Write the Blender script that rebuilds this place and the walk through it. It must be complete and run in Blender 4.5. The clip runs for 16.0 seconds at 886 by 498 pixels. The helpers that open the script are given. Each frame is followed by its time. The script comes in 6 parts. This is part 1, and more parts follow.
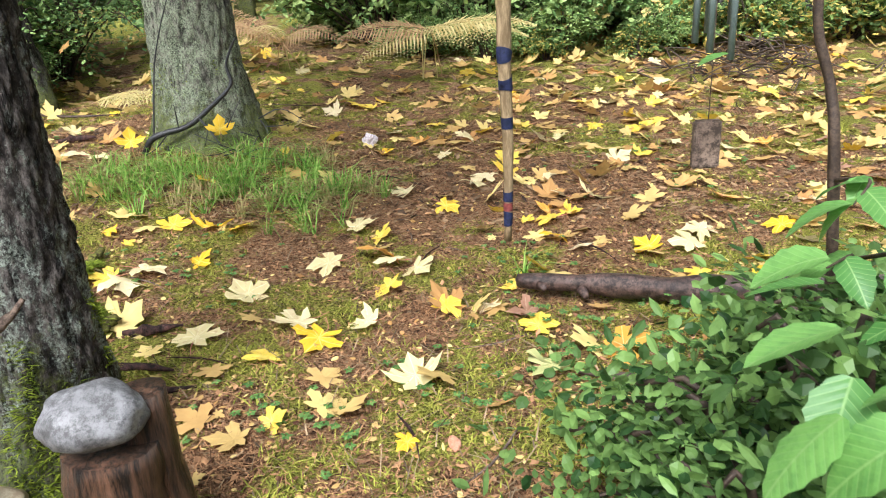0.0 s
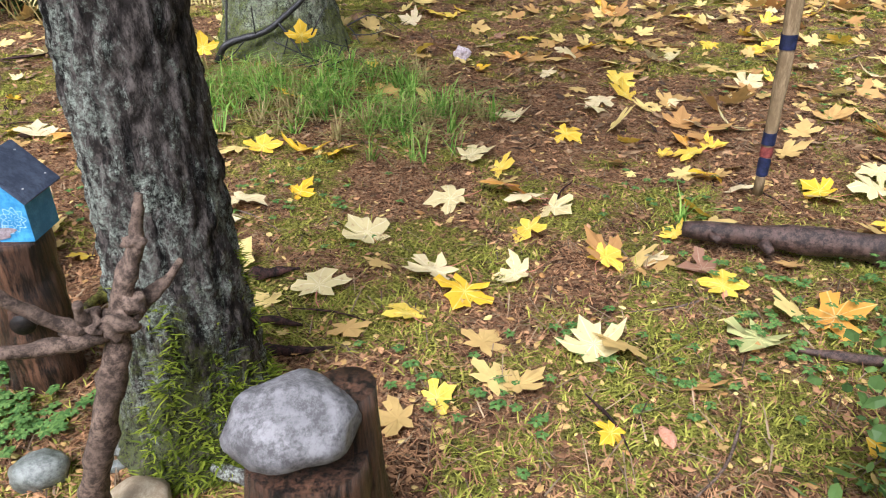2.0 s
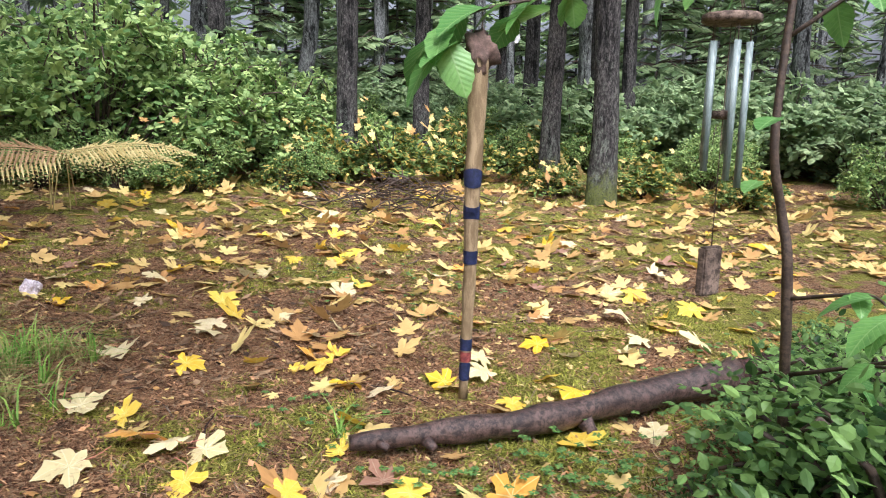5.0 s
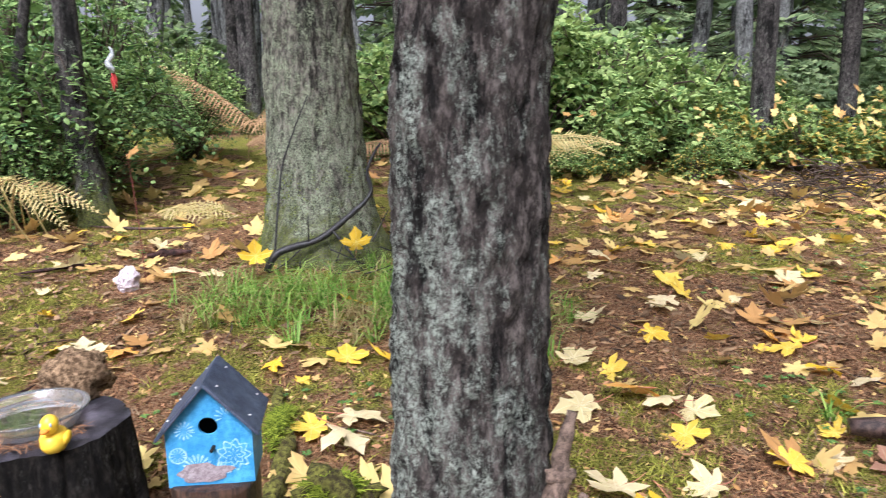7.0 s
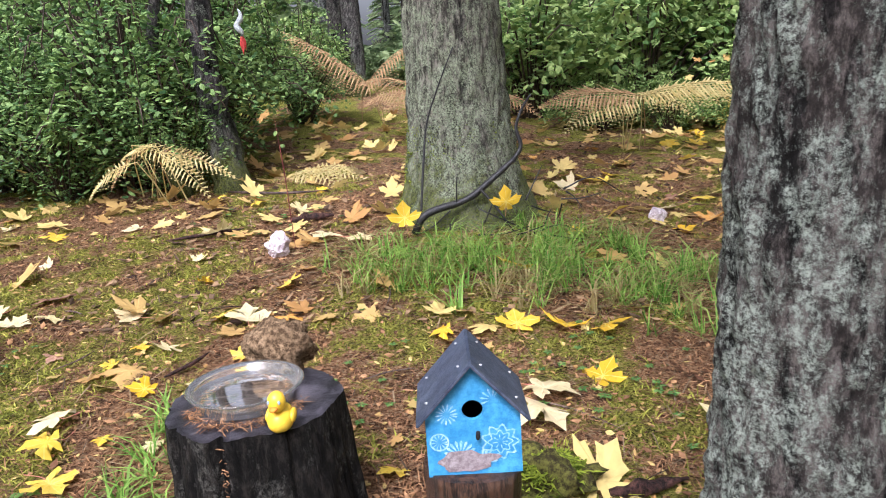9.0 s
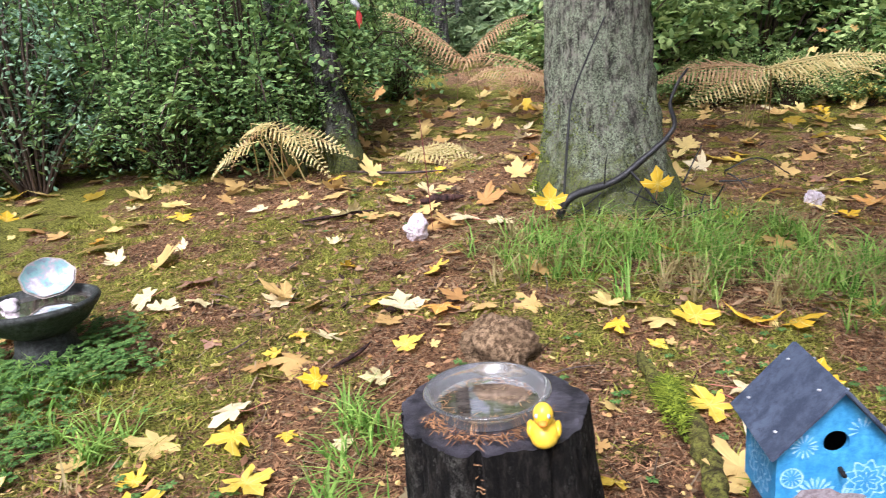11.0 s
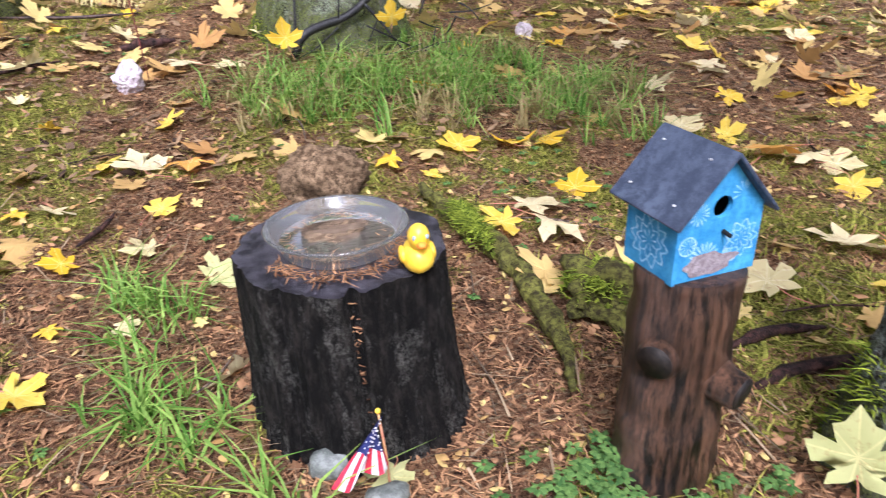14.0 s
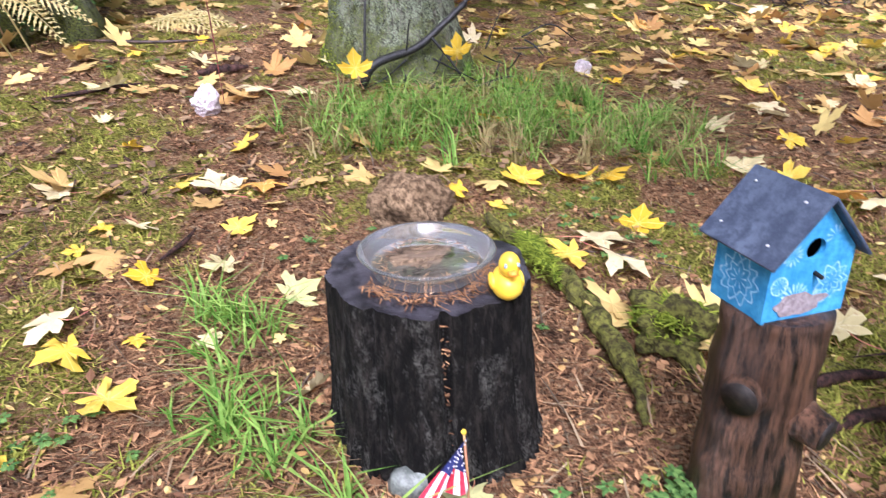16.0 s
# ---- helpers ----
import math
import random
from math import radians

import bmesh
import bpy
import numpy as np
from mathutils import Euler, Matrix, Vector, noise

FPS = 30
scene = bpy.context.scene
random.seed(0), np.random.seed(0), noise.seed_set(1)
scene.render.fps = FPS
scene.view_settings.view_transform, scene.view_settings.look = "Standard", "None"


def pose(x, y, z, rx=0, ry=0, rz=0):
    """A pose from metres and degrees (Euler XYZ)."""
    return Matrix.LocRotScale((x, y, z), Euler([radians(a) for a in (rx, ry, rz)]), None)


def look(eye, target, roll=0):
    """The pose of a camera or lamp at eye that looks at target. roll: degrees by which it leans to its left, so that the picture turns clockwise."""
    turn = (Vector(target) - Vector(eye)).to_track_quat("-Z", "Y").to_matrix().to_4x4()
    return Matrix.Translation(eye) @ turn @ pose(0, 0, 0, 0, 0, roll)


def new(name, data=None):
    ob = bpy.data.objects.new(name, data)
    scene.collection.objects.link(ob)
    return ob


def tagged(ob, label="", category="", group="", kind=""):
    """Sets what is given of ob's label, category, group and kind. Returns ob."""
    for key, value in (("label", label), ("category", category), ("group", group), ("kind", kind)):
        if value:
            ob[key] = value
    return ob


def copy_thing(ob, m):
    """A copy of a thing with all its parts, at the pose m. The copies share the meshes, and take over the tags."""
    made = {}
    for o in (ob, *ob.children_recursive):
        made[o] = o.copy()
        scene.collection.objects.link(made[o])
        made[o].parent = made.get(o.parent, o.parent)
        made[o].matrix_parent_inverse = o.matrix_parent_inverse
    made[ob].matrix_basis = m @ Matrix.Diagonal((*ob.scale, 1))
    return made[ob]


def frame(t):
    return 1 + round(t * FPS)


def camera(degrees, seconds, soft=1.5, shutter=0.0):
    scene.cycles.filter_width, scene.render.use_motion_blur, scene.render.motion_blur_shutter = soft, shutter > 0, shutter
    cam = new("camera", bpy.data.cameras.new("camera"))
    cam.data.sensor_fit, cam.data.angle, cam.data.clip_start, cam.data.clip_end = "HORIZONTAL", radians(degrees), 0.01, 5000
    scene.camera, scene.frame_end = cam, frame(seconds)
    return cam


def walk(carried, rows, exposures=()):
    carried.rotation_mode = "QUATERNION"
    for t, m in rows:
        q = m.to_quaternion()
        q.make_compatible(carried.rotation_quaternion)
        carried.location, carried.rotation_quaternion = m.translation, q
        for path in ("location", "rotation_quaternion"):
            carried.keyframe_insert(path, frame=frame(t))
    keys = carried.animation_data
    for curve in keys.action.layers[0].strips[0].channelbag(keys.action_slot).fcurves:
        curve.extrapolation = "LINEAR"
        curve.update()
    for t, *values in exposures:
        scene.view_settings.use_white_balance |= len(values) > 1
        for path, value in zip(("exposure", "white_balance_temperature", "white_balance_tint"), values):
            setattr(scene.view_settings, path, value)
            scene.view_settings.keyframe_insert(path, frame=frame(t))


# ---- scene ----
cam = camera(63.6, 16.0, soft=1.0, shutter=0.2)
PATH = [
    (0, (0.058, 0.003, 1.29), (-0.005, 1.88, 0.602), -3.2),
    (0.5, (0.007, 0.165, 1.316), (-0.059, 2.031, 0.599), -2.9),
    (1, (-0.093, 0.286, 1.308), (-0.197, 2.122, 0.522), -2.6),
    (1.5, (-0.292, 0.33, 1.26), (-0.435, 2.125, 0.391), -2.7),
    (2, (-0.453, 0.412, 1.234), (-0.561, 2.195, 0.335), -1.8),
    (2.5, (-0.47, 0.544, 1.276), (-0.32, 2.354, 0.437), -0.3),
    (3, (-0.441, 0.642, 1.269), (0.104, 2.409, 0.507), 0.9),
    (3.2, (-0.446, 0.682, 1.263), (0.256, 2.407, 0.535), 0.9),
    (5.3, (-0.862, 0.638, 1.236), (0.211, 2.295, 0.917), 1.1),
    (5.5, (-0.943, 0.644, 1.236), (0.055, 2.348, 0.92), 0.9),
    (6, (-1.105, 0.64, 1.234), (-0.348, 2.465, 0.922), 0.4),
    (6.5, (-1.202, 0.613, 1.207), (-0.754, 2.532, 0.868), -0.4),
    (7, (-1.267, 0.609, 1.186), (-1.121, 2.571, 0.824), -1.4),
    (7.5, (-1.31, 0.631, 1.168), (-1.399, 2.591, 0.782), -2.0),
    (8, (-1.432, 0.669, 1.16), (-1.548, 2.618, 0.728), -2.6),
    (8.2, (-1.482, 0.688, 1.152), (-1.599, 2.635, 0.708), -3.0),
    (10.3, (-1.865, 0.975, 1.187), (-1.964, 2.915, 0.712), -4.3),
    (10.5, (-1.939, 0.974, 1.189), (-2.064, 2.91, 0.702), -4.4),
    (11, (-2.05, 0.965, 1.18), (-2.306, 2.882, 0.671), -4.4),
    (11.5, (-2.173, 1.01, 1.165), (-2.588, 2.892, 0.634), -4.1),
    (12, (-2.327, 1.139, 1.171), (-2.843, 2.979, 0.583), -3.6),
    (12.5, (-2.422, 1.206, 1.131), (-2.904, 3.02, 0.439), -3.3),
    (13, (-2.416, 1.192, 1.087), (-2.502, 3.029, 0.299), -3.0),
    (13.5, (-2.419, 1.165, 1.068), (-2.132, 2.947, 0.207), -2.3),
    (14, (-2.361, 1.13, 1.058), (-1.792, 2.822, 0.155), -1.9),
    (14.5, (-2.315, 1.094, 1.052), (-1.564, 2.686, 0.102), -1.7),
    (15, (-2.34, 1.068, 1.029), (-1.603, 2.647, 0.047), -1.5),
    (15.5, (-2.406, 1.079, 1.025), (-1.764, 2.729, 0.095), -1.3),
    (16, (-2.47, 1.118, 1.076), (-1.98, 2.872, 0.251), -0.6),
]
walk(cam, [(t, look(eye, target, roll)) for t, eye, target, roll in PATH], [(0, 1.05, 6000, 8), (1, 0.92, 6000, 12), (2, 0.82, 5900, 14), (3, 0.84, 5900, 14), (5.3, 0.92, 5850, 15), (8, 0.86, 5900, 18), (10.3, 0.84, 5900, 18), (12, 0.95, 5850, 18), (13.5, 0.8, 5750, 20), (15, 0.88, 5650, 20), (16, 0.98, 5650, 22)])

# ---- world and light: an overcast sky over a forest glade ----
world = bpy.data.worlds.new("overcast_sky")
scene.world = world
world.use_nodes = True
wn = world.node_tree.nodes
sky = wn.new("ShaderNodeTexSky")
sky.sky_type = "NISHITA"
sky.sun_disc = False
sky.sun_elevation = radians(48)
sky.sun_rotation = radians(200)
sky.air_density, sky.dust_density, sky.ozone_density = 0.8, 8.0, 0.6
wn["Background"].inputs["Strength"].default_value = 0.11
cloud = wn.new("ShaderNodeHueSaturation")
cloud.inputs["Saturation"].default_value, cloud.inputs["Value"].default_value = 0.3, 1.15
world.node_tree.links.new(sky.outputs["Color"], cloud.inputs["Color"])
world.node_tree.links.new(cloud.outputs["Color"], wn["Background"].inputs["Color"])
sun_data = bpy.data.lights.new("sun", "SUN")
sun_data.energy, sun_data.angle, sun_data.color = 2.7, radians(25), (1.0, 0.98, 0.96)
sun_ob = new("sun", sun_data)
sun_ob.matrix_world = look((-3, -6, 12), (-1, 3, 0))

rng = np.random.default_rng(7)


# ---- materials ----
class Nodes:
    """A small node builder for one material."""

    def __init__(self, name, roughness=0.8, specular=0.3):
        self.mat = bpy.data.materials.new(name)
        self.mat.use_nodes = True
        self.tree = self.mat.node_tree
        self.bsdf = self.tree.nodes["Principled BSDF"]
        self.bsdf.inputs["Roughness"].default_value = roughness
        self.bsdf.inputs["Specular IOR Level"].default_value = specular
        self.coords = self.tree.nodes.new("ShaderNodeTexCoord").outputs["Object"]

    def node(self, kind, **inputs):
        n = self.tree.nodes.new(kind)
        for key, value in inputs.items():
            self.put(n.inputs[key.replace("_", " ")], value)
        return n

    def put(self, socket, value):
        if isinstance(value, bpy.types.NodeSocket):
            self.tree.links.new(value, socket)
        else:
            socket.default_value = value

    def noise(self, scale, detail=4, rough=0.6, stretch=(1, 1, 1), shift=0.0):
        m = self.node("ShaderNodeMapping", Vector=self.coords, Scale=stretch, Location=(shift, shift * 1.7, shift * 0.6))
        n = self.node("ShaderNodeTexNoise", Vector=m.outputs[0], Scale=scale, Detail=detail, Roughness=rough)
        return n.outputs["Fac"]

    def voronoi(self, scale, stretch=(1, 1, 1), feature="F1"):
        m = self.node("ShaderNodeMapping", Vector=self.coords, Scale=stretch)
        n = self.node("ShaderNodeTexVoronoi", Vector=m.outputs[0], Scale=scale)
        n.feature = feature
        return n.outputs["Distance"]

    def ramp(self, fac, *stops):
        n = self.node("ShaderNodeValToRGB", Fac=fac)
        e = n.color_ramp.elements
        while len(e) < len(stops):
            e.new(0.5)
        for el, (at, col) in zip(e, stops):
            el.position = at
            el.color = (*col, 1) if isinstance(col, tuple) else (col, col, col, 1)
        return n.outputs["Color"]

    def mix(self, fac, a, b, mode="MIX"):
        n = self.tree.nodes.new("ShaderNodeMix")
        n.data_type, n.blend_type = "RGBA", mode
        ins = [i for i in n.inputs if i.type == "RGBA"]
        self.put(n.inputs[0], fac)
        for socket, value in zip(ins, (a, b)):
            self.put(socket, (*value, 1) if isinstance(value, tuple) else value)
        return [o for o in n.outputs if o.type == "RGBA"][0]

    def math(self, op, a, b=0.0):
        n = self.tree.nodes.new("ShaderNodeMath")
        n.operation = op
        self.put(n.inputs[0], a)
        self.put(n.inputs[1], b)
        return n.outputs[0]

    def random(self, island=False):
        if island:
            return self.tree.nodes.new("ShaderNodeNewGeometry").outputs["Random Per Island"]
        return self.tree.nodes.new("ShaderNodeObjectInfo").outputs["Random"]

    def finish(self, colour, bump=None, strength=0.4, distance=0.01, rough=None):
        self.put(self.bsdf.inputs["Base Color"], (*colour, 1) if isinstance(colour, tuple) else colour)
        if bump is not None:
            b = self.node("ShaderNodeBump", Height=bump, Strength=strength, Distance=distance)
            self.tree.links.new(b.outputs[0], self.bsdf.inputs["Normal"])
        if rough is not None:
            self.put(self.bsdf.inputs["Roughness"], rough)
        return self.mat

    def thin(self, colour, share=0.35):
        """Lets part of the light through, as leaves do."""
        t = self.node("ShaderNodeBsdfTranslucent")
        self.put(t.inputs["Color"], colour)
        m = self.node("ShaderNodeMixShader", Fac=share)
        self.tree.links.new(self.bsdf.outputs[0], m.inputs[1])
        self.tree.links.new(t.outputs[0], m.inputs[2])
        self.tree.links.new(m.outputs[0], self.tree.nodes["Material Output"].inputs["Surface"])


def ground_material():
    n = Nodes("forest_floor", 0.9, 0.12)
    moss = n.node("ShaderNodeAttribute")
    moss.attribute_name = "moss"
    fine = n.noise(95, 9, 0.82)
    mid = n.noise(11, 6, 0.7, shift=3)
    flecks = n.noise(52, 10, 0.88, shift=9)
    bits = n.node("ShaderNodeTexVoronoi", Vector=n.node("ShaderNodeMapping", Vector=n.coords, Scale=(1, 1.7, 1)).outputs[0], Scale=85)
    shade = n.node("ShaderNodeSeparateXYZ", Vector=bits.outputs["Color"]).outputs["X"]
    litter = n.ramp(flecks, (0.41, (0.012, 0.007, 0.005)), (0.46, (0.12, 0.057, 0.032)), (0.51, (0.34, 0.175, 0.09)), (0.56, (0.52, 0.31, 0.18)), (0.63, (0.66, 0.55, 0.38)))
    litter = n.mix(n.ramp(shade, (0.55, 0.0), (0.95, 0.7)), litter, n.ramp(shade, (0.55, (0.1, 0.05, 0.035)), (0.8, (0.36, 0.2, 0.11)), (0.97, (0.55, 0.42, 0.26))))
    green = n.ramp(fine, (0.41, (0.02, 0.022, 0.005)), (0.46, (0.15, 0.155, 0.025)), (0.52, (0.36, 0.36, 0.06)), (0.62, (0.56, 0.54, 0.15)))
    fac = n.math("ADD", moss.outputs["Fac"], n.math("MULTIPLY", n.math("SUBTRACT", mid, 0.5), 1.3))
    colour = n.mix(n.ramp(fac, (0.44, 0.0), (0.62, 0.95)), litter, green)
    soil = n.ramp(n.noise(7, 6, 0.7, shift=5), (0.53, 0.0), (0.62, 0.85))
    colour = n.mix(n.math("MULTIPLY", soil, n.ramp(fine, (0.42, 1.0), (0.58, 0.25))), colour, (0.02, 0.012, 0.008))
    return n.finish(colour, n.math("ADD", flecks, n.math("ADD", fine, mid)), 1.0, 0.04)


def bark_material(name, dark, light, lichen, lichen_at, moss_top, plate, side=(0, 0, 0)):
    n = Nodes(name, 0.9, 0.2)
    grain = n.noise(40, 9, 0.82, (1, 1, 0.4))
    colour = n.ramp(grain, (0.36, tuple(c * 0.35 for c in dark)), (0.48, dark), (0.58, light), (0.72, tuple(min(c * 1.8, 0.6) for c in light)))
    cell = n.noise(plate * 0.6, 6, 0.7, (1, 1, 0.22), 11)
    cracks = n.ramp(cell, (0.4, 0.12), (0.48, 1.0))
    colour = n.mix(1.0, colour, cracks, "MULTIPLY")
    blotch = n.noise(16, 8, 0.82, (1, 1, 0.5), 4)
    facing = n.node("ShaderNodeVectorMath")
    facing.operation = "DOT_PRODUCT"
    n.put(facing.inputs[0], n.coords)
    n.put(facing.inputs[1], side)
    blotch = n.math("ADD", blotch, facing.outputs["Value"])
    speck = n.noise(105, 8, 0.85, shift=2)
    height = n.node("ShaderNodeSeparateXYZ", Vector=n.coords).outputs["Z"]
    blotch = n.math("ADD", blotch, n.math("MULTIPLY", n.math("SUBTRACT", 0.8, height), 0.07))
    lich = n.math("MULTIPLY", n.ramp(blotch, (lichen_at, 0.0), (lichen_at + 0.1, 1.0)), n.ramp(speck, (0.44, 0.0), (0.54, 1.0)))
    colour = n.mix(lich, colour, n.ramp(speck, (0.42, tuple(c * 0.6 for c in lichen)), (0.66, tuple(min(c * 1.3, 0.8) for c in lichen))))
    z = n.node("ShaderNodeSeparateXYZ", Vector=n.coords).outputs["Z"]
    wet = n.math("SUBTRACT", n.math("ADD", moss_top, n.math("MULTIPLY", n.math("SUBTRACT", n.noise(6, 6, 0.75, shift=7), 0.5), 1.3)), z)
    moss = n.ramp(n.math("MULTIPLY", wet, 4.0), (0.0, 0.0), (0.7, 1.0))
    colour = n.mix(n.math("MULTIPLY", moss, n.ramp(speck, (0.42, 0.0), (0.52, 0.9))), colour, n.ramp(speck, (0.36, (0.02, 0.028, 0.006)), (0.66, (0.2, 0.23, 0.045))))
    return n.finish(colour, n.math("ADD", n.math("MULTIPLY", cracks, 0.6), n.math("ADD", grain, n.math("MULTIPLY", speck, 0.6))), 1.0, 0.016)


def leaf_material(name, base, tip, veins, island=False, share=0.3, rough=0.55, few=None):
    n = Nodes(name, rough, 0.22)
    r = n.random(island)
    colour = n.ramp(r, (0.0, base), (1.0, tip)) if few is None else n.ramp(r, (0.0, base), (0.72, tip), (0.84, few), (1.0, few))
    if veins:
        s = n.node("ShaderNodeSeparateXYZ", Vector=n.coords)
        angle = n.math("ARCTAN2", s.outputs["X"], s.outputs["Y"])
        radius = n.node("ShaderNodeVectorMath", Vector=n.coords)
        radius.operation = "LENGTH"
        off = n.math("MULTIPLY", n.math("PINGPONG", angle, radians(21)), radius.outputs["Value"])
        colour = n.mix(n.ramp(off, (0.006, 1.0), (0.02, 0.0)), colour, veins)
        spots = n.noise(7, 5, 0.7)
        colour = n.mix(n.ramp(spots, (0.56, 0.0), (0.72, 0.75)), colour, tuple(c * f for c, f in zip(tip, (0.62, 0.42, 0.35))))
        blot = n.noise(2.2, 3, 0.6, shift=3)
        colour = n.mix(n.ramp(blot, (0.4, 0.0), (0.65, 0.5)), colour, base)
        mat = n.finish(colour, off, 0.25, 0.02)
    else:
        mat = n.finish(n.mix(n.ramp(n.noise(14, 3), (0.35, 0.35), (0.65, 0.0)), colour, tuple(c * 0.5 for c in base)))
    n.thin(colour, share)
    return mat


def plain_material(name, a, b, scale, rough=0.6, specular=0.4, bump=0.3, stretch=(1, 1, 1), island=False):
    n = Nodes(name, rough, specular)
    tex = n.noise(scale * 2.4, 9, 0.8, stretch)
    blot = n.noise(scale * 0.5, 4, 0.6, stretch, 6)
    colour = n.mix(n.ramp(blot, (0.4, 0.45), (0.62, 0.0)), n.ramp(tex, (0.43, a), (0.58, b)), a)
    if island:
        colour = n.mix(n.ramp(n.random(True), (0.0, 0.0), (1.0, 0.7)), colour, b)
    return n.finish(colour, tex, bump, 0.01)


FLOOR = ground_material()
BARK_A = bark_material("lichen_bark", (0.046, 0.037, 0.033), (0.18, 0.153, 0.14), (0.44, 0.49, 0.42), 0.452, 0.36, 48, (-0.3, 0.15, 0))
BARK_B = bark_material("grey_green_bark", (0.06, 0.055, 0.046), (0.23, 0.215, 0.18), (0.33, 0.38, 0.26), 0.43, 0.4, 17)
# distant haze is painted into this bark as a lighter grey
BARK_HAZED = bark_material("bark_with_painted_haze", (0.1, 0.1, 0.1), (0.24, 0.25, 0.245), (0.42, 0.45, 0.41), 0.48, 0.4, 12)
BARK_FAR = bark_material("dark_far_bark", (0.03, 0.027, 0.026), (0.11, 0.1, 0.095), (0.2, 0.22, 0.18), 0.5, 0.4, 14)
PALE = leaf_material("pale_maple_leaf", (0.7, 0.6, 0.3), (0.76, 0.63, 0.4), (0.82, 0.73, 0.46))
YELLOW = leaf_material("yellow_maple_leaf", (0.78, 0.48, 0.025), (0.8, 0.62, 0.12), (0.82, 0.66, 0.2))
ORANGE = leaf_material("orange_maple_leaf", (0.75, 0.36, 0.04), (0.72, 0.4, 0.16), (0.8, 0.6, 0.25))
BROWN = leaf_material("brown_maple_leaf", (0.3, 0.16, 0.1), (0.42, 0.24, 0.17), (0.45, 0.3, 0.2))
GREENISH = leaf_material("green_yellow_maple_leaf", (0.48, 0.5, 0.2), (0.6, 0.58, 0.28), (0.7, 0.65, 0.3))
STALK = plain_material("leaf_stalk", (0.5, 0.3, 0.12), (0.55, 0.12, 0.14), 3)
SHRUB_GREEN = leaf_material("shrub_leaves", (0.09, 0.19, 0.055), (0.48, 0.6, 0.22), None, True, 0.35)
SHRUB_DARK = leaf_material("evergreen_sprays", (0.05, 0.12, 0.04), (0.33, 0.48, 0.16), None, True, 0.3)
SHRUB_BLUE = leaf_material("blue_green_sprays", (0.12, 0.24, 0.14), (0.36, 0.5, 0.32), None, True, 0.25)
SHRUB_AUTUMN = leaf_material("turning_shrub_leaves", (0.07, 0.13, 0.04), (0.26, 0.36, 0.1), None, True, 0.35, 0.55, (0.66, 0.48, 0.12))
# leaves far off: the green is lightened to stand for haze
FAR_HAZED_GREEN = leaf_material("far_leaves_hazed", (0.16, 0.25, 0.12), (0.42, 0.52, 0.27), None, True, 0.45)
SAPLING_LEAF = leaf_material("sapling_leaves", (0.025, 0.07, 0.02), (0.3, 0.48, 0.14), None, True, 0.45, 0.4)


def broad_leaf_material():
    """Fresh green with a pale midrib, slanting side veins and a soft blotch."""
    n = Nodes("broad_green_leaf", 0.42, 0.45)
    s = n.node("ShaderNodeSeparateXYZ", Vector=n.coords)
    ax = n.math("ABSOLUTE", s.outputs["X"])
    rib = n.ramp(ax, (0.006, 1.0), (0.02, 0.0))
    wave = n.math("PINGPONG", n.math("SUBTRACT", s.outputs["Y"], n.math("MULTIPLY", ax, 0.8)), 0.055)
    side = n.ramp(wave, (0.002, 0.7), (0.009, 0.0))
    colour = n.ramp(n.random(), (0.0, (0.09, 0.24, 0.055)), (1.0, (0.2, 0.4, 0.1)))
    colour = n.mix(n.ramp(n.noise(5, 5, 0.7), (0.45, 0.0), (0.65, 0.5)), colour, (0.07, 0.2, 0.05))
    colour = n.mix(n.math("MAXIMUM", rib, side), colour, (0.25, 0.42, 0.14))
    mat = n.finish(colour, wave, 0.35, 0.03)
    n.thin(colour, 0.4)
    return mat


BROAD = broad_leaf_material()
GRASS = leaf_material("grass_blades", (0.09, 0.24, 0.03), (0.42, 0.6, 0.14), None, True, 0.35)
DRY_GRASS = leaf_material("dry_grass_blades", (0.3, 0.24, 0.1), (0.5, 0.4, 0.2), None, True, 0.3)
WEED = leaf_material("ground_weeds", (0.06, 0.15, 0.04), (0.22, 0.37, 0.1), None, True, 0.35)
MOSS = leaf_material("moss_tufts", (0.12, 0.14, 0.015), (0.58, 0.57, 0.11), None, True, 0.3, 0.9)
MOSS_FUR = leaf_material("tree_moss", (0.06, 0.1, 0.008), (0.42, 0.5, 0.055), None, True, 0.3, 0.9)
NEEDLE = leaf_material("fallen_needles", (0.07, 0.027, 0.014), (0.62, 0.34, 0.17), None, True, 0.1, 0.7)
FERN_YELLOW = leaf_material("yellow_bracken", (0.52, 0.41, 0.16), (0.74, 0.64, 0.32), None, True, 0.35)
FERN_BROWN = leaf_material("brown_bracken", (0.34, 0.2, 0.1), (0.58, 0.4, 0.22), None, True, 0.3)
TWIGLET = leaf_material("dry_stalks", (0.04, 0.025, 0.018), (0.5, 0.36, 0.22), None, True, 0.05, 0.8)
FAR_LITTER = leaf_material("brown_litter", (0.035, 0.02, 0.014), (0.42, 0.27, 0.15), None, True, 0.1, 0.8)
TWIG = plain_material("twig_bark", (0.035, 0.022, 0.016), (0.1, 0.065, 0.045), 30)
DARK_TWIG = plain_material("black_wet_twig", (0.008, 0.008, 0.01), (0.04, 0.038, 0.04), 30, 0.45)


# ---- building helpers ----
def mesh_of(name, verts, faces, material, smooth=True):
    me = bpy.data.meshes.new(name)
    me.from_pydata([tuple(v) for v in verts], [], [tuple(f) for f in faces])
    for m in material if isinstance(material, (list, tuple)) else (material,):
        me.materials.append(m)
    if smooth:
        me.polygons.foreach_set("use_smooth", [True] * len(me.polygons))
    me.update()
    return me


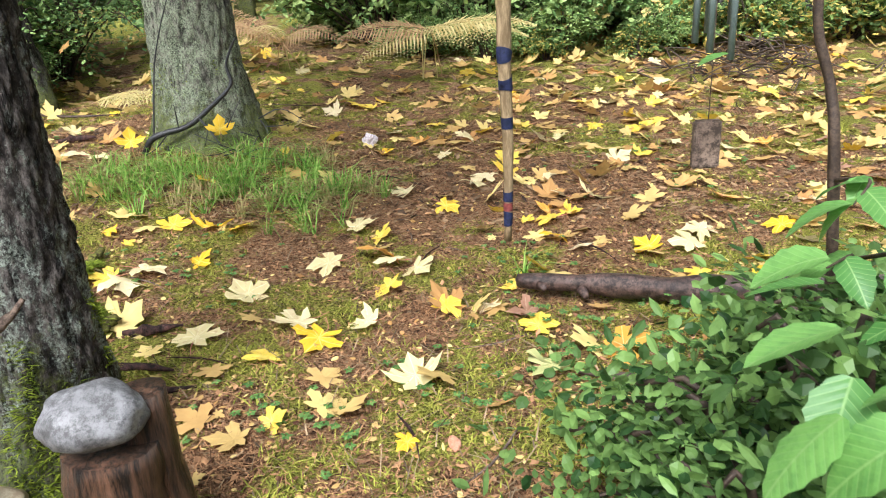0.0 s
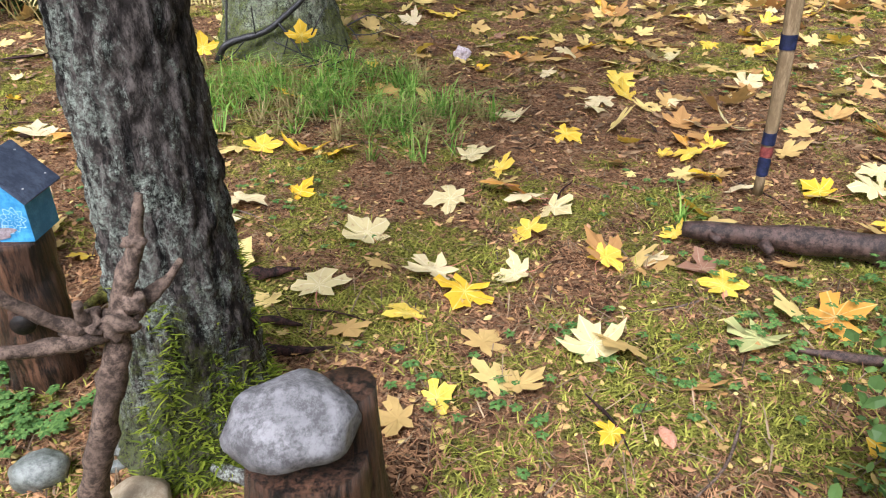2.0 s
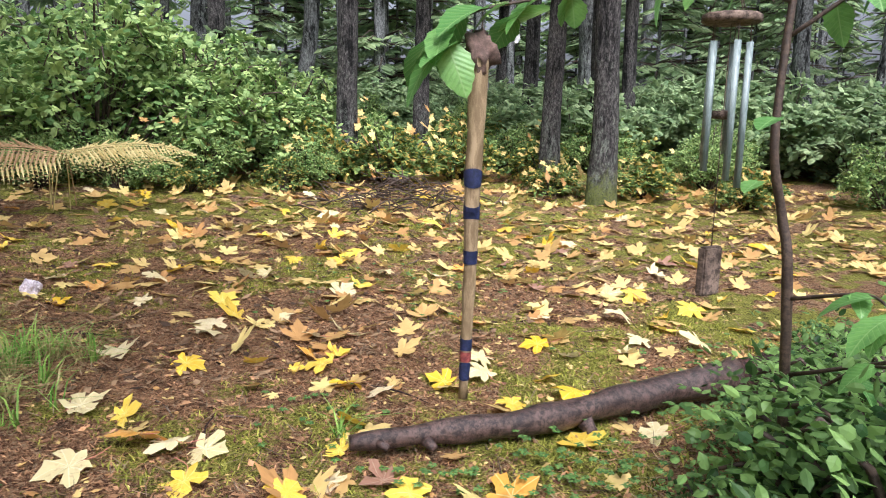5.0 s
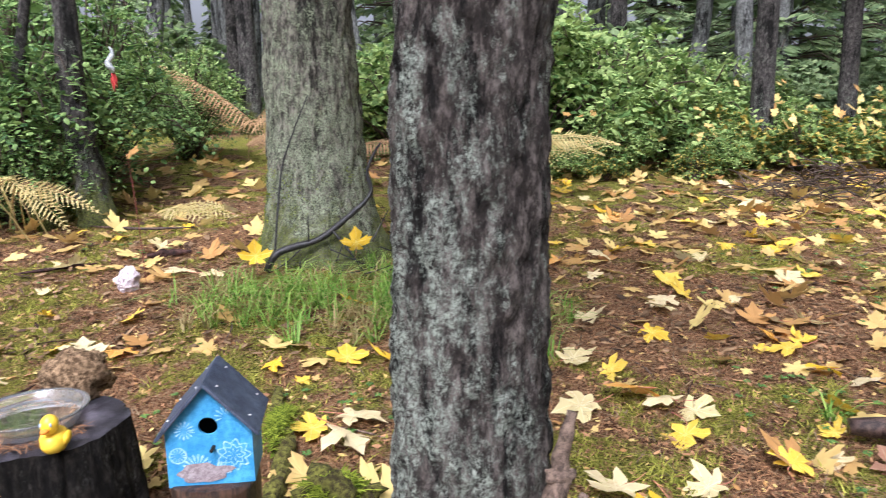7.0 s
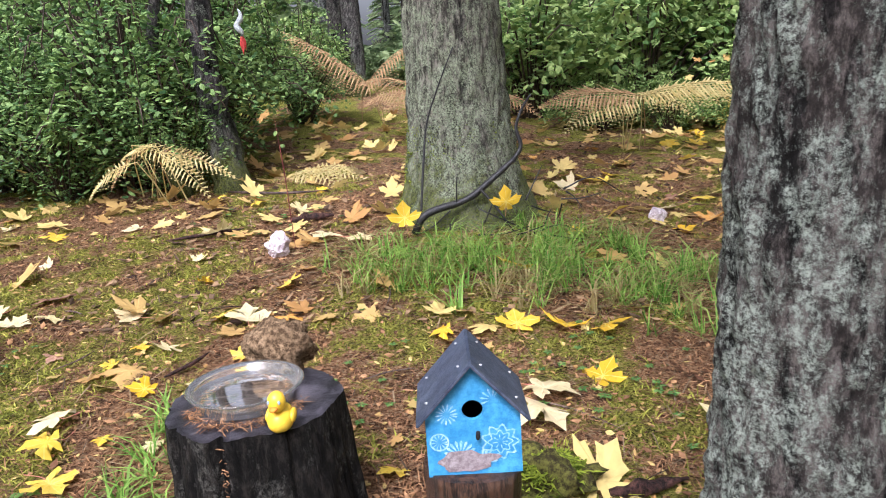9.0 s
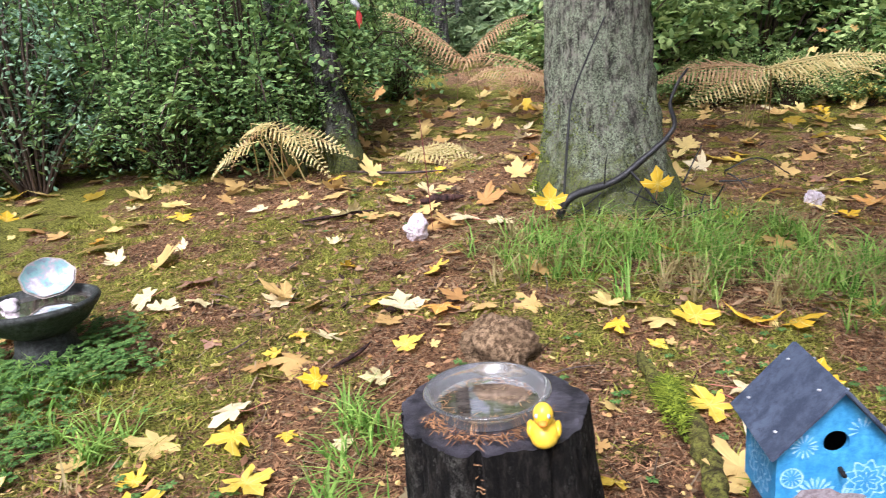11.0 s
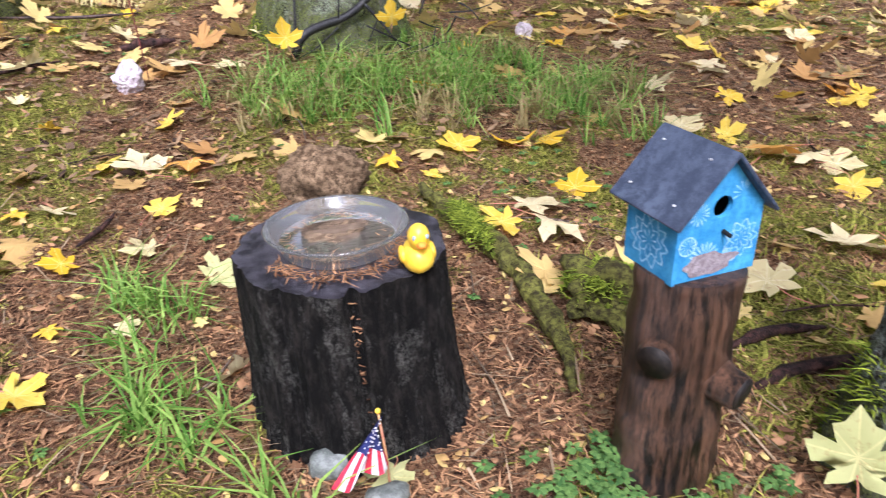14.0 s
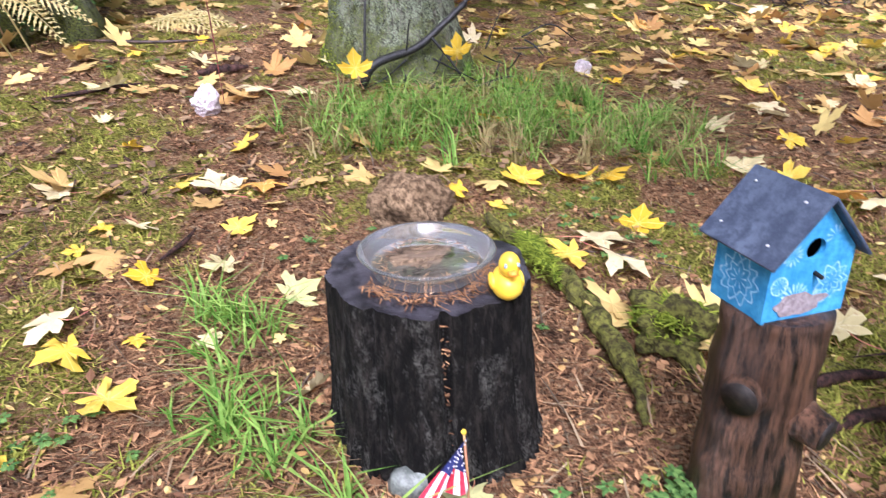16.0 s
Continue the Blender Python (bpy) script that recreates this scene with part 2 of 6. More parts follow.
def piece(name, verts, faces, material, parent=None, label="", smooth=True):
    """One mesh object from plain arrays, under a parent if one is given."""
    ob = new(name, mesh_of(name, verts, faces, material, smooth))
    ob.parent = parent
    return tagged(ob, label)


def part(name, bm, material, parent=None, label="", smooth=True):
    me = bpy.data.meshes.new(name)
    bm.to_mesh(me)
    bm.free()
    me.materials.append(material)
    if smooth:
        me.polygons.foreach_set("use_smooth", [True] * len(me.polygons))
    ob = new(name, me)
    ob.parent = parent
    return tagged(ob, label)


def thing(name, place, label, category, group="", kind=""):
    ob = new(name)
    ob.empty_display_size = 0.05
    ob.location = place
    return tagged(ob, label, category, group, kind)


def mixed(*pairs):
    """Joins (verts, faces) pairs."""
    verts, faces = [], []
    for v, f in pairs:
        k = len(verts)
        verts.extend(tuple(p) for p in v)
        faces.extend(tuple(i + k for i in q) for q in f)
    return verts, faces


def tube(points, radii, sides=10, wobble=0.0, freq=6.0, caps=True):
    """A round limb along points, its skin roughened by wobble (a share of the radius)."""
    pts = [Vector(p) for p in points]
    verts, faces = [], []
    side = Vector((1, 0, 0))
    for i, p in enumerate(pts):
        along = (pts[min(i + 1, len(pts) - 1)] - pts[max(i - 1, 0)]).normalized()
        side = (side - along * side.dot(along))
        side = side.normalized() if side.length > 1e-4 else along.orthogonal().normalized()
        other = along.cross(side)
        for k in range(sides):
            a = 2 * math.pi * k / sides
            d = side * math.cos(a) + other * math.sin(a)
            r = radii[i] * (1 + (wobble * noise.noise((p + d * radii[i]) * freq) if wobble else 0))
            verts.append(p + d * r)
    for i in range(len(pts) - 1):
        for k in range(sides):
            a, b = i * sides + k, i * sides + (k + 1) % sides
            faces.append((a, b, b + sides, a + sides))
    if caps:
        faces.append(tuple(range(sides))[::-1])
        faces.append(tuple(range((len(pts) - 1) * sides, len(pts) * sides)))
    return verts, faces


def smooth_line(points, steps=6):
    """A Catmull-Rom line through points."""
    p = [Vector(q) for q in points]
    p = [p[0] * 2 - p[1]] + p + [p[-1] * 2 - p[-2]]
    out = []
    for i in range(1, len(p) - 2):
        for k in range(steps):
            t = k / steps
            out.append(0.5 * (2 * p[i] + (p[i + 1] - p[i - 1]) * t + (2 * p[i - 1] - 5 * p[i] + 4 * p[i + 1] - p[i + 2]) * t * t + (3 * p[i] - p[i - 1] - 3 * p[i + 1] + p[i + 2]) * t ** 3))
    return out + [p[-2]]


def taper(count, a, b, power=1.0):
    return [a + (b - a) * (i / max(count - 1, 1)) ** power for i in range(count)]


def blob(size, sub=3, rough=0.12, freq=9.0, seed=0.0, flat=-9.0):
    """A stone-like lump of the given half sizes; flat cuts its underside."""
    bm = bmesh.new()
    bmesh.ops.create_icosphere(bm, subdivisions=sub, radius=1)
    for v in bm.verts:
        d = v.co.normalized()
        k = 1 + rough * (noise.noise(d * 1.6 + Vector((seed, seed, 0))) + 0.4 * noise.noise(d * freq * 0.6 + Vector((0, seed, seed))))
        v.co = Vector((d.x * size[0], d.y * size[1], max(d.z, flat) * size[2])) * k
    return bm


def lathe(profile, sides=40):
    """A turned solid from (radius, height) pairs."""
    verts = [(r * math.cos(2 * math.pi * k / sides), r * math.sin(2 * math.pi * k / sides), z) for r, z in profile for k in range(sides)]
    faces = [(i * sides + k, i * sides + (k + 1) % sides, (i + 1) * sides + (k + 1) % sides, (i + 1) * sides + k) for i in range(len(profile) - 1) for k in range(sides)]
    return verts, faces


def box(size, centre=(0, 0, 0), bevel=0.0):
    bm = bmesh.new()
    bmesh.ops.create_cube(bm, size=1)
    bmesh.ops.scale(bm, vec=size, verts=bm.verts)
    if bevel:
        bmesh.ops.bevel(bm, geom=bm.edges[:], offset=bevel, segments=2, affect="EDGES")
    bmesh.ops.translate(bm, vec=centre, verts=bm.verts)
    return bm


def blades(roots, ways, widths, normals=None, bend=0.35):
    """Many thin blades at once: each a bent strip of two quads, ending in a point."""
    n = len(roots)
    roots, ways = np.asarray(roots, float), np.asarray(ways, float)
    side = np.cross(ways, [0, 0, 1.0]) if normals is None else np.cross(ways, normals)
    side /= np.linalg.norm(side, axis=1, keepdims=True) + 1e-6
    w = np.asarray(widths, float).reshape(-1, 1)
    flat = ways * [1, 1, 0]
    length = np.linalg.norm(ways, axis=1, keepdims=True)
    mid = roots + ways * 0.55
    tip = roots + ways + flat * bend - np.array([0, 0, 1.0]) * length * bend * 0.35
    v = np.stack([roots - side * w, roots + side * w, mid + side * w * 0.8, mid - side * w * 0.8, tip], 1).reshape(-1, 3)
    base = np.arange(n)[:, None] * 5
    quads = (base + [0, 1, 2, 3]).tolist()
    tris = (base + [3, 2, 4]).tolist()
    return v.tolist(), quads + tris


def leaflets(centres, ways, normals, lengths, widths, fold=0.25):
    """Many small pointed leaves, each two triangles pairs folded along the midrib."""
    c, d, u = (np.asarray(a, float) for a in (centres, ways, normals))
    d /= np.linalg.norm(d, axis=1, keepdims=True) + 1e-6
    s = np.cross(d, u)
    s /= np.linalg.norm(s, axis=1, keepdims=True) + 1e-6
    u = np.cross(s, d)
    length, width = np.asarray(lengths, float).reshape(-1, 1), np.asarray(widths, float).reshape(-1, 1)
    drop = u * width * fold
    v = np.stack([c, c + d * length * 0.45 + s * width - drop, c + d * length - drop * 1.5, c + d * length * 0.45 - s * width - drop, c + d * length * 0.5], 1).reshape(-1, 3)
    base = np.arange(len(c))[:, None] * 5
    return v.tolist(), (base + [0, 1, 4]).tolist() + (base + [1, 2, 4]).tolist() + (base + [2, 3, 4]).tolist() + (base + [3, 0, 4]).tolist()


def oval_leaflets(centres, ways, normals, lengths, widths, fold=0.25):
    """Like leaflets, with rounder blades."""
    c, d, u = (np.asarray(a, float) for a in (centres, ways, normals))
    d = d / (np.linalg.norm(d, axis=1, keepdims=True) + 1e-6)
    s = np.cross(d, u)
    s /= np.linalg.norm(s, axis=1, keepdims=True) + 1e-6
    u = np.cross(s, d)
    length, width = np.asarray(lengths, float).reshape(-1, 1), np.asarray(widths, float).reshape(-1, 1)
    drop = u * width * fold
    v = np.stack([c, c + d * length * 0.22 + s * width * 0.8 - drop, c + d * length * 0.6 + s * width * 0.9 - drop * 1.2, c + d * length - drop * 2, c + d * length * 0.6 - s * width * 0.9 - drop * 1.2, c + d * length * 0.22 - s * width * 0.8 - drop, c + d * length * 0.5], 1).reshape(-1, 3)
    base = np.arange(len(c))[:, None] * 7
    return v.tolist(), sum(((base + [i, (i + 1) % 6, 6]).tolist() for i in range(6)), [])


def unit(v):
    v = np.asarray(v, float)
    return v / (np.linalg.norm(v, axis=-1, keepdims=True) + 1e-9)


# ---- ground ----
def ground_z(x, y):
    """The lie of the land: a gentle rise away from the path, a mound round the big tree."""
    sx, sy = 5 * np.tanh(np.asarray(x) / 5), 4 + 6 * np.tanh((np.asarray(y) - 4) / 6)
    base = -0.0426 + 0.005 * sx + 0.0156 * sy - 0.0056 * sx * sy + 0.008 * sy * sy + 0.0074 * sx * sx
    return base + 0.137 * np.exp(-((x + 1.55) ** 2 + (y - 4.75) ** 2) / 0.8) + 0.1 * np.exp(-((x + 2.9) ** 2 + (y - 5.0) ** 2) / 1.2)


def bumpy_z(x, y):
    v = Vector((x, y, 0))
    return float(ground_z(x, y)) + 0.02 * noise.noise(v * 2.3) + 0.011 * noise.noise(v * 8) + 0.007 * noise.noise(v * 19)


def moss_at(x, y):
    """How mossy the floor is at a place, from 0 to 1; the trodden path and the needle beds stay bare."""
    v = Vector((x, y, 3.3))
    m = 0.58 + 0.5 * noise.noise(v * 0.9) + 0.55 * noise.noise(v * 3.1) + 0.45 * noise.noise(v * 8.0)
    m -= 0.4 * math.exp(-((x + 2.6 - 0.12 * (y - 3)) / 0.35) ** 2) if y < 7 else 0
    m -= 0.28 * math.exp(-((x + 1.9) ** 2 + (y - 2.0) ** 2) / 0.25)
    m -= 0.3 * math.exp(-((x - 0.5) ** 2 + (y - 4.2) ** 2) / 3)
    return min(max(m, 0.0), 1.0)


def spread(lo, hi, step, far):
    """Grid lines: even between lo and hi, then ever wider out to far."""
    inner = list(np.arange(lo, hi + 1e-6, step))
    out, d = [], step
    while (out[-1] if out else 0) < far:
        d *= 1.35
        out.append((out[-1] if out else 0) + d)
    return [lo - o for o in out[::-1]] + inner + [hi + o for o in out]


STEP = 0.032
gx, gy = spread(-6.0, 4.0, STEP, 400), spread(0.3, 8.6, STEP, 400)
verts = [(x, y, bumpy_z(x, y)) for y in gy for x in gx]
w = len(gx)
faces = [(j * w + i, j * w + i + 1, (j + 1) * w + i + 1, (j + 1) * w + i) for j in range(len(gy) - 1) for i in range(w - 1)]
ground = piece("ground", verts, faces, FLOOR)
tagged(ground, "mossy forest floor with brown needles and leaf litter", "ground", "", "structure")
attr = ground.data.attributes.new("moss", "FLOAT", "POINT")
attr.data.foreach_set("value", [moss_at(v[0], v[1]) if abs(v[0]) < 12 and abs(v[1]) < 14 else 0.6 for v in verts])


GX, GY = np.array(gx), np.array(gy)
GROUND = np.array([v[2] for v in verts]).reshape(len(gy), len(gx))
MOSSY = np.array([d.value for d in attr.data]).reshape(len(gy), len(gx))


def sample(table, x, y):
    """A table's values over the ground at many places at once."""
    x, y = np.asarray(x), np.asarray(y)
    i = np.clip(np.searchsorted(GX, x) - 1, 0, len(GX) - 2)
    j = np.clip(np.searchsorted(GY, y) - 1, 0, len(GY) - 2)
    u, v = (x - GX[i]) / (GX[i + 1] - GX[i]), (y - GY[j]) / (GY[j + 1] - GY[j])
    return table[j, i] * (1 - u) * (1 - v) + table[j, i + 1] * u * (1 - v) + table[j + 1, i] * (1 - u) * v + table[j + 1, i + 1] * u * v


# ---- trees ----
def trunk_shape(axis, radii, sides, rows, depth, freq):
    """A trunk with furrowed bark: ridges run up the stem and break into plates."""
    line = smooth_line(axis, rows)
    at = np.linspace(0, len(radii) - 1, len(line))
    rad = np.interp(at, range(len(radii)), radii)
    verts, faces = [], []
    for i, p in enumerate(line):
        for k in range(sides):
            a = 2 * math.pi * k / sides
            d = Vector((math.cos(a), math.sin(a), 0))
            q = Vector((d.x * rad[i] * freq, d.y * rad[i] * freq, p.z * freq * 0.28))
            ridge = abs(noise.noise(q * 1.0)) + 0.5 * abs(noise.noise(q * 2.3 + Vector((3, 1, 7))))
            plate = noise.noise(Vector((q.x * 2, q.y * 2, q.z * 5)))
            root = rad[i] - radii[-1] if i < 10 else 0
            flare = 0.35 * root * noise.noise(Vector((d.x * 1.4, d.y * 1.4, 5.0)))
            verts.append(p + d * (rad[i] + flare + depth * (ridge * 1.7 - 0.45 + 0.3 * plate)))
    for i in range(len(line) - 1):
        for k in range(sides):
            a, b = i * sides + k, i * sides + (k + 1) % sides
            faces.append((a, b, b + sides, a + sides))
    return verts, faces


def conifer_crown(rnd, low, high, spreadth, count):
    """Drooping needle sprays on limbs, high above the glade."""
    c, d, u, l, wd, limbs = [], [], [], [], [], []
    for _ in range(count):
        z = rnd.uniform(low, high)
        reach = spreadth * (1.05 - (z - low) / (high - low)) * rnd.uniform(0.7, 1.1)
        a = rnd.uniform(0, 2 * math.pi)
        way = np.array([math.cos(a), math.sin(a), 0])
        limbs.append(tube([(0, 0, z), tuple(way * reach * 0.6 + [0, 0, z + 0.05]), tuple(way * reach + [0, 0, z - 0.25])], [0.03, 0.018, 0.005], 5))
        for s in np.linspace(0.25, 1, 9):
            for side in (-1, 1):
                c.append(way * reach * s + [0, 0, z - 0.25 * s * s])
                d.append(way * 0.6 + side * np.array([-way[1], way[0], 0]) + [0, 0, -0.35])
                u.append([rnd.normal(0, 0.3), rnd.normal(0, 0.3), 1])
                l.append(rnd.uniform(0.3, 0.6))
                wd.append(rnd.uniform(0.05, 0.1))
    return mixed(*limbs), leaflets(c, d, u, l, wd)


def big_tree(place, axis, radii, material, depth, freq, label, sides=110, rows=60):
    t = thing("conifer_tree", place, label, "tree")
    piece("trunk", *trunk_shape(axis, radii, sides, rows, depth, freq), material, t)
    limbs, sprays = conifer_crown(np.random.default_rng(5), 4.5, axis[-1][2], 1.4, 26)
    piece("limbwork", *limbs, TWIG, t)["kind"] = "stuff"
    piece("crown", *sprays, SHRUB_DARK, t, "sparse needle crown high up", False)
    return t


za = float(ground_z(-1.15, 1.8))
big_tree((-1.15, 1.8, za - 0.06), [(-0.01, 0.0, 0), (0.0, 0.0, 0.25), (0.012, -0.008, 0.6), (0.02, -0.02, 1.2), (0.04, -0.03, 2.2), (0.06, -0.02, 7.0)],
         [0.22, 0.166, 0.136, 0.124, 0.118, 0.08], BARK_A, 0.012, 40, "young conifer with scaly lichen-grey bark and a mossy foot")
zb = float(ground_z(-1.68, 4.89))
big_tree((-1.68, 4.89, zb - 0.12), [(0.02, -0.02, 0), (0.01, -0.01, 0.3), (0.0, 0.0, 0.7), (-0.01, 0.0, 1.5), (-0.02, 0.02, 3.0), (0, 0, 9.0)],
         [0.44, 0.33, 0.275, 0.25, 0.235, 0.14], BARK_B, 0.016, 17, "stout conifer with furrowed grey-green bark on a mossy mound", 150, 60)


def far_tree(rnd, bark, label):
    t = thing("far_tree", (0, 0, 0), label, "tree", "trees of the wood")
    axis = [(0, 0, -0.1), (rnd.normal(0, 0.02), 0, 1.0), (rnd.normal(0, 0.05), rnd.normal(0, 0.05), 3.0), (rnd.normal(0, 0.1), rnd.normal(0, 0.1), 10.0)]
    piece("trunk", *trunk_shape(axis, [0.19, 0.145, 0.13, 0.08], 26, 18, 0.01, 20), bark, t)
    limbs, sprays = conifer_crown(rnd, 4.2, 10.5, 1.7, 22)
    piece("limbwork", *limbs, TWIG, t)["kind"] = "stuff"
    piece("crown", *sprays, SHRUB_DARK, t, "sparse needle crown high up", False)
    return t


# ---- shrubs ----
def shrub_mesh(rnd, radius, height, stems, per_stem, leaf, width, low=0.15, droop=0.2, dome=True, blade=leaflets):
    """Stems that arch outwards with small leaves in sprays along their twigs."""
    c, d, u, wood = [], [], [], []
    for _ in range(stems):
        a, reach = rnd.uniform(0, 2 * math.pi), radius * math.sqrt(rnd.uniform(0.05, 1))
        top = height * ((1 - 0.6 * (reach / radius) ** 2) if dome else 1) * rnd.uniform(0.55, 1.0)
        way = np.array([math.cos(a), math.sin(a), 0])
        pts = [(*(way[:2] * reach * 0.12), 0), (*(way[:2] * reach * 0.45), top * 0.6), (*(way[:2] * reach * 0.85), top * 0.95), (*(way[:2] * reach * 1.1), top * (1 - droop * 0.6))]
        line = smooth_line(pts, 5)
        wood.append(tube(line[::3] + [line[-1]], taper(len(line[::3]) + 1, 0.012, 0.003), 4, caps=False))
        for _k in range(per_stem):
            s = rnd.uniform(low, 1) ** 0.7
            base = np.array(line[min(int(s * (len(line) - 1)), len(line) - 1)])
            tw = unit(rnd.normal(0, 1, 3) * [1, 1, 0.5] + way * 0.5 + [0, 0, 0.1])
            twig = rnd.uniform(0.1, 0.32) * (0.5 + 0.35 * height)
            nrm = unit(rnd.normal(0, 0.35, 3) + [0, 0, 1])
            sidew = np.cross(tw, nrm)
            m = rnd.integers(5, 9)
            for j in range(m):
                f = (j + 1) / m
                p = base + tw * twig * f - np.array([0, 0, droop * twig * f * f])
                c.append(p)
                d.append(tw * 0.5 + sidew * (1 if j % 2 else -1) + rnd.normal(0, 0.25, 3))
                u.append(nrm + rnd.normal(0, 0.3, 3))
    n = len(c)
    return mixed(*wood), blade(c, d, u, rnd.uniform(0.7, 1.3, n) * leaf, rnd.uniform(0.7, 1.3, n) * width)


def shrub(name, rnd, material, label, category="shrub", group="", **shape):
    t = thing(name, (0, 0, 0), label, category, group)
    wood, leaves = shrub_mesh(rnd, **shape)
    piece("stemwork", *wood, TWIG, t)["kind"] = "stuff"
    piece("foliage", *leaves, material, t, "", False)
    return t


def set_out(ob, places, rnd):
    """Puts a built thing at the first place and copies of it at the others: (x, y, scale)."""
    for i, (x, y, s) in enumerate(places):
        m = Matrix.LocRotScale((x, y, float(ground_z(x, y)) - 0.03), Euler((0, 0, rnd.uniform(0, 6.28))), (s, s, s * rnd.uniform(0.9, 1.12)))
        if i == 0:
            ob.matrix_basis = m
        else:
            c = copy_thing(ob, Matrix())
            c.matrix_basis = m


rs = np.random.default_rng(11)
evergreen = shrub("evergreen_shrub", rs, SHRUB_DARK, "dense dark evergreen shrub with drooping small-leaved sprays", "shrub", "evergreen shrubs", radius=1.0, height=2.4, stems=64, per_stem=15, leaf=0.06, width=0.019, low=0.03, droop=0.5, dome=True, blade=oval_leaflets)
set_out(evergreen, [(-4.05, 6.0, 0.9), (-5.1, 6.1, 0.8), (-3.9, 7.2, 0.9), (-4.5, 5.75, 0.6), (-3.75, 5.9, 0.5), (-6.3, 6.9, 1.1), (-4.8, 7.6, 1.2), (-3.5, 9.0, 0.62), (-7.4, 6.2, 1.1)], rs)
cypress = shrub("cypress_shrub", rs, SHRUB_BLUE, "blue-green feathery cypress shrub beside the evergreen", "shrub", "", radius=0.6, height=1.6, stems=40, per_stem=18, leaf=0.045, width=0.012, low=0.1, droop=0.5)
set_out(cypress, [(-5.45, 5.5, 1.0)], rs)
salal = shrub("leafy_shrub", rs, SHRUB_GREEN, "leafy green undergrowth shrub at the glade's edge", "shrub", "glade edge shrubs", radius=0.9, height=1.5, stems=54, per_stem=15, leaf=0.062, width=0.022, low=0.1, droop=0.3, blade=oval_leaflets)
set_out(salal, [(-0.9, 9.3, 1.35), (0.3, 9.0, 1.4), (1.4, 9.2, 1.35), (2.4, 9.3, 1.05), (-6.3, 5.6, 0.6), (-7.0, 6.2, 0.9), (-5.85, 5.4, 0.45), (-6.7, 5.5, 0.6), (3.3, 8.9, 0.7), (4.6, 9.4, 0.6), (5.6, 8.8, 0.6), (0.9, 10.4, 1.6), (2.3, 10.6, 1.3), (-1.0, 10.6, 1.3), (-1.6, 9.6, 0.6), (4.2, 10.9, 0.8), (6.9, 8.3, 0.65), (7.6, 6.9, 0.65), (8.6, 5.0, 0.7), (-7.2, 4.4, 0.8), (-8.2, 5.4, 1.1), (-0.3, 8.3, 0.55), (1.2, 8.3, 0.6), (2.3, 8.2, 0.5), (-2.0, 12.6, 0.7), (-4.4, 12, 1.1), (8.8, 7.5, 0.8), (-8, 2.6, 1.0), (0.4, 8.2, 0.45), (6.2, 10.4, 0.75), (7.9, 9.8, 0.8)], rs)
turning = shrub("turning_shrub", rs, SHRUB_AUTUMN, "low shrub with green and yellowing leaves", "shrub", "turning shrubs", radius=0.75, height=1.1, stems=40, per_stem=9, leaf=0.085, width=0.032, low=0.2, droop=0.3, blade=oval_leaflets)
set_out(turning, [(3.3, 8.1, 0.7), (4.4, 8.3, 0.75), (5.4, 7.8, 0.65), (5.9, 6.6, 0.6), (6.6, 5.6, 0.55), (4.9, 7.0, 0.45), (2.6, 8.5, 0.7), (5.0, 9.2, 0.85), (6.6, 9.8, 0.95), (-6.6, 5.3, 0.7), (7.4, 8.6, 0.9), (2.0, 8.0, 0.4), (1.0, 8.0, 0.35)], rs)


def clear_view(a, r):
    """The thin stretches of the wood: along the trodden path and above the low growth, where pale distance shows."""
    return (-17 < a < -6 and r < 30) or (20 < a < 62 and r < 19)


def ring(count, lo, hi, near, far, low, high):
    out = []
    for _ in range(count):
        a, r = rs.uniform(lo, hi), rs.uniform(near, far)
        k = rs.uniform(low, high)
        if not clear_view(a, r):
            out.append((-1 + r * math.sin(radians(a)), r * math.cos(radians(a)), k))
    return out


first = far_tree(rs, BARK_FAR, "slim dark conifer trunk in the woods behind the glade")
set_out(first, [(3.0, 8.6, 0.85), (4.3, 9.0, 0.75), (5.2, 7.4, 0.8), (5.1, 6.4, 0.95), (2.6, 12.6, 1.0), (-3.4, 12.4, 1.0), (-4.1, 15.0, 1.1), (-2.9, 17.5, 1.0), (12.6, 18.1, 1.3), (7.6, 9.0, 1.1), (8.2, 11.5, 1.0), (9.5, 10.2, 0.9)]
        + [(-1 + r * math.sin(radians(a)), r * math.cos(radians(a)), k) for a, r, k in zip(rs.uniform(95, 265, 24), rs.uniform(6, 16, 24), rs.uniform(0.8, 1.4, 24))], rs)
misty = far_tree(rs, BARK_HAZED, "conifer trunk deep in the wood, haze painted into its pale grey")
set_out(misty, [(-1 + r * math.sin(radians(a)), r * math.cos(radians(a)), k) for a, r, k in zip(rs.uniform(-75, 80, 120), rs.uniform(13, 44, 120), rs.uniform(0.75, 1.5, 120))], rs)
young = thing("young_conifer", (0, 0, 0), "young conifer deep in the wood, low green branches paled by painted haze", "tree", "young conifers")
piece("trunk", *tube([(0, 0, -0.1), (0.02, 0, 2), (0, 0.03, 5), (0, 0, 9)], [0.08, 0.06, 0.04, 0.01], 8), BARK_HAZED, young)
limbs, sprays = conifer_crown(rs, 0.7, 9.0, 1.9, 80)
piece("limbwork", *limbs, TWIG, young)["kind"] = "stuff"
piece("crown", *sprays, FAR_HAZED_GREEN, young, "", False)
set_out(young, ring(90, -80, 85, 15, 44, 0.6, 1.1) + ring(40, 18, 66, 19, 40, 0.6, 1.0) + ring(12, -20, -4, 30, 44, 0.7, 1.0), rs)
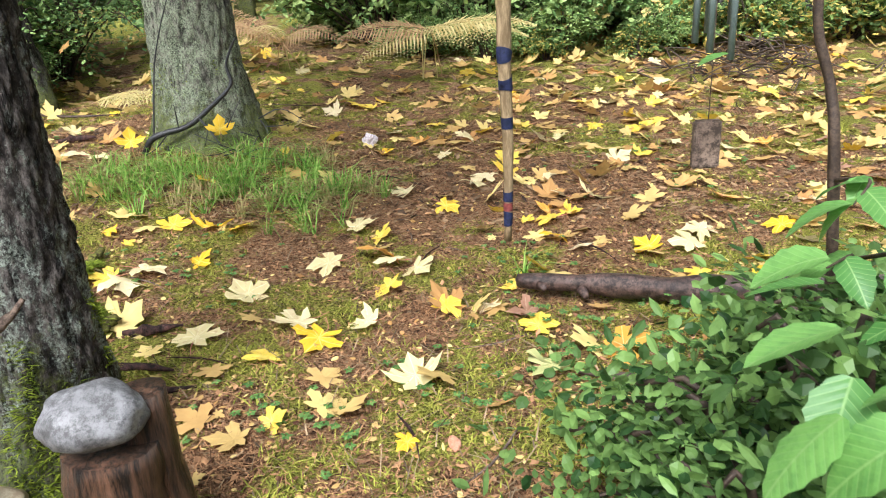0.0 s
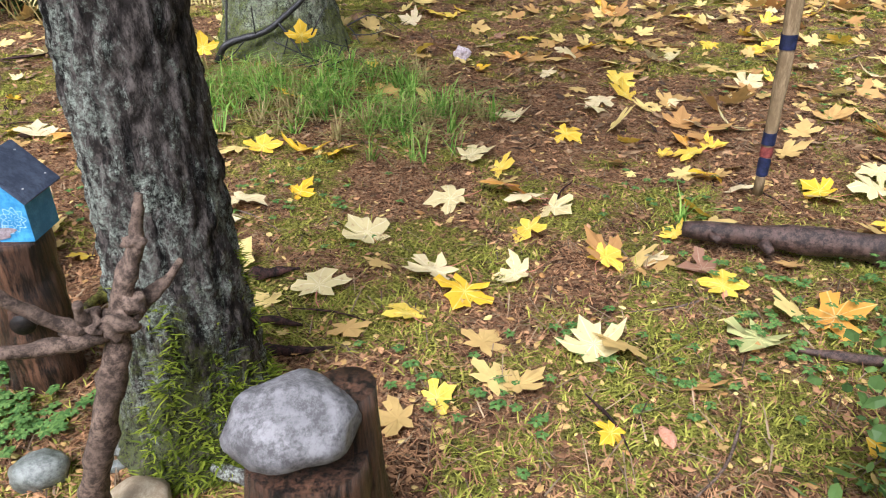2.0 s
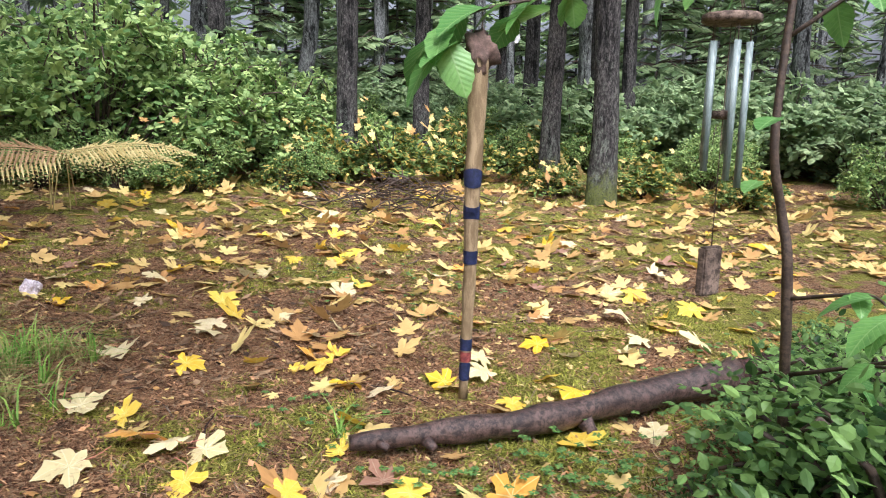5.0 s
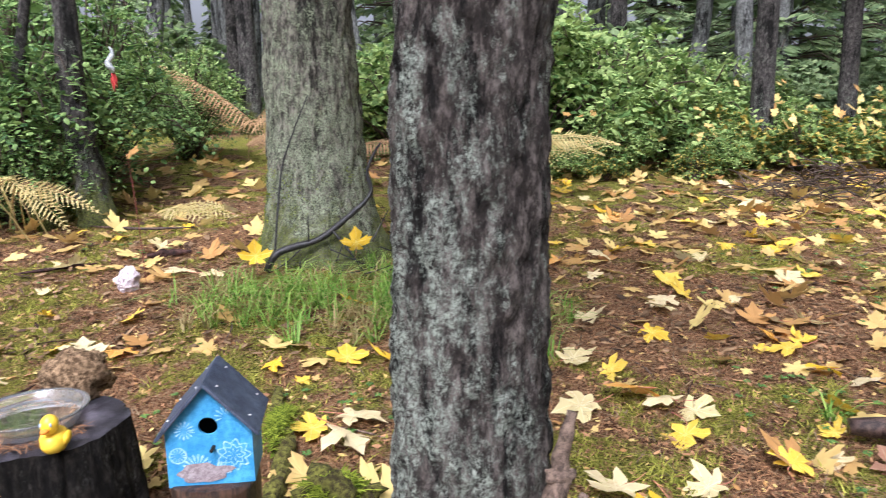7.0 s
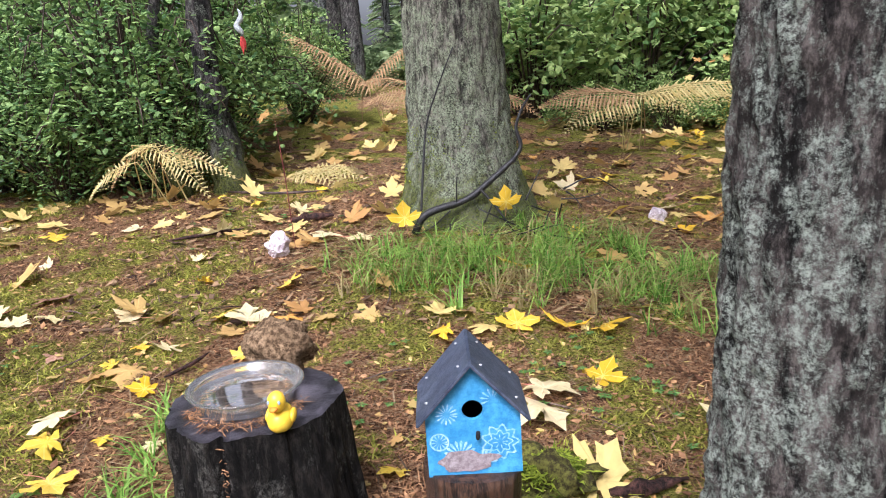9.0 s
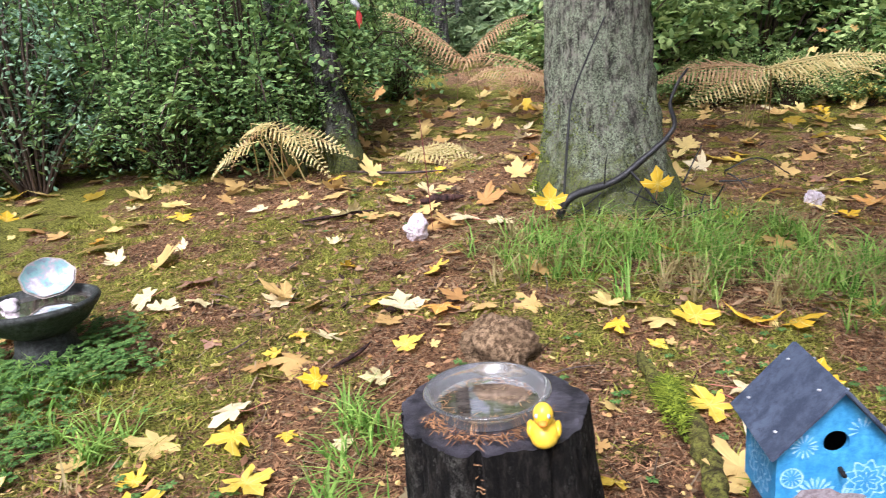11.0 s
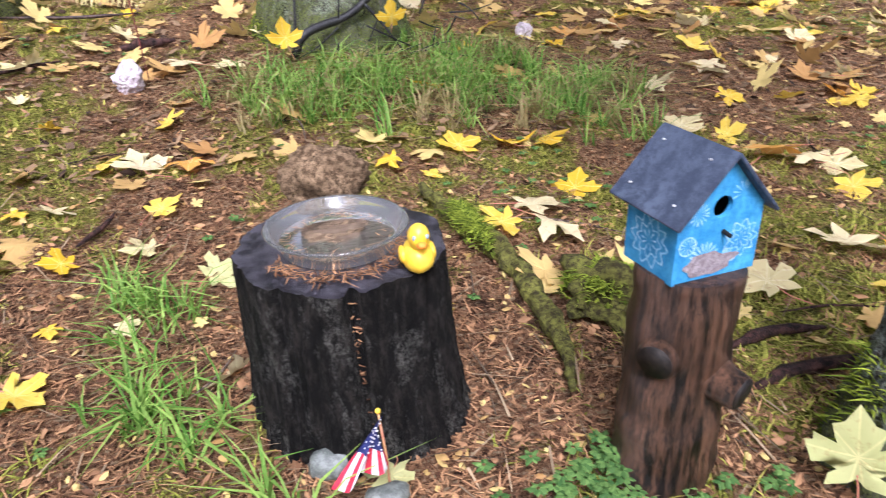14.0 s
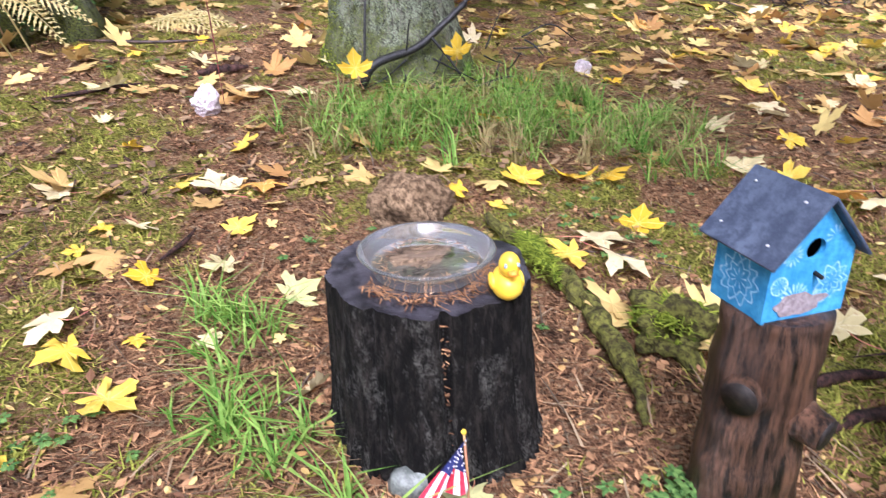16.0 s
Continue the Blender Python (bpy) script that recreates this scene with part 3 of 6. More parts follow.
thicket = shrub("far_thicket", rs, FAR_HAZED_GREEN, "green thicket deep in the woods, paled by painted haze", "shrub", "far thickets", radius=1.6, height=2.2, stems=50, per_stem=14, leaf=0.15, width=0.055, low=0.05, droop=0.3, blade=oval_leaflets)
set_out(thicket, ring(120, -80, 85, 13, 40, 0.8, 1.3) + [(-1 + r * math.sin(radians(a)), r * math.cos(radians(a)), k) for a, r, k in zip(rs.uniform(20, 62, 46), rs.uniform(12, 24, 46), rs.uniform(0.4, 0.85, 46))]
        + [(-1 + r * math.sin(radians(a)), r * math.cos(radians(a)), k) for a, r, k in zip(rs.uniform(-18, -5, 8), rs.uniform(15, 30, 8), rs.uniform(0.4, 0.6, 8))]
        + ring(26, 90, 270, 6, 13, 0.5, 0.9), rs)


# ---- things in the glade ----
def at_ground(x, y, dz=0.0):
    return (x, y, float(ground_z(x, y)) + dz)


STUMP_BARK = bark_material("wet_black_bark", (0.006, 0.005, 0.0045), (0.03, 0.025, 0.021), (0.13, 0.125, 0.11), 0.56, -2.0, 46)
WET_TOP = plain_material("wet_grey_cut_wood", (0.016, 0.015, 0.019), (0.08, 0.074, 0.09), 9, 0.4, 0.3, 0.4)
BROWN_WOOD = plain_material("wet_brown_wood", (0.004, 0.0025, 0.002), (0.17, 0.085, 0.05), 11, 0.38, 0.4, 1.0, (2.2, 2.2, 0.2))
END_GRAIN = plain_material("dark_end_grain", (0.004, 0.003, 0.003), (0.03, 0.02, 0.016), 40, 0.6)
LOG_BARK = plain_material("smooth_log_bark", (0.018, 0.011, 0.01), (0.13, 0.08, 0.066), 16, 0.42, 0.4, 0.6)
DRIFT = plain_material("grey_brown_driftwood", (0.05, 0.033, 0.025), (0.27, 0.19, 0.145), 26, 0.7, 0.3, 0.6)
GREY_STONE = plain_material("grey_river_stone", (0.08, 0.077, 0.08), (0.25, 0.245, 0.255), 13, 0.55, 0.4, 0.35)
TAN_STONE = plain_material("tan_cobble", (0.3, 0.23, 0.15), (0.5, 0.42, 0.3), 12, 0.6)
WET_STONE = plain_material("wet_green_grey_stone", (0.09, 0.1, 0.09), (0.27, 0.29, 0.27), 18, 0.35, 0.5)
PINK_ROCK = plain_material("pale_pink_quartz", (0.45, 0.37, 0.41), (0.84, 0.78, 0.82), 40, 0.4, 0.5, 0.5)
BURL_MAT = plain_material("porous_brown_burl", (0.08, 0.047, 0.024), (0.44, 0.3, 0.18), 30, 0.9, 0.2, 0.9)
CONCRETE = plain_material("mossy_dark_concrete", (0.012, 0.014, 0.012), (0.075, 0.08, 0.078), 25, 0.5, 0.3, 0.5)
BLUE_PAINT = plain_material("worn_blue_paint", (0.03, 0.22, 0.47), (0.09, 0.39, 0.68), 14, 0.5, 0.4, 0.15)
LIGHT_PAINT = plain_material("faded_stencil_paint", (0.16, 0.44, 0.7), (0.5, 0.7, 0.82), 60, 0.6, 0.3, 0.1)
ROOF_FELT = plain_material("slate_blue_roof", (0.035, 0.045, 0.075), (0.1, 0.125, 0.18), 12, 0.5, 0.4, 0.2)
BARE_PATCH = plain_material("worn_bare_wood", (0.2, 0.16, 0.17), (0.42, 0.36, 0.38), 40, 0.8)
BLACK_HOLE = plain_material("inside_shade_and_perch_black", (0.004, 0.004, 0.004), (0.012, 0.01, 0.01), 20, 0.9)
STEEL = plain_material("dull_steel", (0.35, 0.35, 0.36), (0.6, 0.6, 0.62), 30, 0.4)
DUCK_YELLOW = plain_material("yellow_rubber", (0.85, 0.52, 0.03), (0.92, 0.64, 0.07), 8, 0.35, 0.5, 0.03)
DUCK_BEAK = plain_material("orange_rubber", (0.8, 0.26, 0.03), (0.85, 0.32, 0.05), 8, 0.4)
DUCK_EYE = plain_material("pale_blue_eye", (0.3, 0.4, 0.6), (0.4, 0.5, 0.7), 8, 0.4)
FLAG_RED = plain_material("red_cloth", (0.55, 0.02, 0.05), (0.68, 0.05, 0.09), 60, 0.8)
FLAG_WHITE = plain_material("white_cloth", (0.75, 0.72, 0.74), (0.85, 0.83, 0.84), 60, 0.8)
FLAG_BLUE = plain_material("navy_cloth", (0.015, 0.02, 0.1), (0.03, 0.04, 0.17), 60, 0.8)
STAKE_WOOD = plain_material("tan_painted_wood", (0.17, 0.115, 0.06), (0.36, 0.26, 0.15), 20, 0.65, 0.3, 0.4, (1, 1, 0.2))
NAVY = plain_material("navy_paint", (0.006, 0.01, 0.035), (0.02, 0.026, 0.085), 30, 0.6)
RED_PAINT = plain_material("dull_red_paint", (0.12, 0.02, 0.02), (0.26, 0.06, 0.05), 30, 0.6)
DRY_LEAF = plain_material("dry_brown_leaf", (0.08, 0.05, 0.04), (0.24, 0.15, 0.12), 14, 0.85)
ALUMINIUM = plain_material("weathered_aluminium_tube", (0.13, 0.165, 0.16), (0.27, 0.32, 0.31), 20, 0.4, 0.5, 0.1, (1, 1, 0.2))
SHELL_OUT = plain_material("shell_rim", (0.4, 0.33, 0.3), (0.66, 0.58, 0.54), 40, 0.5)
ROTTEN = plain_material("rotten_red_brown_wood", (0.008, 0.005, 0.005), (0.1, 0.046, 0.038), 22, 0.6, 0.2, 0.8, (1, 1, 0.5))
MOSSY_WOOD = plain_material("moss_covered_wood", (0.035, 0.027, 0.012), (0.22, 0.22, 0.045), 20, 0.9, 0.2, 0.9)
LICHEN_TWIG = plain_material("lichen_covered_branch", (0.06, 0.05, 0.045), (0.4, 0.43, 0.38), 28, 0.85, 0.2, 0.8)
RED_FEATHER = plain_material("red_feather", (0.3, 0.02, 0.02), (0.5, 0.05, 0.04), 30, 0.7)
WEB_WHITE = plain_material("grey_white_net", (0.25, 0.27, 0.28), (0.5, 0.53, 0.54), 40, 0.7)
TARP = plain_material("pale_tarp", (0.7, 0.68, 0.68), (0.82, 0.8, 0.8), 4, 0.6)
TERRACOTTA = plain_material("pinkish_chip", (0.45, 0.2, 0.12), (0.6, 0.32, 0.22), 30, 0.8)


def nacre_material():
    n = Nodes("iridescent_nacre", 0.25, 0.6)
    tex = n.noise(22, 5, 0.6)
    return n.finish(n.ramp(tex, (0.36, (0.22, 0.24, 0.3)), (0.46, (0.22, 0.42, 0.42)), (0.55, (0.42, 0.36, 0.42)), (0.66, (0.6, 0.62, 0.64))), tex, 0.3)


def glass_material():
    n = Nodes("clear_glass", 0.03, 0.5)
    n.bsdf.inputs["Transmission Weight"].default_value = 0.96
    n.bsdf.inputs["IOR"].default_value = 1.45
    return n.finish((0.99, 1.0, 0.985))


def water_material():
    n = Nodes("murky_water", 0.04, 0.5)
    n.bsdf.inputs["IOR"].default_value = 1.33
    n.bsdf.inputs["Transmission Weight"].default_value = 0.8
    murk = n.ramp(n.noise(14, 8, 0.75, (1, 3, 1)), (0.38, (0.1, 0.075, 0.06)), (0.52, (0.24, 0.19, 0.16)), (0.64, (0.42, 0.36, 0.32)))
    return n.finish(murk, n.noise(6, 2), 0.05)


NACRE, GLASS, WATER = nacre_material(), glass_material(), water_material()

# wooden stump with a glass dish
SX, SY = -2.155, 2.36
s_low, s_top = float(ground_z(SX, SY)) - 0.03, 0.455
stump = thing("tree_stump", (SX, SY, s_low), "dark wet cut tree stump used as a small table", "stump")


def stump_skin(z):
    """Outline of the stump at height z: fluted, cracked in front, a little wider at the foot."""
    h = s_top - s_low
    out = []
    for k in range(140):
        a = 2 * math.pi * k / 140
        d = Vector((math.cos(a), math.sin(a), 0))
        r = 0.214 - 0.012 * z / h + 0.02 * noise.noise(d * 2.2 + Vector((1, 2, 0))) + (0.036 - 0.03 * z / h) * abs(noise.noise(Vector((d.x * 5, d.y * 5, z * 1.5)))) + (0.014 - 0.011 * z / h) * abs(noise.noise(Vector((d.x * 15, d.y * 15, z * 4)))) + 0.006 * noise.noise(Vector((d.x * 30, d.y * 30, z * 14))) + 0.02 * math.exp(-z / 0.05) - 0.004
        crack = math.exp(-((a - 4.6) / 0.05) ** 2) * 0.035 + math.exp(-((a - 5.35) / 0.03) ** 2) * 0.015 + math.exp(-((a - 3.9) / 0.03) ** 2) * 0.012
        out.append((d.x * (r - crack) + 0.015 * (1 - z / h), d.y * (r - crack), z))
    return out


rows = [stump_skin((s_top - s_low) * f) for f in np.linspace(0, 1, 26)]
sv = [p for r in rows for p in r]
sf = [(i * 140 + k, i * 140 + (k + 1) % 140, (i + 1) * 140 + (k + 1) % 140, (i + 1) * 140 + k) for i in range(25) for k in range(140)]
piece("bark_side", sv, sf, STUMP_BARK, stump, "black furrowed wet bark with a needle-filled crack")
top = rows[-1]
tv, tf = [], []
for f in (1.0, 0.97, 0.8, 0.55, 0.3, 0.02):
    for x, y, z in top:
        dish = -0.012 * math.exp(-((x + 0.03) ** 2 + (y + 0.19) ** 2) / 0.003)
        tv.append((x * f, y * f, z + (0.0 if f == 1.0 else 0.003 * noise.noise(Vector((x * f, y * f, 0)) * 14) + dish * (f > 0.6))))
for i in range(5):
    tf += [(i * 140 + k, (i + 1) * 140 + k, (i + 1) * 140 + (k + 1) % 140, i * 140 + (k + 1) % 140)[::-1] for k in range(140)]
tf.append(tuple(range(700, 840)))
piece("cut_top", tv, tf, WET_TOP, stump, "grey wet sawn top")

PX, PY, PZ = -2.163, 2.335, s_top + 0.004
dish = thing("glass_pie_dish", (PX, PY, PZ), "clear glass pie dish of water on the stump", "dish")
piece("bowl", *lathe([(0.0, 0.006), (0.1, 0.006), (0.106, 0.008), (0.122, 0.042), (0.132, 0.046), (0.135, 0.05), (0.132, 0.053), (0.12, 0.048), (0.116, 0.045), (0.101, 0.011), (0.0, 0.01)], 56), GLASS, dish).visible_shadow = False
piece("water", *lathe([(0.0, 0.026), (0.107, 0.026)], 56), WATER, dish, "murky standing rainwater")
rd = np.random.default_rng(3)
ang = rd.uniform(0, 6.28, 150)
rad = 0.104 * np.sqrt(rd.uniform(0.55, 1, 150))
spots = np.stack([rad * np.cos(ang), rad * np.sin(ang), np.full(150, 0.029)], 1)
sed = piece("floating_needles", *blades(spots, np.stack([rd.normal(0, 0.012, 150), rd.normal(0, 0.012, 150), np.zeros(150)], 1), np.full(150, 0.0007), bend=0), NEEDLE, dish, "", False)
sed["kind"] = "stuff"
ang = rd.uniform(3.3, 6.3, 420)
rad = rd.uniform(0.107, 0.137, 420)
spots = np.stack([PX + rad * np.cos(ang), PY + rad * np.sin(ang), s_top + rd.uniform(0.002, 0.013, 420)], 1)
crumbs = piece("needle_litter_on_stump", *blades(spots, np.stack([rd.normal(0, 0.012, 420), rd.normal(0, 0.012, 420), rd.normal(0, 0.003, 420)], 1), np.full(420, 0.0012), bend=0), NEEDLE, None, "", False)
tagged(crumbs, "orange brown needles caught round the glass dish", "needles", "", "stuff")

crack = rd.uniform(0.06, s_top - s_low - 0.02, 90)
spots = np.stack([SX + 0.2 * np.cos(4.6 + rd.normal(0, 0.025, 90)), SY + 0.19 * np.sin(np.full(90, 4.6)), s_low + crack], 1)
caught = piece("needles_in_crack", *blades(spots, np.stack([rd.normal(0, 0.016, 90), rd.uniform(-0.012, 0.0, 90), rd.normal(0, 0.009, 90)], 1), np.full(90, 0.0011), np.tile([0.0, -1.0, 0.3], (90, 1)), 0), NEEDLE, None, "", False)
tagged(caught, "orange needles caught in the stump's crack", "needles", "", "stuff")
burl = part("wood_burl", blob((0.086, 0.066, 0.078), 5, 0.36, 26, 2.6, -0.75), BURL_MAT)
burl.location = (-2.14, 2.55, s_top + 0.058)
tagged(burl, "rough brown porous burl lump on the stump", "burl")

duck = thing("rubber_duck", (-2.048, 2.2, s_top + 0.001), "small yellow rubber duck on the stump", "toy duck")
bd = blob((0.036, 0.042, 0.028), 3, 0.04, 5, 1, -0.85)
for v in bd.verts:
    if v.co.y > 0.015:
        v.co.z += 0.5 * (v.co.y - 0.015)
bmesh.ops.translate(bd, vec=(0, 0, 0.025), verts=bd.verts)
body = part("body", bd, DUCK_YELLOW, duck)
for sgn in (-1, 1):
    wing = blob((0.009, 0.021, 0.014), 2, 0.05, 5, 3)
    bmesh.ops.rotate(wing, matrix=Matrix.Rotation(0.35, 3, "X"), verts=wing.verts)
    bmesh.ops.translate(wing, vec=(0.033 * sgn, 0.006, 0.031), verts=wing.verts)
    part("wing", wing, DUCK_YELLOW, duck)
hd = blob((0.024, 0.024, 0.0235), 3, 0.02, 5, 1)
bmesh.ops.translate(hd, vec=(0, -0.014, 0.069), verts=hd.verts)
head = part("head", hd, DUCK_YELLOW, duck)
bk = blob((0.012, 0.013, 0.006), 2, 0.02, 5, 1)
bmesh.ops.translate(bk, vec=(0, -0.039, 0.062), verts=bk.verts)
part("beak", bk, DUCK_BEAK, head, "orange beak")
for sgn in (-1, 1):
    ey = blob((0.004, 0.002, 0.005), 2, 0, 5, 1)
    bmesh.ops.translate(ey, vec=(0.0145 * sgn, -0.033, 0.074), verts=ey.verts)
    part("eye", ey, DUCK_EYE, head, "pale blue eye")
duck.rotation_euler = (0, 0, radians(-4))
duck.scale = (0.8, 0.86, 1.02)

# birdhouse on its post
BX, BY = -1.635, 2.0
b_low, b_top = float(ground_z(BX, BY)) - 0.03, 0.487
post = thing("wooden_post", (BX - 0.02, BY - 0.02, b_low), "short peeled brown log standing as a post with knots", "post")
line = [(0, 0, 0), (0.003, 0.0, 0.1), (0.008, 0.004, 0.2), (0.012, 0.006, 0.3), (0.014, 0.008, 0.38), (0.016, 0.01, b_top - b_low)]
piece("log", *tube(smooth_line(line, 5), taper(26, 0.094, 0.088), 40, 0.1, 16), BROWN_WOOD, post)
for a, z, r, length in ((-2.6, 0.335, 0.036, 0.032), (-1.2, 0.285, 0.034, 0.06)):
    way = Vector((math.cos(a), math.sin(a), -0.12))
    root = Vector((0.012, 0.006, z)) + way * 0.066
    knot = piece("knot", *tube([root - way * 0.02, root, root + way * length * 0.6, root + way * length], [r * 1.5, r * 1.25, r * 1.02, r * 0.92], 18, 0.12, 30), BROWN_WOOD, post)
    end = root + way * (length + 0.001)
    piece("cut_face", *tube([end - way * 0.004, end + way * 0.002], [r * 0.86, r * 0.84], 18, 0.08, 30), END_GRAIN, knot, "black sawn end")

house = thing("birdhouse", (-1.633, 1.94, b_top), "small blue stencilled birdhouse with slate roof on a log post", "birdhouse")
W2, D, WALL, PEAK, T = 0.082, 0.125, 0.115, 0.205, 0.009


def gable(y, name):
    """A pentagonal end wall; the front one has a round hole cut through it."""
    hole = name == "front_wall"
    out = [(-W2, 0), (W2, 0), (W2, WALL), (0, PEAK), (-W2, WALL)]
    hz, hr, hn = 0.122, 0.0185, 20
    if not hole:
        vs = [(x, y, z) for x, z in out] + [(x, y + T, z) for x, z in out]
        fs = [(0, 1, 2, 3, 4), (9, 8, 7, 6, 5)] + [(i, i + 5, (i + 1) % 5 + 5, (i + 1) % 5) for i in range(5)]
        return piece(name, vs, fs, BLUE_PAINT, house, "", False)
    ring, rim = [], []
    for k in range(hn):
        a = 2 * math.pi * k / hn
        dx, dz = math.cos(a), math.sin(a)
        ring.append((hr * dx, hz + hr * dz))
        best = 9
        for i in range(5):
            (x0, z0), (x1, z1) = out[i], out[(i + 1) % 5]
            ex, ez = x1 - x0, z1 - z0
            den = dx * ez - dz * ex
            if abs(den) > 1e-6:
                s = (x0 * ez - (z0 - hz) * ex) / den
                if s > 0:
                    best = min(best, s)
        rim.append((best * dx, hz + best * dz))
    for cx, cz in out:
        k = min(range(hn), key=lambda i: (rim[i][0] - cx) ** 2 + (rim[i][1] - cz) ** 2)
        rim[k] = (cx, cz)
    vs = [(x, y, z) for x, z in ring + rim] + [(x, y + T, z) for x, z in ring + rim]
    fs = []
    for k in range(hn):
        j = (k + 1) % hn
        fs += [(k, j, hn + j, hn + k), (2 * hn + k, 3 * hn + k, 3 * hn + j, 2 * hn + j), (k, 2 * hn + k, 2 * hn + j, j), (hn + k, hn + j, 3 * hn + j, 3 * hn + k)]
    return piece(name, vs, fs, BLUE_PAINT, house, "bright blue paint over faded stencils, round entry hole", False)


front = gable(0.0, "front_wall")
gable(D - T, "back_wall")
for sgn in (-1, 1):
    sw = part("side_wall", box((T, D - 2 * T - 0.001, WALL), (sgn * (W2 - T / 2), D / 2, WALL / 2)), BLUE_PAINT, house, "", False)
    if sgn < 0:
        side_wall = sw
part("floor_board", box((2 * W2 - 2 * T - 0.002, D - 2 * T - 0.002, T), (0, D / 2, T / 2 + 0.001)), BLUE_PAINT, house, "", False)
# added near-black box: the shade behind the entry hole is painted on it
shade_box = box((0.082, D - 2 * T - 0.006, 0.134), (0, D / 2, 0.08))
bmesh.ops.delete(shade_box, geom=[f for f in shade_box.faces if f.normal.y < -0.5], context="FACES")
part("inner_lining", shade_box, BLACK_HOLE, house, "near-black box added inside, painted shade behind the hole", False)
slope = math.atan2(PEAK - WALL, W2)
for sgn in (-1, 1):
    run = 0.145
    panel = box((run, 0.178, 0.006), (0, 0, 0), 0.0015)
    bmesh.ops.rotate(panel, matrix=Matrix.Rotation(sgn * slope, 3, "Y"), verts=panel.verts)
    bmesh.ops.translate(panel, vec=(sgn * (math.cos(slope) * run / 2 - 0.001), 0.07, PEAK + 0.007 - math.sin(slope) * run / 2), verts=panel.verts)
    rp = part("roof_panel", panel, ROOF_FELT, house, "slate blue roof sheet with nail heads", False)
    for u in (0.2, 0.8):
        for y in (0.02, 0.13):
            nail = blob((0.0035, 0.0035, 0.002), 1, 0)
            bmesh.ops.translate(nail, vec=(sgn * math.cos(slope) * run * u, y, PEAK + 0.0115 - math.sin(slope) * run * u), verts=nail.verts)
            part("nail", nail, STEEL, rp)
piece("perch", *tube([(0.008, 0.002, 0.079), (0.006, -0.018, 0.078)], [0.004, 0.0035], 10), BLACK_HOLE, house, "broken dark perch stub")


def ring_band(cx, cz, r, wid, y, petals=0):
    """A stencilled ring or scalloped flower, standing a hair proud of the wall."""
    vs, fs, n = [], [], 48
    for k in range(n):
        a = 2 * math.pi * k / n
        w = r * (1 + (0.16 * math.cos(petals * a) if petals else 0))
        vs += [(cx + w * math.cos(a), y, cz + w * math.sin(a)), (cx + (w - wid) * math.cos(a), y, cz + (w - wid) * math.sin(a))]
    for k in range(n):
        j = (k + 1) % n
        fs.append((2 * k, 2 * k + 1, 2 * j + 1, 2 * j))
    return vs, fs


def fan(cx, cz, r, y, lo, hi, count):
    vs, fs = [], []
    for k in range(count):
        a = radians(lo + (hi - lo) * k / (count - 1))
        d, s = (math.cos(a), math.sin(a)), (-math.sin(a), math.cos(a))
        w = r * 0.09
        i = len(vs)
        vs += [(cx + d[0] * r * 0.25, y, cz + d[1] * r * 0.25), (cx + d[0] * r * 0.85 + s[0] * w, y, cz + d[1] * r * 0.85 + s[1] * w), (cx + d[0] * r, y, cz + d[1] * r), (cx + d[0] * r * 0.85 - s[0] * w, y, cz + d[1] * r * 0.85 - s[1] * w)]
        fs.append((i, i + 1, i + 2, i + 3))
    return vs, fs


def keep_in(shape):
    """Clips a stencil to the wall: points outside are pulled to its edge."""
    vs, fs = shape
    out = []
    for x, y, z in vs:
        z = max(z, 0.003)
        lim = W2 - 0.002 if z < WALL else W2 * (PEAK - z) / (PEAK - WALL) - 0.002
        out.append((min(max(x, -lim), lim), y, z))
    return out, fs


F = -0.0012
prints = [ring_band(0.045, 0.06, 0.03, 0.004, F, 9), ring_band(0.045, 0.06, 0.02, 0.003, F, 8), fan(0.045, 0.06, 0.014, F, 0, 330, 8), fan(-0.045, 0.117, 0.02, F, 0, 345, 14),
          ring_band(-0.06, 0.066, 0.017, 0.003, F), fan(-0.06, 0.066, 0.015, F, 0, 340, 12), fan(-0.025, 0.038, 0.03, F, 25, 165, 8), fan(0.035, 0.14, 0.022, F, 50, 200, 6), fan(0.01, 0.02, 0.03, F, 10, 80, 6)]
for shape in prints:
    piece("stencil_print", *keep_in(shape), LIGHT_PAINT, front, "", False)
S = -W2 - 0.0012
flip = lambda shape: ([(S, D / 2 + x, max(z, 0.003)) for x, _, z in shape[0]], shape[1])
for shape in (ring_band(0, 0.055, 0.042, 0.005, 0, 10), ring_band(0, 0.055, 0.028, 0.004, 0, 8), fan(0, 0.055, 0.02, 0, 0, 330, 9)):
    piece("stencil_print", *flip(shape), LIGHT_PAINT, side_wall, "", False)
patch = []
for k in range(26):
    a = 2 * math.pi * k / 26
    r = 1 + 0.45 * noise.noise(Vector((math.cos(a) * 1.7, math.sin(a) * 1.7, 2)))
    patch.append((-0.012 + 0.05 * r * math.cos(a), F * 1.6, 0.027 + 0.019 * r * math.sin(a)))
piece("worn_patch", patch, [tuple(range(26))], BARE_PATCH, front, "scraped patch of bare grey wood", False)
house.rotation_euler = (0, 0, radians(3))

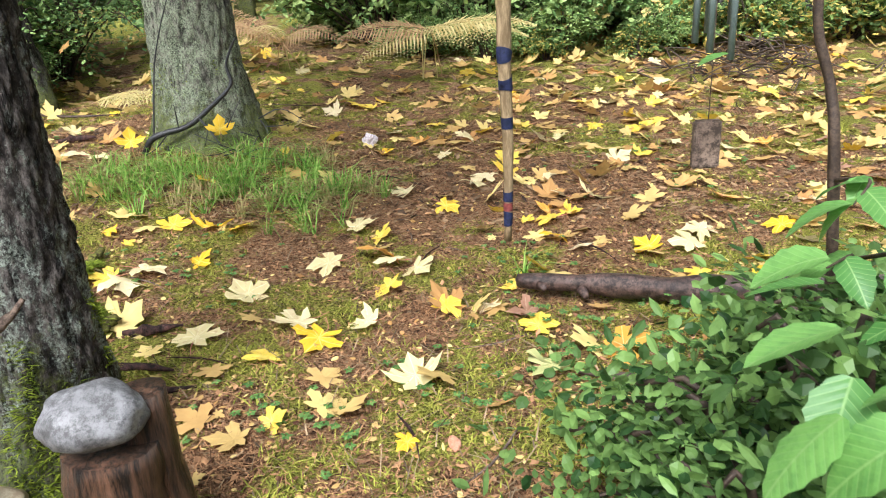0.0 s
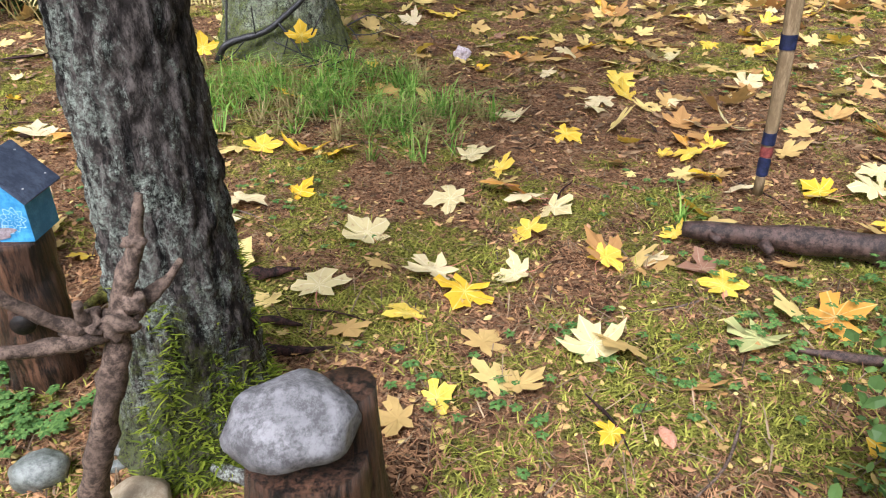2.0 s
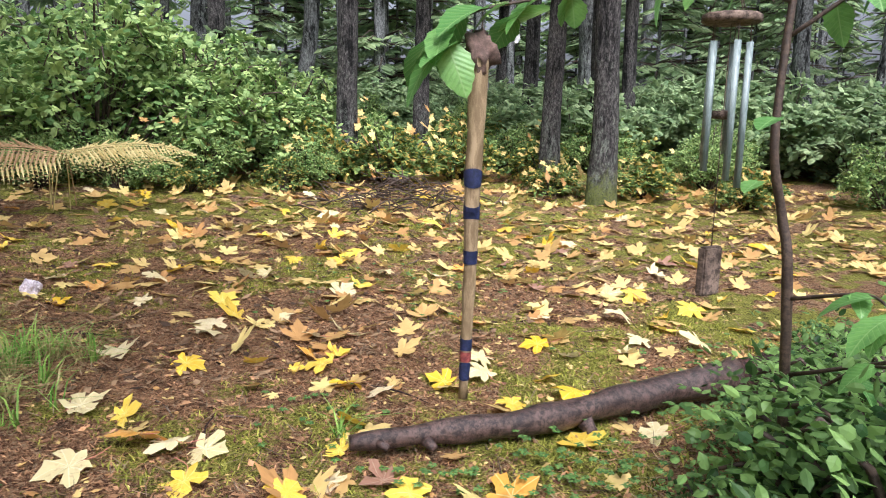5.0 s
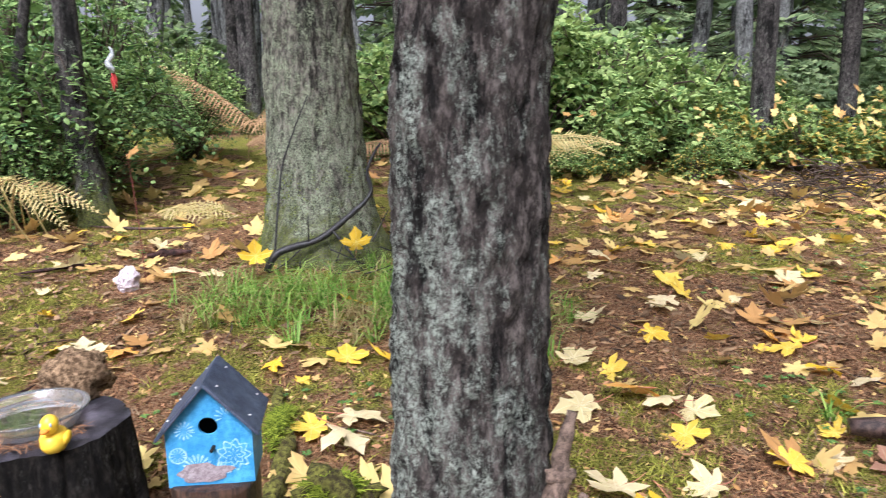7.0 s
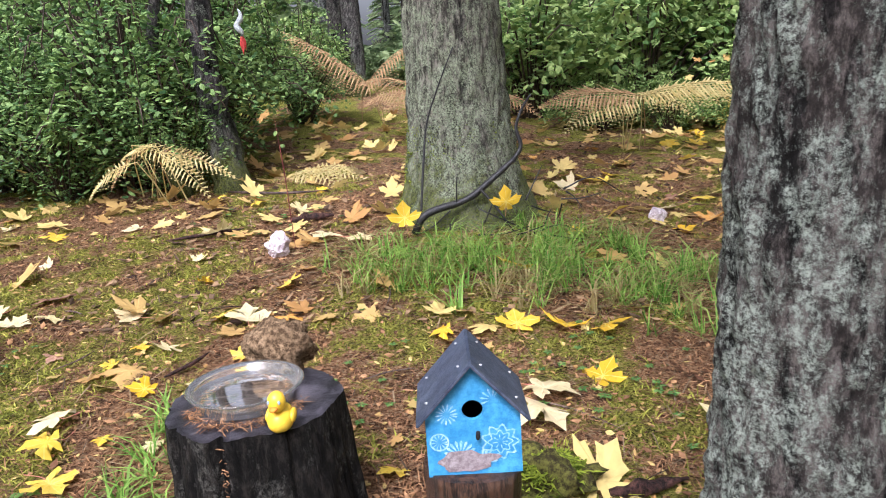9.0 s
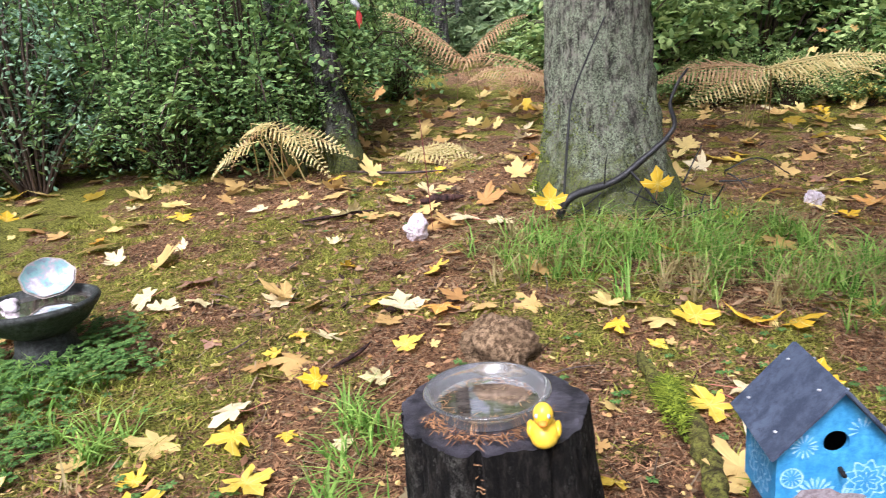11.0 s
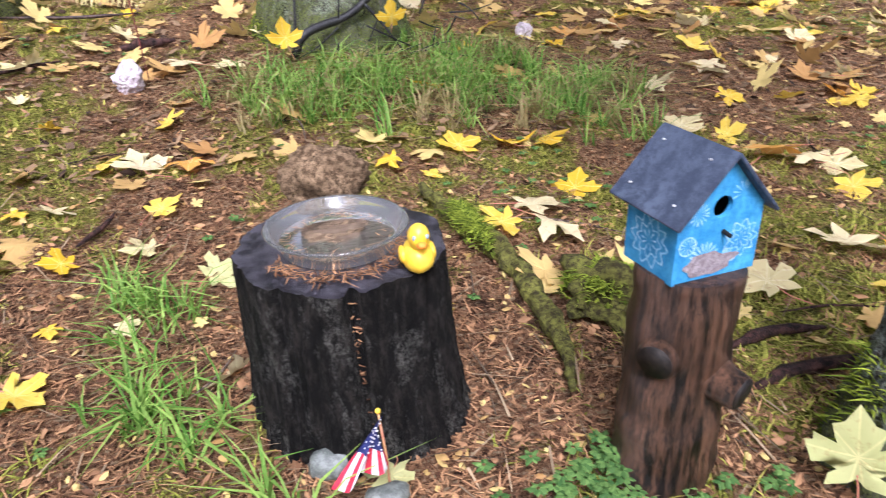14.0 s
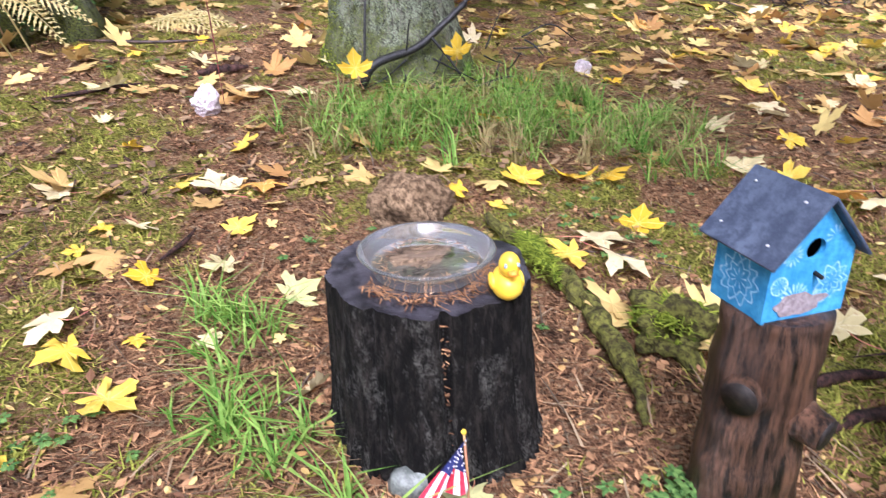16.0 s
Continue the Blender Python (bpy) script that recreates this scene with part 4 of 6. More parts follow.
# stone on a stub, driftwood, cobbles, lichen branch
g = float(ground_z(-0.77, 1.35))
stub = thing("wooden_stub", (-0.765, 1.355, g - 0.03), "dark wet wooden stub with a cut top carrying a stone", "stump")
piece("low_block", *tube(smooth_line([(0, 0, 0), (0.0, 0, 0.2), (0, 0, 0.395 - g)], 5), taper(11, 0.125, 0.108), 30, 0.14, 12), BROWN_WOOD, stub)
piece("tall_block", *tube(smooth_line([(0.075, 0.055, 0), (0.07, 0.05, 0.25), (0.068, 0.045, 0.5 - g)], 5), taper(11, 0.075, 0.058), 24, 0.16, 14), BROWN_WOOD, stub, "taller splinter of the stub with a pale rim")
rock = part("river_stone", blob((0.112, 0.092, 0.068), 4, 0.12, 7, 4.0), GREY_STONE)
rock.matrix_basis = pose(-0.768, 1.328, 0.452, 6, 4, 25)
tagged(rock, "smooth grey rounded stone resting on a wooden stub", "stone")

drift = thing("driftwood_sculpture", at_ground(-1.25, 1.44), "twisted grey-brown driftwood branch standing upright", "driftwood")
zg = drift.location.z
stems = {"stem": ([(-1.25, 1.44, zg - 0.03), (-1.235, 1.43, 0.15), (-1.17, 1.43, 0.33), (-1.115, 1.455, 0.5), (-1.095, 1.465, 0.58)], 0.03, 0.023),
         "upper_branch": ([(-1.1, 1.465, 0.56), (-1.075, 1.475, 0.64), (-1.05, 1.49, 0.7), (-1.045, 1.5, 0.74), (-1.03, 1.505, 0.79)], 0.021, 0.009),
         "side_branch": ([(-1.1, 1.465, 0.55), (-1.06, 1.5, 0.585), (-1.02, 1.53, 0.62), (-1.0, 1.545, 0.645)], 0.018, 0.007),
         "long_branch": ([(-1.1, 1.46, 0.56), (-1.15, 1.42, 0.575), (-1.21, 1.38, 0.64), (-1.27, 1.35, 0.73)], 0.018, 0.009),
         "low_branch": ([(-1.105, 1.455, 0.55), (-1.17, 1.4, 0.555), (-1.25, 1.35, 0.57), (-1.34, 1.31, 0.59)], 0.02, 0.01),
         "short_snag": ([(-1.12, 1.445, 0.55), (-1.135, 1.42, 0.6), (-1.13, 1.41, 0.63)], 0.015, 0.01)}
for nm, (pts, r0, r1) in stems.items():
    ln = smooth_line([Vector(p) - drift.location for p in pts], 6)
    piece(nm, *tube(ln, [r * (1 + 0.22 * noise.noise(Vector((i * 0.6, r0 * 99, 0)))) for i, r in enumerate(taper(len(ln), r0, r1 * 0.9))], 14, 0.5, 34), DRIFT, drift)
for k, (kx, ky, kz, kr) in enumerate(((-1.1, 1.45, 0.565, 0.03), (-1.135, 1.435, 0.575, 0.024), (-1.07, 1.47, 0.6, 0.021), (-1.16, 1.42, 0.57, 0.018), (-1.052, 1.49, 0.705, 0.015))):
    lump = blob((kr * 1.2, kr, kr), 3, 0.6, 12, 3.0 + k)
    bmesh.ops.translate(lump, vec=Vector((kx, ky, kz)) - drift.location, verts=lump.verts)
    part("knob", lump, DRIFT, drift)


def stone(name, x, y, size, material, label, seed, sink=0.3, turn=0.0, category="stone"):
    rock_like = category == "rock"
    s = part(name, blob(size, 4 if rock_like else 3, 0.5 if rock_like else 0.22, 14 if rock_like else 5, seed), material, None, "", not rock_like)
    s.matrix_basis = pose(*at_ground(x, y, size[2] * (1 - sink)), 0, 0, turn)
    return tagged(s, label, category)


stone("cobble", -1.2, 1.53, (0.068, 0.055, 0.052), TAN_STONE, "rounded tan cobble beside the mossy tree foot", 1.3)
stone("cobble", -1.47, 1.605, (0.064, 0.05, 0.048), WET_STONE, "grey-green wet cobble with brown stains on needle litter", 2.2, 0.3, 25)
stone("snail_shell", -1.315, 1.645, (0.024, 0.015, 0.016), WET_STONE, "small brown and grey banded snail shell", 3.1, 0.2, 30, "snail shell")
stone("pebble", -2.245, 2.165, (0.048, 0.035, 0.033), WET_STONE, "grey pebble against the stump foot", 5.5, 0.3)
stone("pebble", -2.175, 2.05, (0.05, 0.032, 0.028), WET_STONE, "green-grey wet pebble near the flag", 6.1, 0.3, 20)
stone("quartz_rock", -2.62, 4.31, (0.058, 0.052, 0.06), PINK_ROCK, "pale pinkish quartz lump on the path", 7.7, 0.1, 0, "rock")
stone("quartz_rock", -0.57, 4.9, (0.042, 0.04, 0.05), PINK_ROCK, "small pale pink quartz lump among leaves", 8.8, 0.2, 0, "rock")
stone("wood_chip", 0.0, 1.79, (0.018, 0.04, 0.008), TERRACOTTA, "pinkish broken wood chip on the floor", 9.0, 0.2, 10, "chip")

lb = thing("lichen_branch", at_ground(-1.15, 1.64), "short broken branch crusted with pale lichen", "branch")
pts = [(-1.33, 1.7, 0.05), (-1.22, 1.655, 0.055), (-1.12, 1.645, 0.06), (-0.98, 1.6, 0.05), (-0.9, 1.57, 0.04)]
ln = smooth_line([Vector(p) - lb.location for p in pts], 5)
piece("wood", *tube(ln, taper(len(ln), 0.022, 0.016), 12, 0.35, 40), LICHEN_TWIG, lb)

# fallen log
log = thing("fallen_log", at_ground(1.2, 2.5), "smooth brown fallen log lying on moss", "log")
pts = [(0.27, 2.785, 0.115), (0.6, 2.68, 0.125), (0.95, 2.585, 0.13), (1.3, 2.54, 0.145), (1.7, 2.48, 0.165), (1.98, 2.46, 0.17)]
ln = smooth_line([Vector(p) - log.location for p in pts], 7)
piece("trunk", *tube(ln, [r * (1 + 0.08 * math.sin(i * 0.9)) for i, r in enumerate(taper(len(ln), 0.027, 0.07, 0.6))], 24, 0.22, 9), LOG_BARK, log)
ln = smooth_line([Vector(p) - log.location for p in [(1.95, 2.46, 0.16), (2.2, 2.43, 0.17), (2.6, 2.42, 0.2), (3.0, 2.4, 0.22)]], 5)
piece("broken_end", *tube(ln, taper(len(ln), 0.072, 0.06), 20, 0.3, 14), ROTTEN, log, "dark splintered broken end")
for x, dy, dz, k in ((0.36, -0.045, 0.0, 0.014), (0.52, -0.05, -0.01, 0.016), (1.15, -0.055, -0.03, 0.024)):
    y, z = np.interp(x, [p[0] for p in pts], [p[1] for p in pts]), np.interp(x, [p[0] for p in pts], [p[2] for p in pts])
    a = Vector((x, y + dy * 0.6, z + dz)) - log.location
    piece("branch_stub", *tube([a, a + Vector((0.01, dy * 0.5, dz - 0.005)), a + Vector((0.015, dy * 0.8, dz - 0.01))], [k * 1.4, k, k * 0.8], 12, 0.2, 30), LOG_BARK, log)


def stick(name, pts, r0, r1, material, label, category="stick", group=""):
    """A stick with ragged, pointed ends; thick ones are flattened and crumbling."""
    ob = thing(name, pts[0], label, category, group)
    ln = smooth_line([Vector(p) - Vector(pts[0]) for p in pts], 9 if r0 > 0.02 else 5)
    n = len(ln)
    rad = [r * (0.35 + 0.65 * min(1, 4.0 * min(i, n - 1 - i) / n + 0.25 * noise.noise(Vector((i * 0.9, r0 * 70, 0))))) for i, r in enumerate(taper(n, r0, r1))]
    vs, fs = tube(ln, rad, 14 if r0 > 0.02 else 8, 0.75 if r0 > 0.02 else 0.25, 26)
    piece("wood", vs, fs, material, ob, "", r0 <= 0.02)
    return ob


def on_floor(path, dz):
    return [at_ground(x, y, dz) for x, y in path]


stick("fallen_stick", on_floor([(0.42, 2.13), (0.6, 2.08), (0.85, 2.06), (1.05, 2.0)], 0.02), 0.018, 0.012, LOG_BARK, "short brown stick lying in the weeds")
stick("fallen_stick", on_floor([(-2.76, 3.17), (-2.69, 3.28), (-2.66, 3.36)], 0.015), 0.01, 0.005, ROTTEN, "dark broken stick across the trodden path")
stick("fallen_stick", on_floor([(-3.3, 4.55), (-3.05, 4.62), (-2.9, 4.66)], 0.018), 0.013, 0.009, ROTTEN, "dark rotten stick beside the path")
stick("fallen_stick", on_floor([(-2.66, 4.75), (-2.55, 4.78), (-2.42, 4.8)], 0.02), 0.025, 0.02, ROTTEN, "black rotten wood piece on the path")
stick("fallen_stick", on_floor([(-3.3, 5.6), (-2.9, 5.45), (-2.6, 5.5)], 0.02), 0.012, 0.008, LOG_BARK, "thin brown stick under the shrub")
stick("fallen_stick", on_floor([(-1.32, 2.1), (-1.2, 2.12), (-1.02, 2.1), (-0.88, 2.12)], 0.012), 0.02, 0.014, ROTTEN, "black rotten branch at the tree foot")
stick("fallen_stick", on_floor([(-1.3, 2.5), (-1.2, 2.52), (-1.08, 2.56)], 0.01), 0.022, 0.016, ROTTEN, "dark reddish rotten bark piece")
stick("fallen_stick", on_floor([(-1.28, 2.24), (-1.14, 2.26), (-1.0, 2.23)], 0.01), 0.018, 0.012, ROTTEN, "flaking red-brown bark slab")
stick("rusty_stake", [at_ground(-2.545, 4.36, -0.02), (-2.56, 4.37, 0.75), (-2.58, 4.37, 1.05)], 0.0028, 0.0018, RED_PAINT, "thin rusty upright wire stake by the quartz", "stake")
rt = np.random.default_rng(21)
for _ in range(46):
    x, y, a = rt.uniform(-3.6, 2.4), rt.uniform(1.8, 6.4), rt.uniform(0, 6.28)
    if (x + 1.68) ** 2 + (y - 4.9) ** 2 < 0.3 or (x + 1.14) ** 2 + (y - 1.8) ** 2 < 0.1 or (x - SX) ** 2 + (y - SY) ** 2 < 0.09:
        continue
    length = rt.uniform(0.1, 0.4)
    mid = (x + 0.5 * length * math.cos(a + 0.15), y + 0.5 * length * math.sin(a + 0.15))
    stick("twig", on_floor([(x, y), mid, (x + length * math.cos(a), y + length * math.sin(a))], 0.012), rt.uniform(0.003, 0.007), 0.0025, DRIFT if rt.uniform() < 0.6 else ROTTEN, "thin fallen twig among needles and moss", "twig", "fallen twigs")

# mossy root and mound beside the birdhouse
stick("mossy_root", on_floor([(-1.72, 3.25), (-1.68, 3.0), (-1.63, 2.78), (-1.63, 2.6), (-1.66, 2.36), (-1.72, 2.2)], 0.03), 0.042, 0.02, MOSSY_WOOD, "moss-covered root running over the ground", "root")
stick("mossy_log", on_floor([(-5.85, 4.85), (-6.3, 4.75), (-7.2, 4.6)], 0.14), 0.17, 0.19, MOSSY_WOOD, "old log wholly covered in moss", "log")
mound = part("moss_mound", blob((0.12, 0.1, 0.075), 4, 0.9, 14, 6.0), MOSSY_WOOD)
mound.location = at_ground(-1.46, 2.53, 0.02)
tagged(mound, "rotten stump lump overgrown with green moss", "moss mound")

# birdbath with shell
bath = thing("birdbath", at_ground(-3.86, 3.25, -0.02), "low dark concrete birdbath in green weeds", "birdbath")
bz = 0.43 - bath.location.z
piece("pedestal", *lathe([(0.0, 0.0), (0.125, 0.0), (0.13, 0.03), (0.108, 0.07), (0.1, bz - 0.1), (0.0, bz - 0.1)], 40), CONCRETE, bath)
piece("basin", *lathe([(0.0, bz - 0.11), (0.1, bz - 0.105), (0.16, bz - 0.07), (0.195, bz - 0.025), (0.208, bz - 0.008), (0.213, bz + 0.004), (0.208, bz + 0.014), (0.196, bz + 0.016), (0.184, bz + 0.008), (0.178, bz - 0.01), (0.15, bz - 0.03), (0.0, bz - 0.04)], 56), CONCRETE, bath, "wide shallow basin with rolled rim")
piece("water", *lathe([(0.0, bz - 0.008), (0.1785, bz - 0.008)], 56), WATER, bath, "shallow dark water")
shell = thing("abalone_shell", (-3.845, 3.31, 0.425), "upright abalone shell with pearly inside in the birdbath", "shell")


def shell_cup(rx, rz, depth, thick):
    vs, fs, n, m = [], [], 40, 9
    for i in range(m):
        f = i / (m - 1)
        for k in range(n):
            a = 2 * math.pi * k / n
            r = f * (1 + 0.05 * noise.noise(Vector((math.cos(a) * 2, math.sin(a) * 2, 0))) + 0.02 * math.sin(9 * a) * f)
            vs.append((rx * r * math.cos(a), depth * (1 - f * f) + thick, rz * r * math.sin(a)))
    for i in range(m - 1):
        for k in range(n):
            j = (k + 1) % n
            fs.append((i * n + k, i * n + j, (i + 1) * n + j, (i + 1) * n + k))
    return vs, fs


inner, outer = shell_cup(0.08, 0.067, 0.03, 0.0), shell_cup(0.086, 0.073, 0.034, 0.004)
si = piece("nacre_bowl", *inner, NACRE, shell, "pearly blue-green inside")
so = piece("outer_shell", *outer, SHELL_OUT, shell, "rough grey-pink outside and rim")
for o in (si, so):
    o.location = (0, 0, 0.085)
shell.rotation_euler = (radians(-34), 0, radians(36))
shell.scale = (1.12, 1.12, 1.12)
for x, y, r in ((-3.97, 3.24, 0.022), (-3.93, 3.2, 0.018), (-3.985, 3.28, 0.016)):
    c = part("quartz_chip", blob((r * 1.6, r, r), 2, 0.25, 6, x), PINK_ROCK)
    c.location = (x, y, 0.424 + r * 0.5)
    tagged(c, "small white stone chip in the birdbath", "stone chip", "birdbath chips")

side = thing("old_stump", at_ground(-4.47, 2.92, -0.03), "dark rotten stump with a flat pinkish top", "stump")
piece("bark_side", *tube(smooth_line([(0, 0, 0), (0, 0, 0.14), (0.01, 0, 0.3)], 5), taper(11, 0.2, 0.165), 30, 0.2, 12), ROTTEN, side)
piece("cut_top", *tube([(0.01, 0, 0.3), (0.01, 0, 0.312)], [0.16, 0.155], 30, 0.1, 12), TAN_STONE, side, "pale weathered top")
st = part("rotten_block", blob((0.1, 0.08, 0.07), 3, 0.3, 8, 9.9), ROTTEN)
st.location = at_ground(-4.25, 2.93, 0.03)
tagged(st, "crumbling dark red rotten wood block", "wood block")

# little flag on a stick
flag = thing("small_flag", at_ground(-2.17, 2.07), "small striped flag hanging from a short stick", "flag")
fz = flag.location.z
piece("stick", *tube([(0.012, 0, -0.03), (0.008, 0, 0.1), (0.0, 0, 0.2)], [0.0025, 0.0025, 0.0022], 8), STALK, flag)
knob = blob((0.005, 0.005, 0.006), 2, 0)
bmesh.ops.translate(knob, vec=(0, 0, 0.203), verts=knob.verts)
part("gold_tip", knob, DUCK_YELLOW, flag, "gilt ball tip")


def cloth(u, v):
    """The drooping cloth: u across the stripes, v down along them."""
    x = 0.004 - 0.016 * u - v * (-0.022 + 0.12 * (1 - u)) + 0.004 * math.sin(9 * u)
    y = -0.004 + 0.012 * math.sin(11 * u + 2 * v) * (0.25 + v)
    z = 0.195 - 0.03 * u * (1 - v) - 0.145 * v + 0.035 * u * v
    return (x, y, z)


for k in range(13):
    vs, fs = [], []
    lo = 0.48
    for i in range(9):
        v = lo + (1 - lo) * i / 8
        vs += [cloth(1 - k / 13, v), cloth(1 - (k + 1) / 13, v)]
    fs = [(2 * i, 2 * i + 1, 2 * i + 3, 2 * i + 2) for i in range(8)]
    piece("stripe", vs, fs, FLAG_RED if k % 2 == 0 else FLAG_WHITE, flag)
vs = [Vector(cloth(i / 12, j / 8 * 0.5)) + Vector((0, -0.0012, 0)) for j in range(9) for i in range(13)]
canton = piece("canton", vs, [(j * 13 + i, j * 13 + i + 1, (j + 1) * 13 + i + 1, (j + 1) * 13 + i) for j in range(8) for i in range(12)], FLAG_BLUE, flag, "navy corner with white dots")
dots = []
for j in range(6):
    for i in range(5):
        u, v = 0.1 + 0.18 * i + 0.06 * (j % 2), 0.04 + 0.078 * j
        p = Vector(cloth(min(u, 0.98), v)) + Vector((0, -0.003, 0))
        dots.append(([p + Vector((0.0022 * math.cos(a), 0, 0.0022 * math.sin(a))) for a in np.arange(5) * 1.2566], [(0, 1, 2, 3, 4)]))
piece("white_dots", *mixed(*dots), FLAG_WHITE, canton, "white dots", False)

# hanging painted stick, wind chime, sapling
sapling = thing("sapling", at_ground(0.99, 1.6, -0.03), "thin brown sapling with broad green toothed leaves", "sapling")
sz = sapling.location.z
stem = [(0.99, 1.6, sz), (0.95, 1.62, 0.5), (0.91, 1.63, 0.9), (0.895, 1.65, 1.03), (0.85, 1.66, 1.2), (0.86, 1.66, 1.5), (0.9, 1.65, 2.1)]
ln = smooth_line([Vector(p) - sapling.location for p in stem], 6)
piece("stem", *tube(ln, taper(len(ln), 0.016, 0.008), 10, 0.15, 20), TWIG, sapling)
boughs = [[(0.86, 1.66, 1.53), (0.6, 1.72, 1.58), (0.32, 1.86, 1.51), (0.165, 1.95, 1.47), (0.06, 1.97, 1.4)], [(0.86, 1.66, 1.45), (0.95, 1.5, 1.58), (1.0, 1.35, 1.62)], [(0.88, 1.65, 1.7), (0.7, 1.55, 1.78), (0.45, 1.5, 1.75)],
          [(0.94, 1.62, 0.62), (0.87, 1.2, 0.8), (0.66, 0.82, 0.85), (0.5, 0.6, 0.84)], [(0.95, 1.62, 0.52), (0.86, 1.4, 0.72), (0.68, 1.16, 0.8)], [(0.92, 1.63, 0.82), (0.88, 1.42, 0.88), (0.8, 1.32, 0.86)]]
for b in boughs:
    ln = smooth_line([Vector(p) - sapling.location for p in b], 5)
    piece("bough", *tube(ln, taper(len(ln), 0.006, 0.002), 6), TWIG, sapling)


def broad_leaf(length, width, bend, cup):
    """An oval leaf with a toothed edge, folded along its midrib and drooping to the tip."""
    n = 11
    vs, fs = [], []
    for i in range(n):
        f = i / (n - 1)
        w = width * math.sin(math.pi * min(f * 0.93 + 0.05, 1)) ** 0.75 * (1.12 - 0.35 * f) * (1 + (0.07 if i % 2 else -0.05)) * (i < n - 1)
        z = -bend * f * f
        vs += [(-w, length * f, z + cup * w), (-w * 0.5, length * f, z + cup * w * 0.35), (0, length * f, z), (w * 0.5, length * f, z + cup * w * 0.35), (w, length * f, z + cup * w)]
    for i in range(n - 1):
        for k in range(4):
            a = 5 * i + k
            fs.append((a, a + 1, a + 6, a + 5))
    return vs, fs


LEAF_MESHES = [mesh_of("broad_leaf", *broad_leaf(1.0, 0.33, b, c), BROAD) for b, c in ((0.15, 0.2), (0.35, 0.3), (0.25, -0.1), (0.5, 0.15))]


def hang_leaf(place, yaw, pitch, roll, size, k):
    leaf = new("leaf", LEAF_MESHES[k % 4])
    leaf.parent = sapling
    leaf.matrix_basis = Matrix.LocRotScale(Vector(place) - sapling.location, Euler((radians(pitch), radians(roll), radians(yaw))), (size, size, size))


rl = np.random.default_rng(17)
for b in boughs[:3]:
    ln = smooth_line(b, 6)
    for i in range(3, len(ln), 2):
        hang_leaf(ln[i], rl.uniform(60, 170) if i % 4 == 1 else rl.uniform(-60, 60), rl.uniform(-45, -5), rl.uniform(-25, 25), rl.uniform(0.08, 0.14), i)
for b in boughs[3:]:
    ln = smooth_line(b, 6)
    for i in range(5, len(ln), 2):
        hang_leaf(ln[i], rl.uniform(90, 200) if i % 4 == 1 else rl.uniform(30, 100), rl.uniform(-30, 0), rl.uniform(-20, 20), rl.uniform(0.07, 0.12), i)
# the sprays of big leaves round the hanging stick and beside the path's start
for place, yaw, pitch, roll, size in (((0.12, 1.95, 1.4), 100, -20, 10, 0.12), ((0.1, 1.95, 1.4), 150, -65, 20, 0.12), ((0.1, 1.94, 1.4), 75, -35, -20, 0.15), ((0.3, 1.86, 1.48), 40, -15, 10, 0.12), ((0.35, 1.85, 1.51), -50, -20, 0, 0.1), ((0.24, 1.9, 1.46), -10, -30, 20, 0.1),
                                     ((0.45, 0.66, 0.84), 98, -30, 10, 0.12), ((0.52, 0.62, 0.85), 95, -25, -15, 0.12), ((0.52, 0.58, 0.82), 150, -55, -10, 0.12), ((0.56, 0.88, 0.83), 92, -12, 12, 0.14), ((0.68, 1.16, 0.82), 85, -8, -8, 0.13), ((0.62, 1.05, 0.82), 60, -12, 10, 0.12), ((0.8, 1.33, 0.86), 75, -8, 5, 0.12), ((0.52, 0.77, 0.82), 140, -40, 0, 0.12), ((0.62, 1.54, 1.13), 100, -10, 0, 0.07), ((0.55, 1.47, 1.26), 100, -10, 0, 0.08)):
    hang_leaf(place, yaw, pitch, roll, size, int(yaw) % 4)

hanging = thing("hanging_painted_stick", (0.188, 1.97, 1.385), "tan wooden stick with navy and red bands hanging from a bough", "hanging ornament")
ln = smooth_line([(-0.005, -0.02, 0.0), (-0.005, -0.01, -0.27), (0.0, 0.0, -0.54), (-0.005, 0.005, -0.8)], 6)
HL = 0.8
piece("stick", *tube(ln, taper(len(ln), 0.022, 0.011), 16, 0.22, 14), STAKE_WOOD, hanging)


def band(z0, z1, material, label):
    pts = [Vector((np.interp(-z, [0, 0.27, 0.54, 0.8], [-0.005, -0.005, 0.0, -0.005]), np.interp(-z, [0, 0.27, 0.54, 0.8], [-0.02, -0.01, 0, 0.005]), z)) for z in np.linspace(z0, z1, 4)]
    r = np.interp(-z0, [0, HL], [0.0234, 0.0125])
    vs, fs = tube(pts, [r] * 4, 16, 0.2, 14, False)
    lean = random.Random(int(-z0 * 1000)).uniform(-0.012, 0.012)
    vs = [Vector((v[0], v[1], v[2] + lean * math.cos(2 * math.pi * (i % 16) / 16 + 1.0) * (1 if i < 32 else -0.6))) for i, v in enumerate(vs)]
    piece("painted_band", vs, fs, material, hanging, label)


